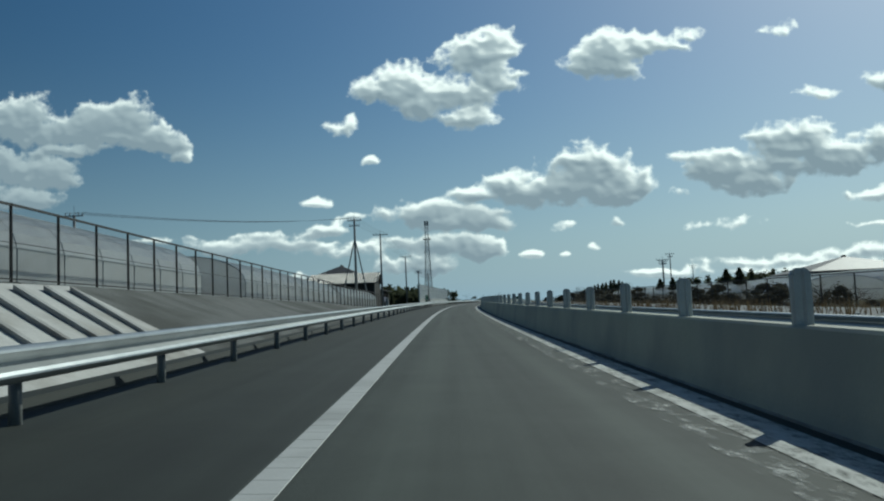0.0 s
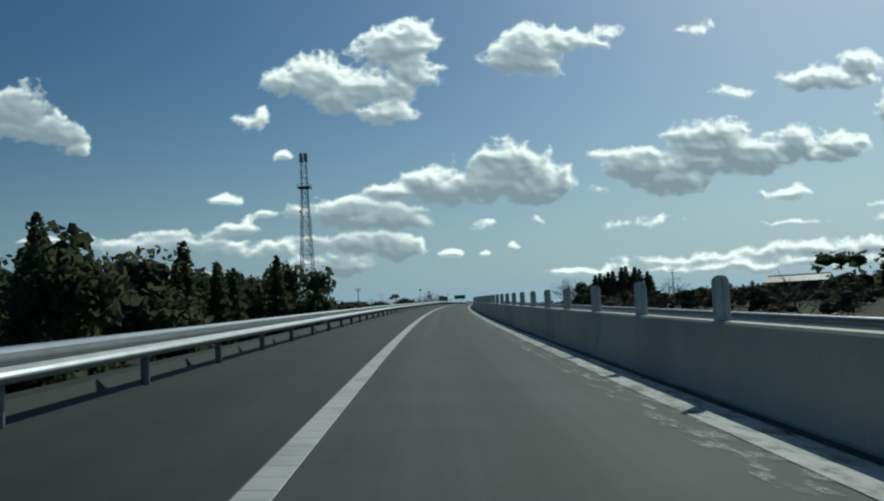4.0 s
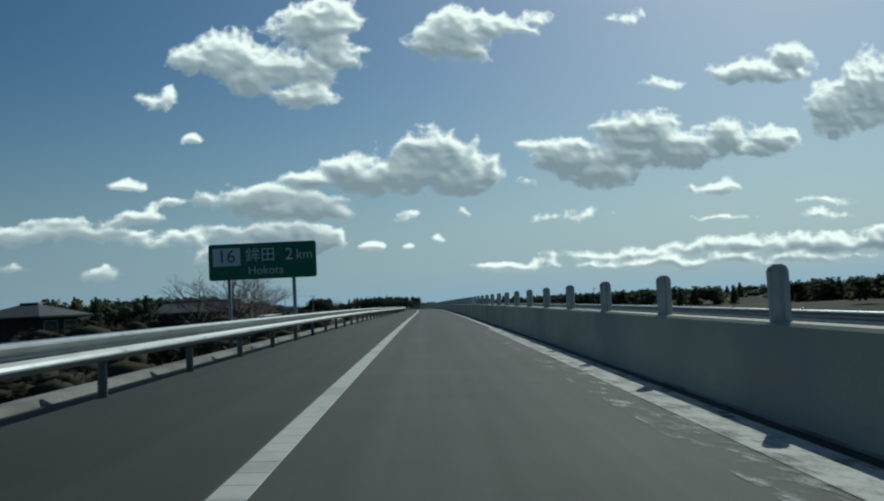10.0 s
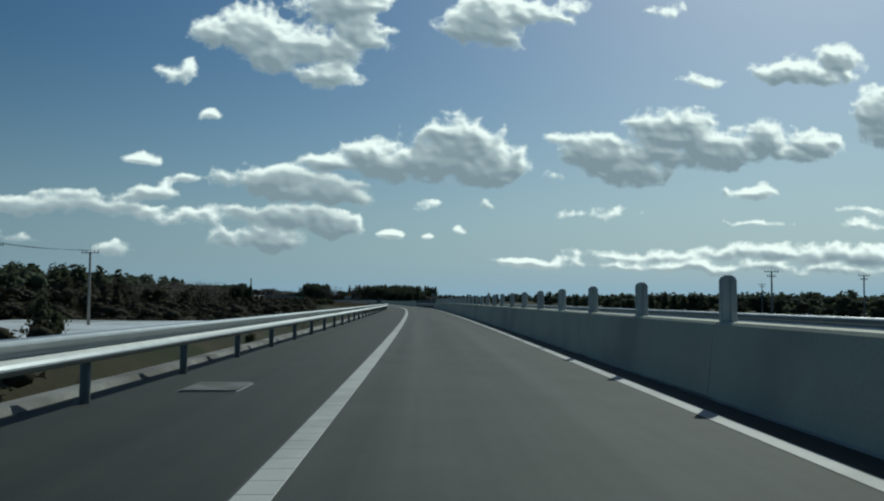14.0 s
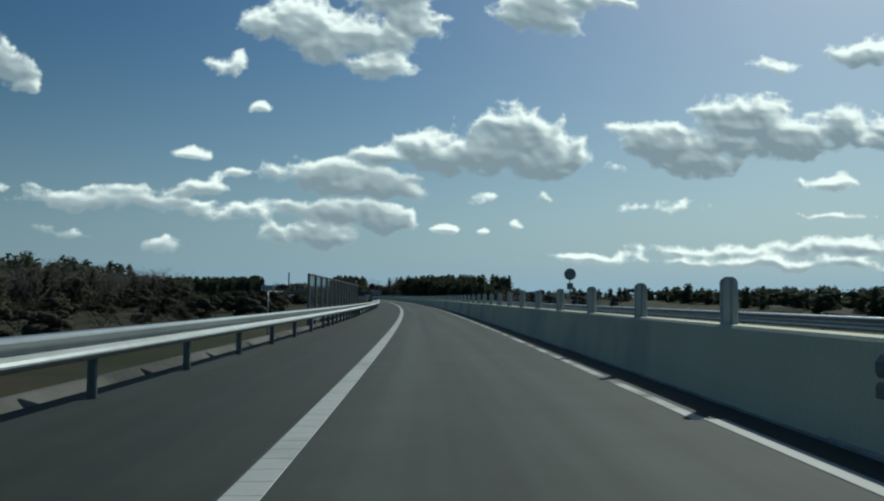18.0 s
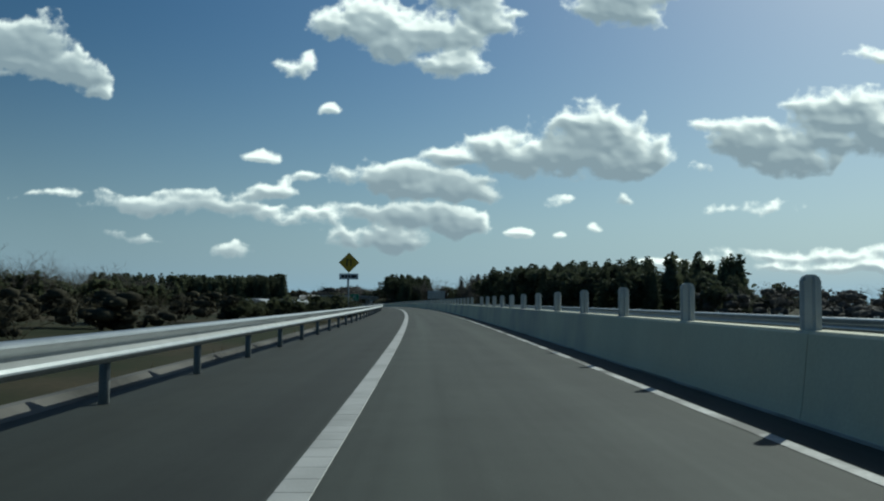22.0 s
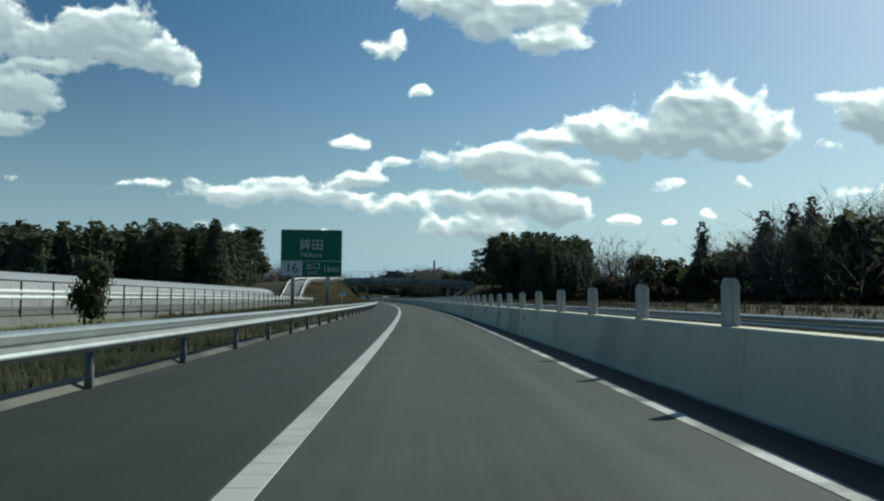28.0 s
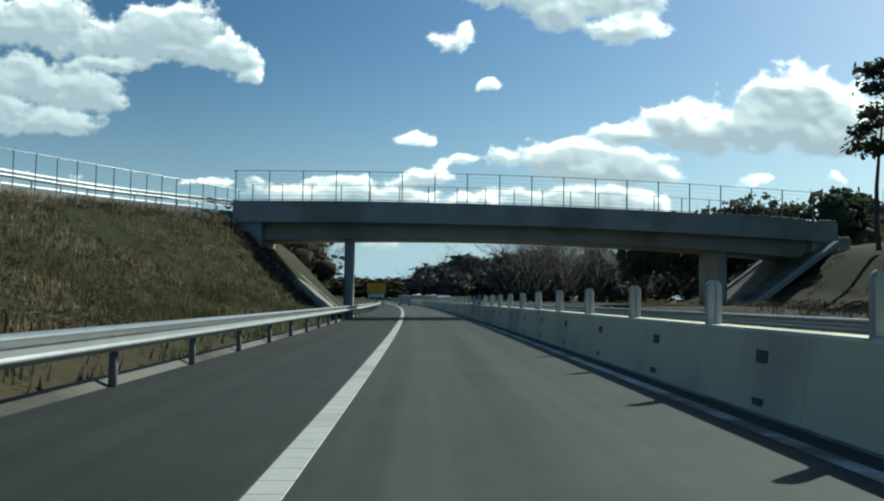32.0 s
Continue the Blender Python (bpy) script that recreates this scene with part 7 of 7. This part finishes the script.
tree(1269, -29.4, 8.0, FINE_BROADS, LEAF, "round dark evergreen tree beside the bridge road", name="evergreen_tree")
for s, d, h in ((62, 20.5, 2.6), (70, 22, 2.8), (78, 19.5, 2.4), (90, 21, 2.6)):
    tree(s, d, h, PINES, LEAF, "small thin tree with a ragged crown on the bank", group="thin trees", name="thin_tree", fat=1.2)
for s, d, h in ((568, -17, 4.6), (600, -14, 3.2), (362, -27, 4.6), (1012, -8.5, 2.6), (1090.8, -9.0, 3.2)):
    tree(s, d, h, FINE_BUSHES, LEAF, "small straggling evergreen tree beside the road", group="small trees", name="small_tree", fat=0.6)


# ---- dry grass on the banks ----
def grass(s0, s1, d0, d1, count, h, label, material=GRASS):
    s, d = NPR.uniform(s0, s1, count), NPR.uniform(d0, d1, count)
    v, f = [], []
    for a, q in zip(s, d):
        x, y, z = road(a, q)
        z += ground_level(a, q)
        for _ in range(4):
            t, l = NPR.uniform(0, 6.283), h * NPR.uniform(0.5, 1.2)
            n = len(v)
            bx, by, w = NPR.uniform(-0.12, 0.12), NPR.uniform(-0.12, 0.12), 0.022
            v += [(x + bx - w * math.sin(t), y + by + w * math.cos(t), z - 0.05), (x + bx + w * math.sin(t), y + by - w * math.cos(t), z - 0.05), (x + bx + l * 0.5 * math.cos(t), y + by + l * 0.5 * math.sin(t), z + l)]
            f.append((n, n + 1, n + 2))
    return tagged(new("grass", array_mesh("grass", np.array(v), np.array(f), material)), label, "grass", kind="stuff")


def scrub(s0, s1, d0, d1, count, size, label, material):
    """Low leafy clumps lying on a bank, of uneven size."""
    pieces = []
    for s, d in zip(NPR.uniform(s0, s1, count), NPR.uniform(d0, d1, count)):
        x, y, z = road(s, d)
        v, f = LOW_CLUMPS[NPR.randint(len(LOW_CLUMPS))]
        w, h = size * NPR.uniform(0.6, 1.8), size * NPR.uniform(0.3, 0.7)
        pieces.append((v * np.array([w, w * NPR.uniform(0.7, 1.5), h]) + np.array([x, y, z + ground_level(s, d) - 0.08]), f))
    v, f = join(pieces)
    return tagged(new("scrub", array_mesh("scrub", v, f, material)), label, "scrub", kind="stuff")


scrub(1198, 1266, -17, -5, 330, 0.75, "faded olive weeds on the bridge bank", RAILGRASS)
scrub(1198, 1266, -17, -5, 260, 0.65, "pale straw-coloured weeds on the bridge bank", BANKGRASS)
scrub(1198, 1266, -17, -5, 200, 0.6, "dead brown weeds on the bridge bank", DEAD)
scrub(1252, 1286, 12.5, 30, 240, 0.8, "dark dead weeds on the bank beyond the bridge pier", DEAD)
scrub(1040, 1200, -7.5, -4.6, 260, 0.45, "faded olive weeds along the rail", RAILGRASS)
grass(1040, 1266, -11, -4.45, 16000, 0.2, "faded brown grass along the rail", RAILGRASS)
grass(1196, 1268, -17, -5, 15000, 0.17, "dry brown grass on the bridge bank", BANKGRASS)
grass(1196, 1268, -17, -5, 2200, 0.26, "dark dead weeds on the bridge bank", SCRUB)
grass(1196, 1268, -17, -5, 2500, 0.3, "dry yellow grass tufts on the bridge bank")
grass(960, 1060, -8, -4.45, 5000, 0.24, "faded brown grass along the rail", RAILGRASS)
grass(215, 960, -7.5, -4.5, 12000, 0.3, "dry brown grass on the embankment", DEAD)
grass(7, 14, -5.3, -4.35, 700, 0.34, "dark dry weeds at the foot of the slope wall", SCRUB)
grass(-6, 14, -8.2, -6.7, 900, 0.55, "dry brown grass on top of the slope wall", DEAD)
grass(20, 420, 7.7, 12, 5000, 0.45, "dry brown grass beyond the oncoming lane", DEAD)
grass(900, 1250, 7.8, 12, 4000, 0.3, "dry brown grass beyond the oncoming lane", SCRUB)
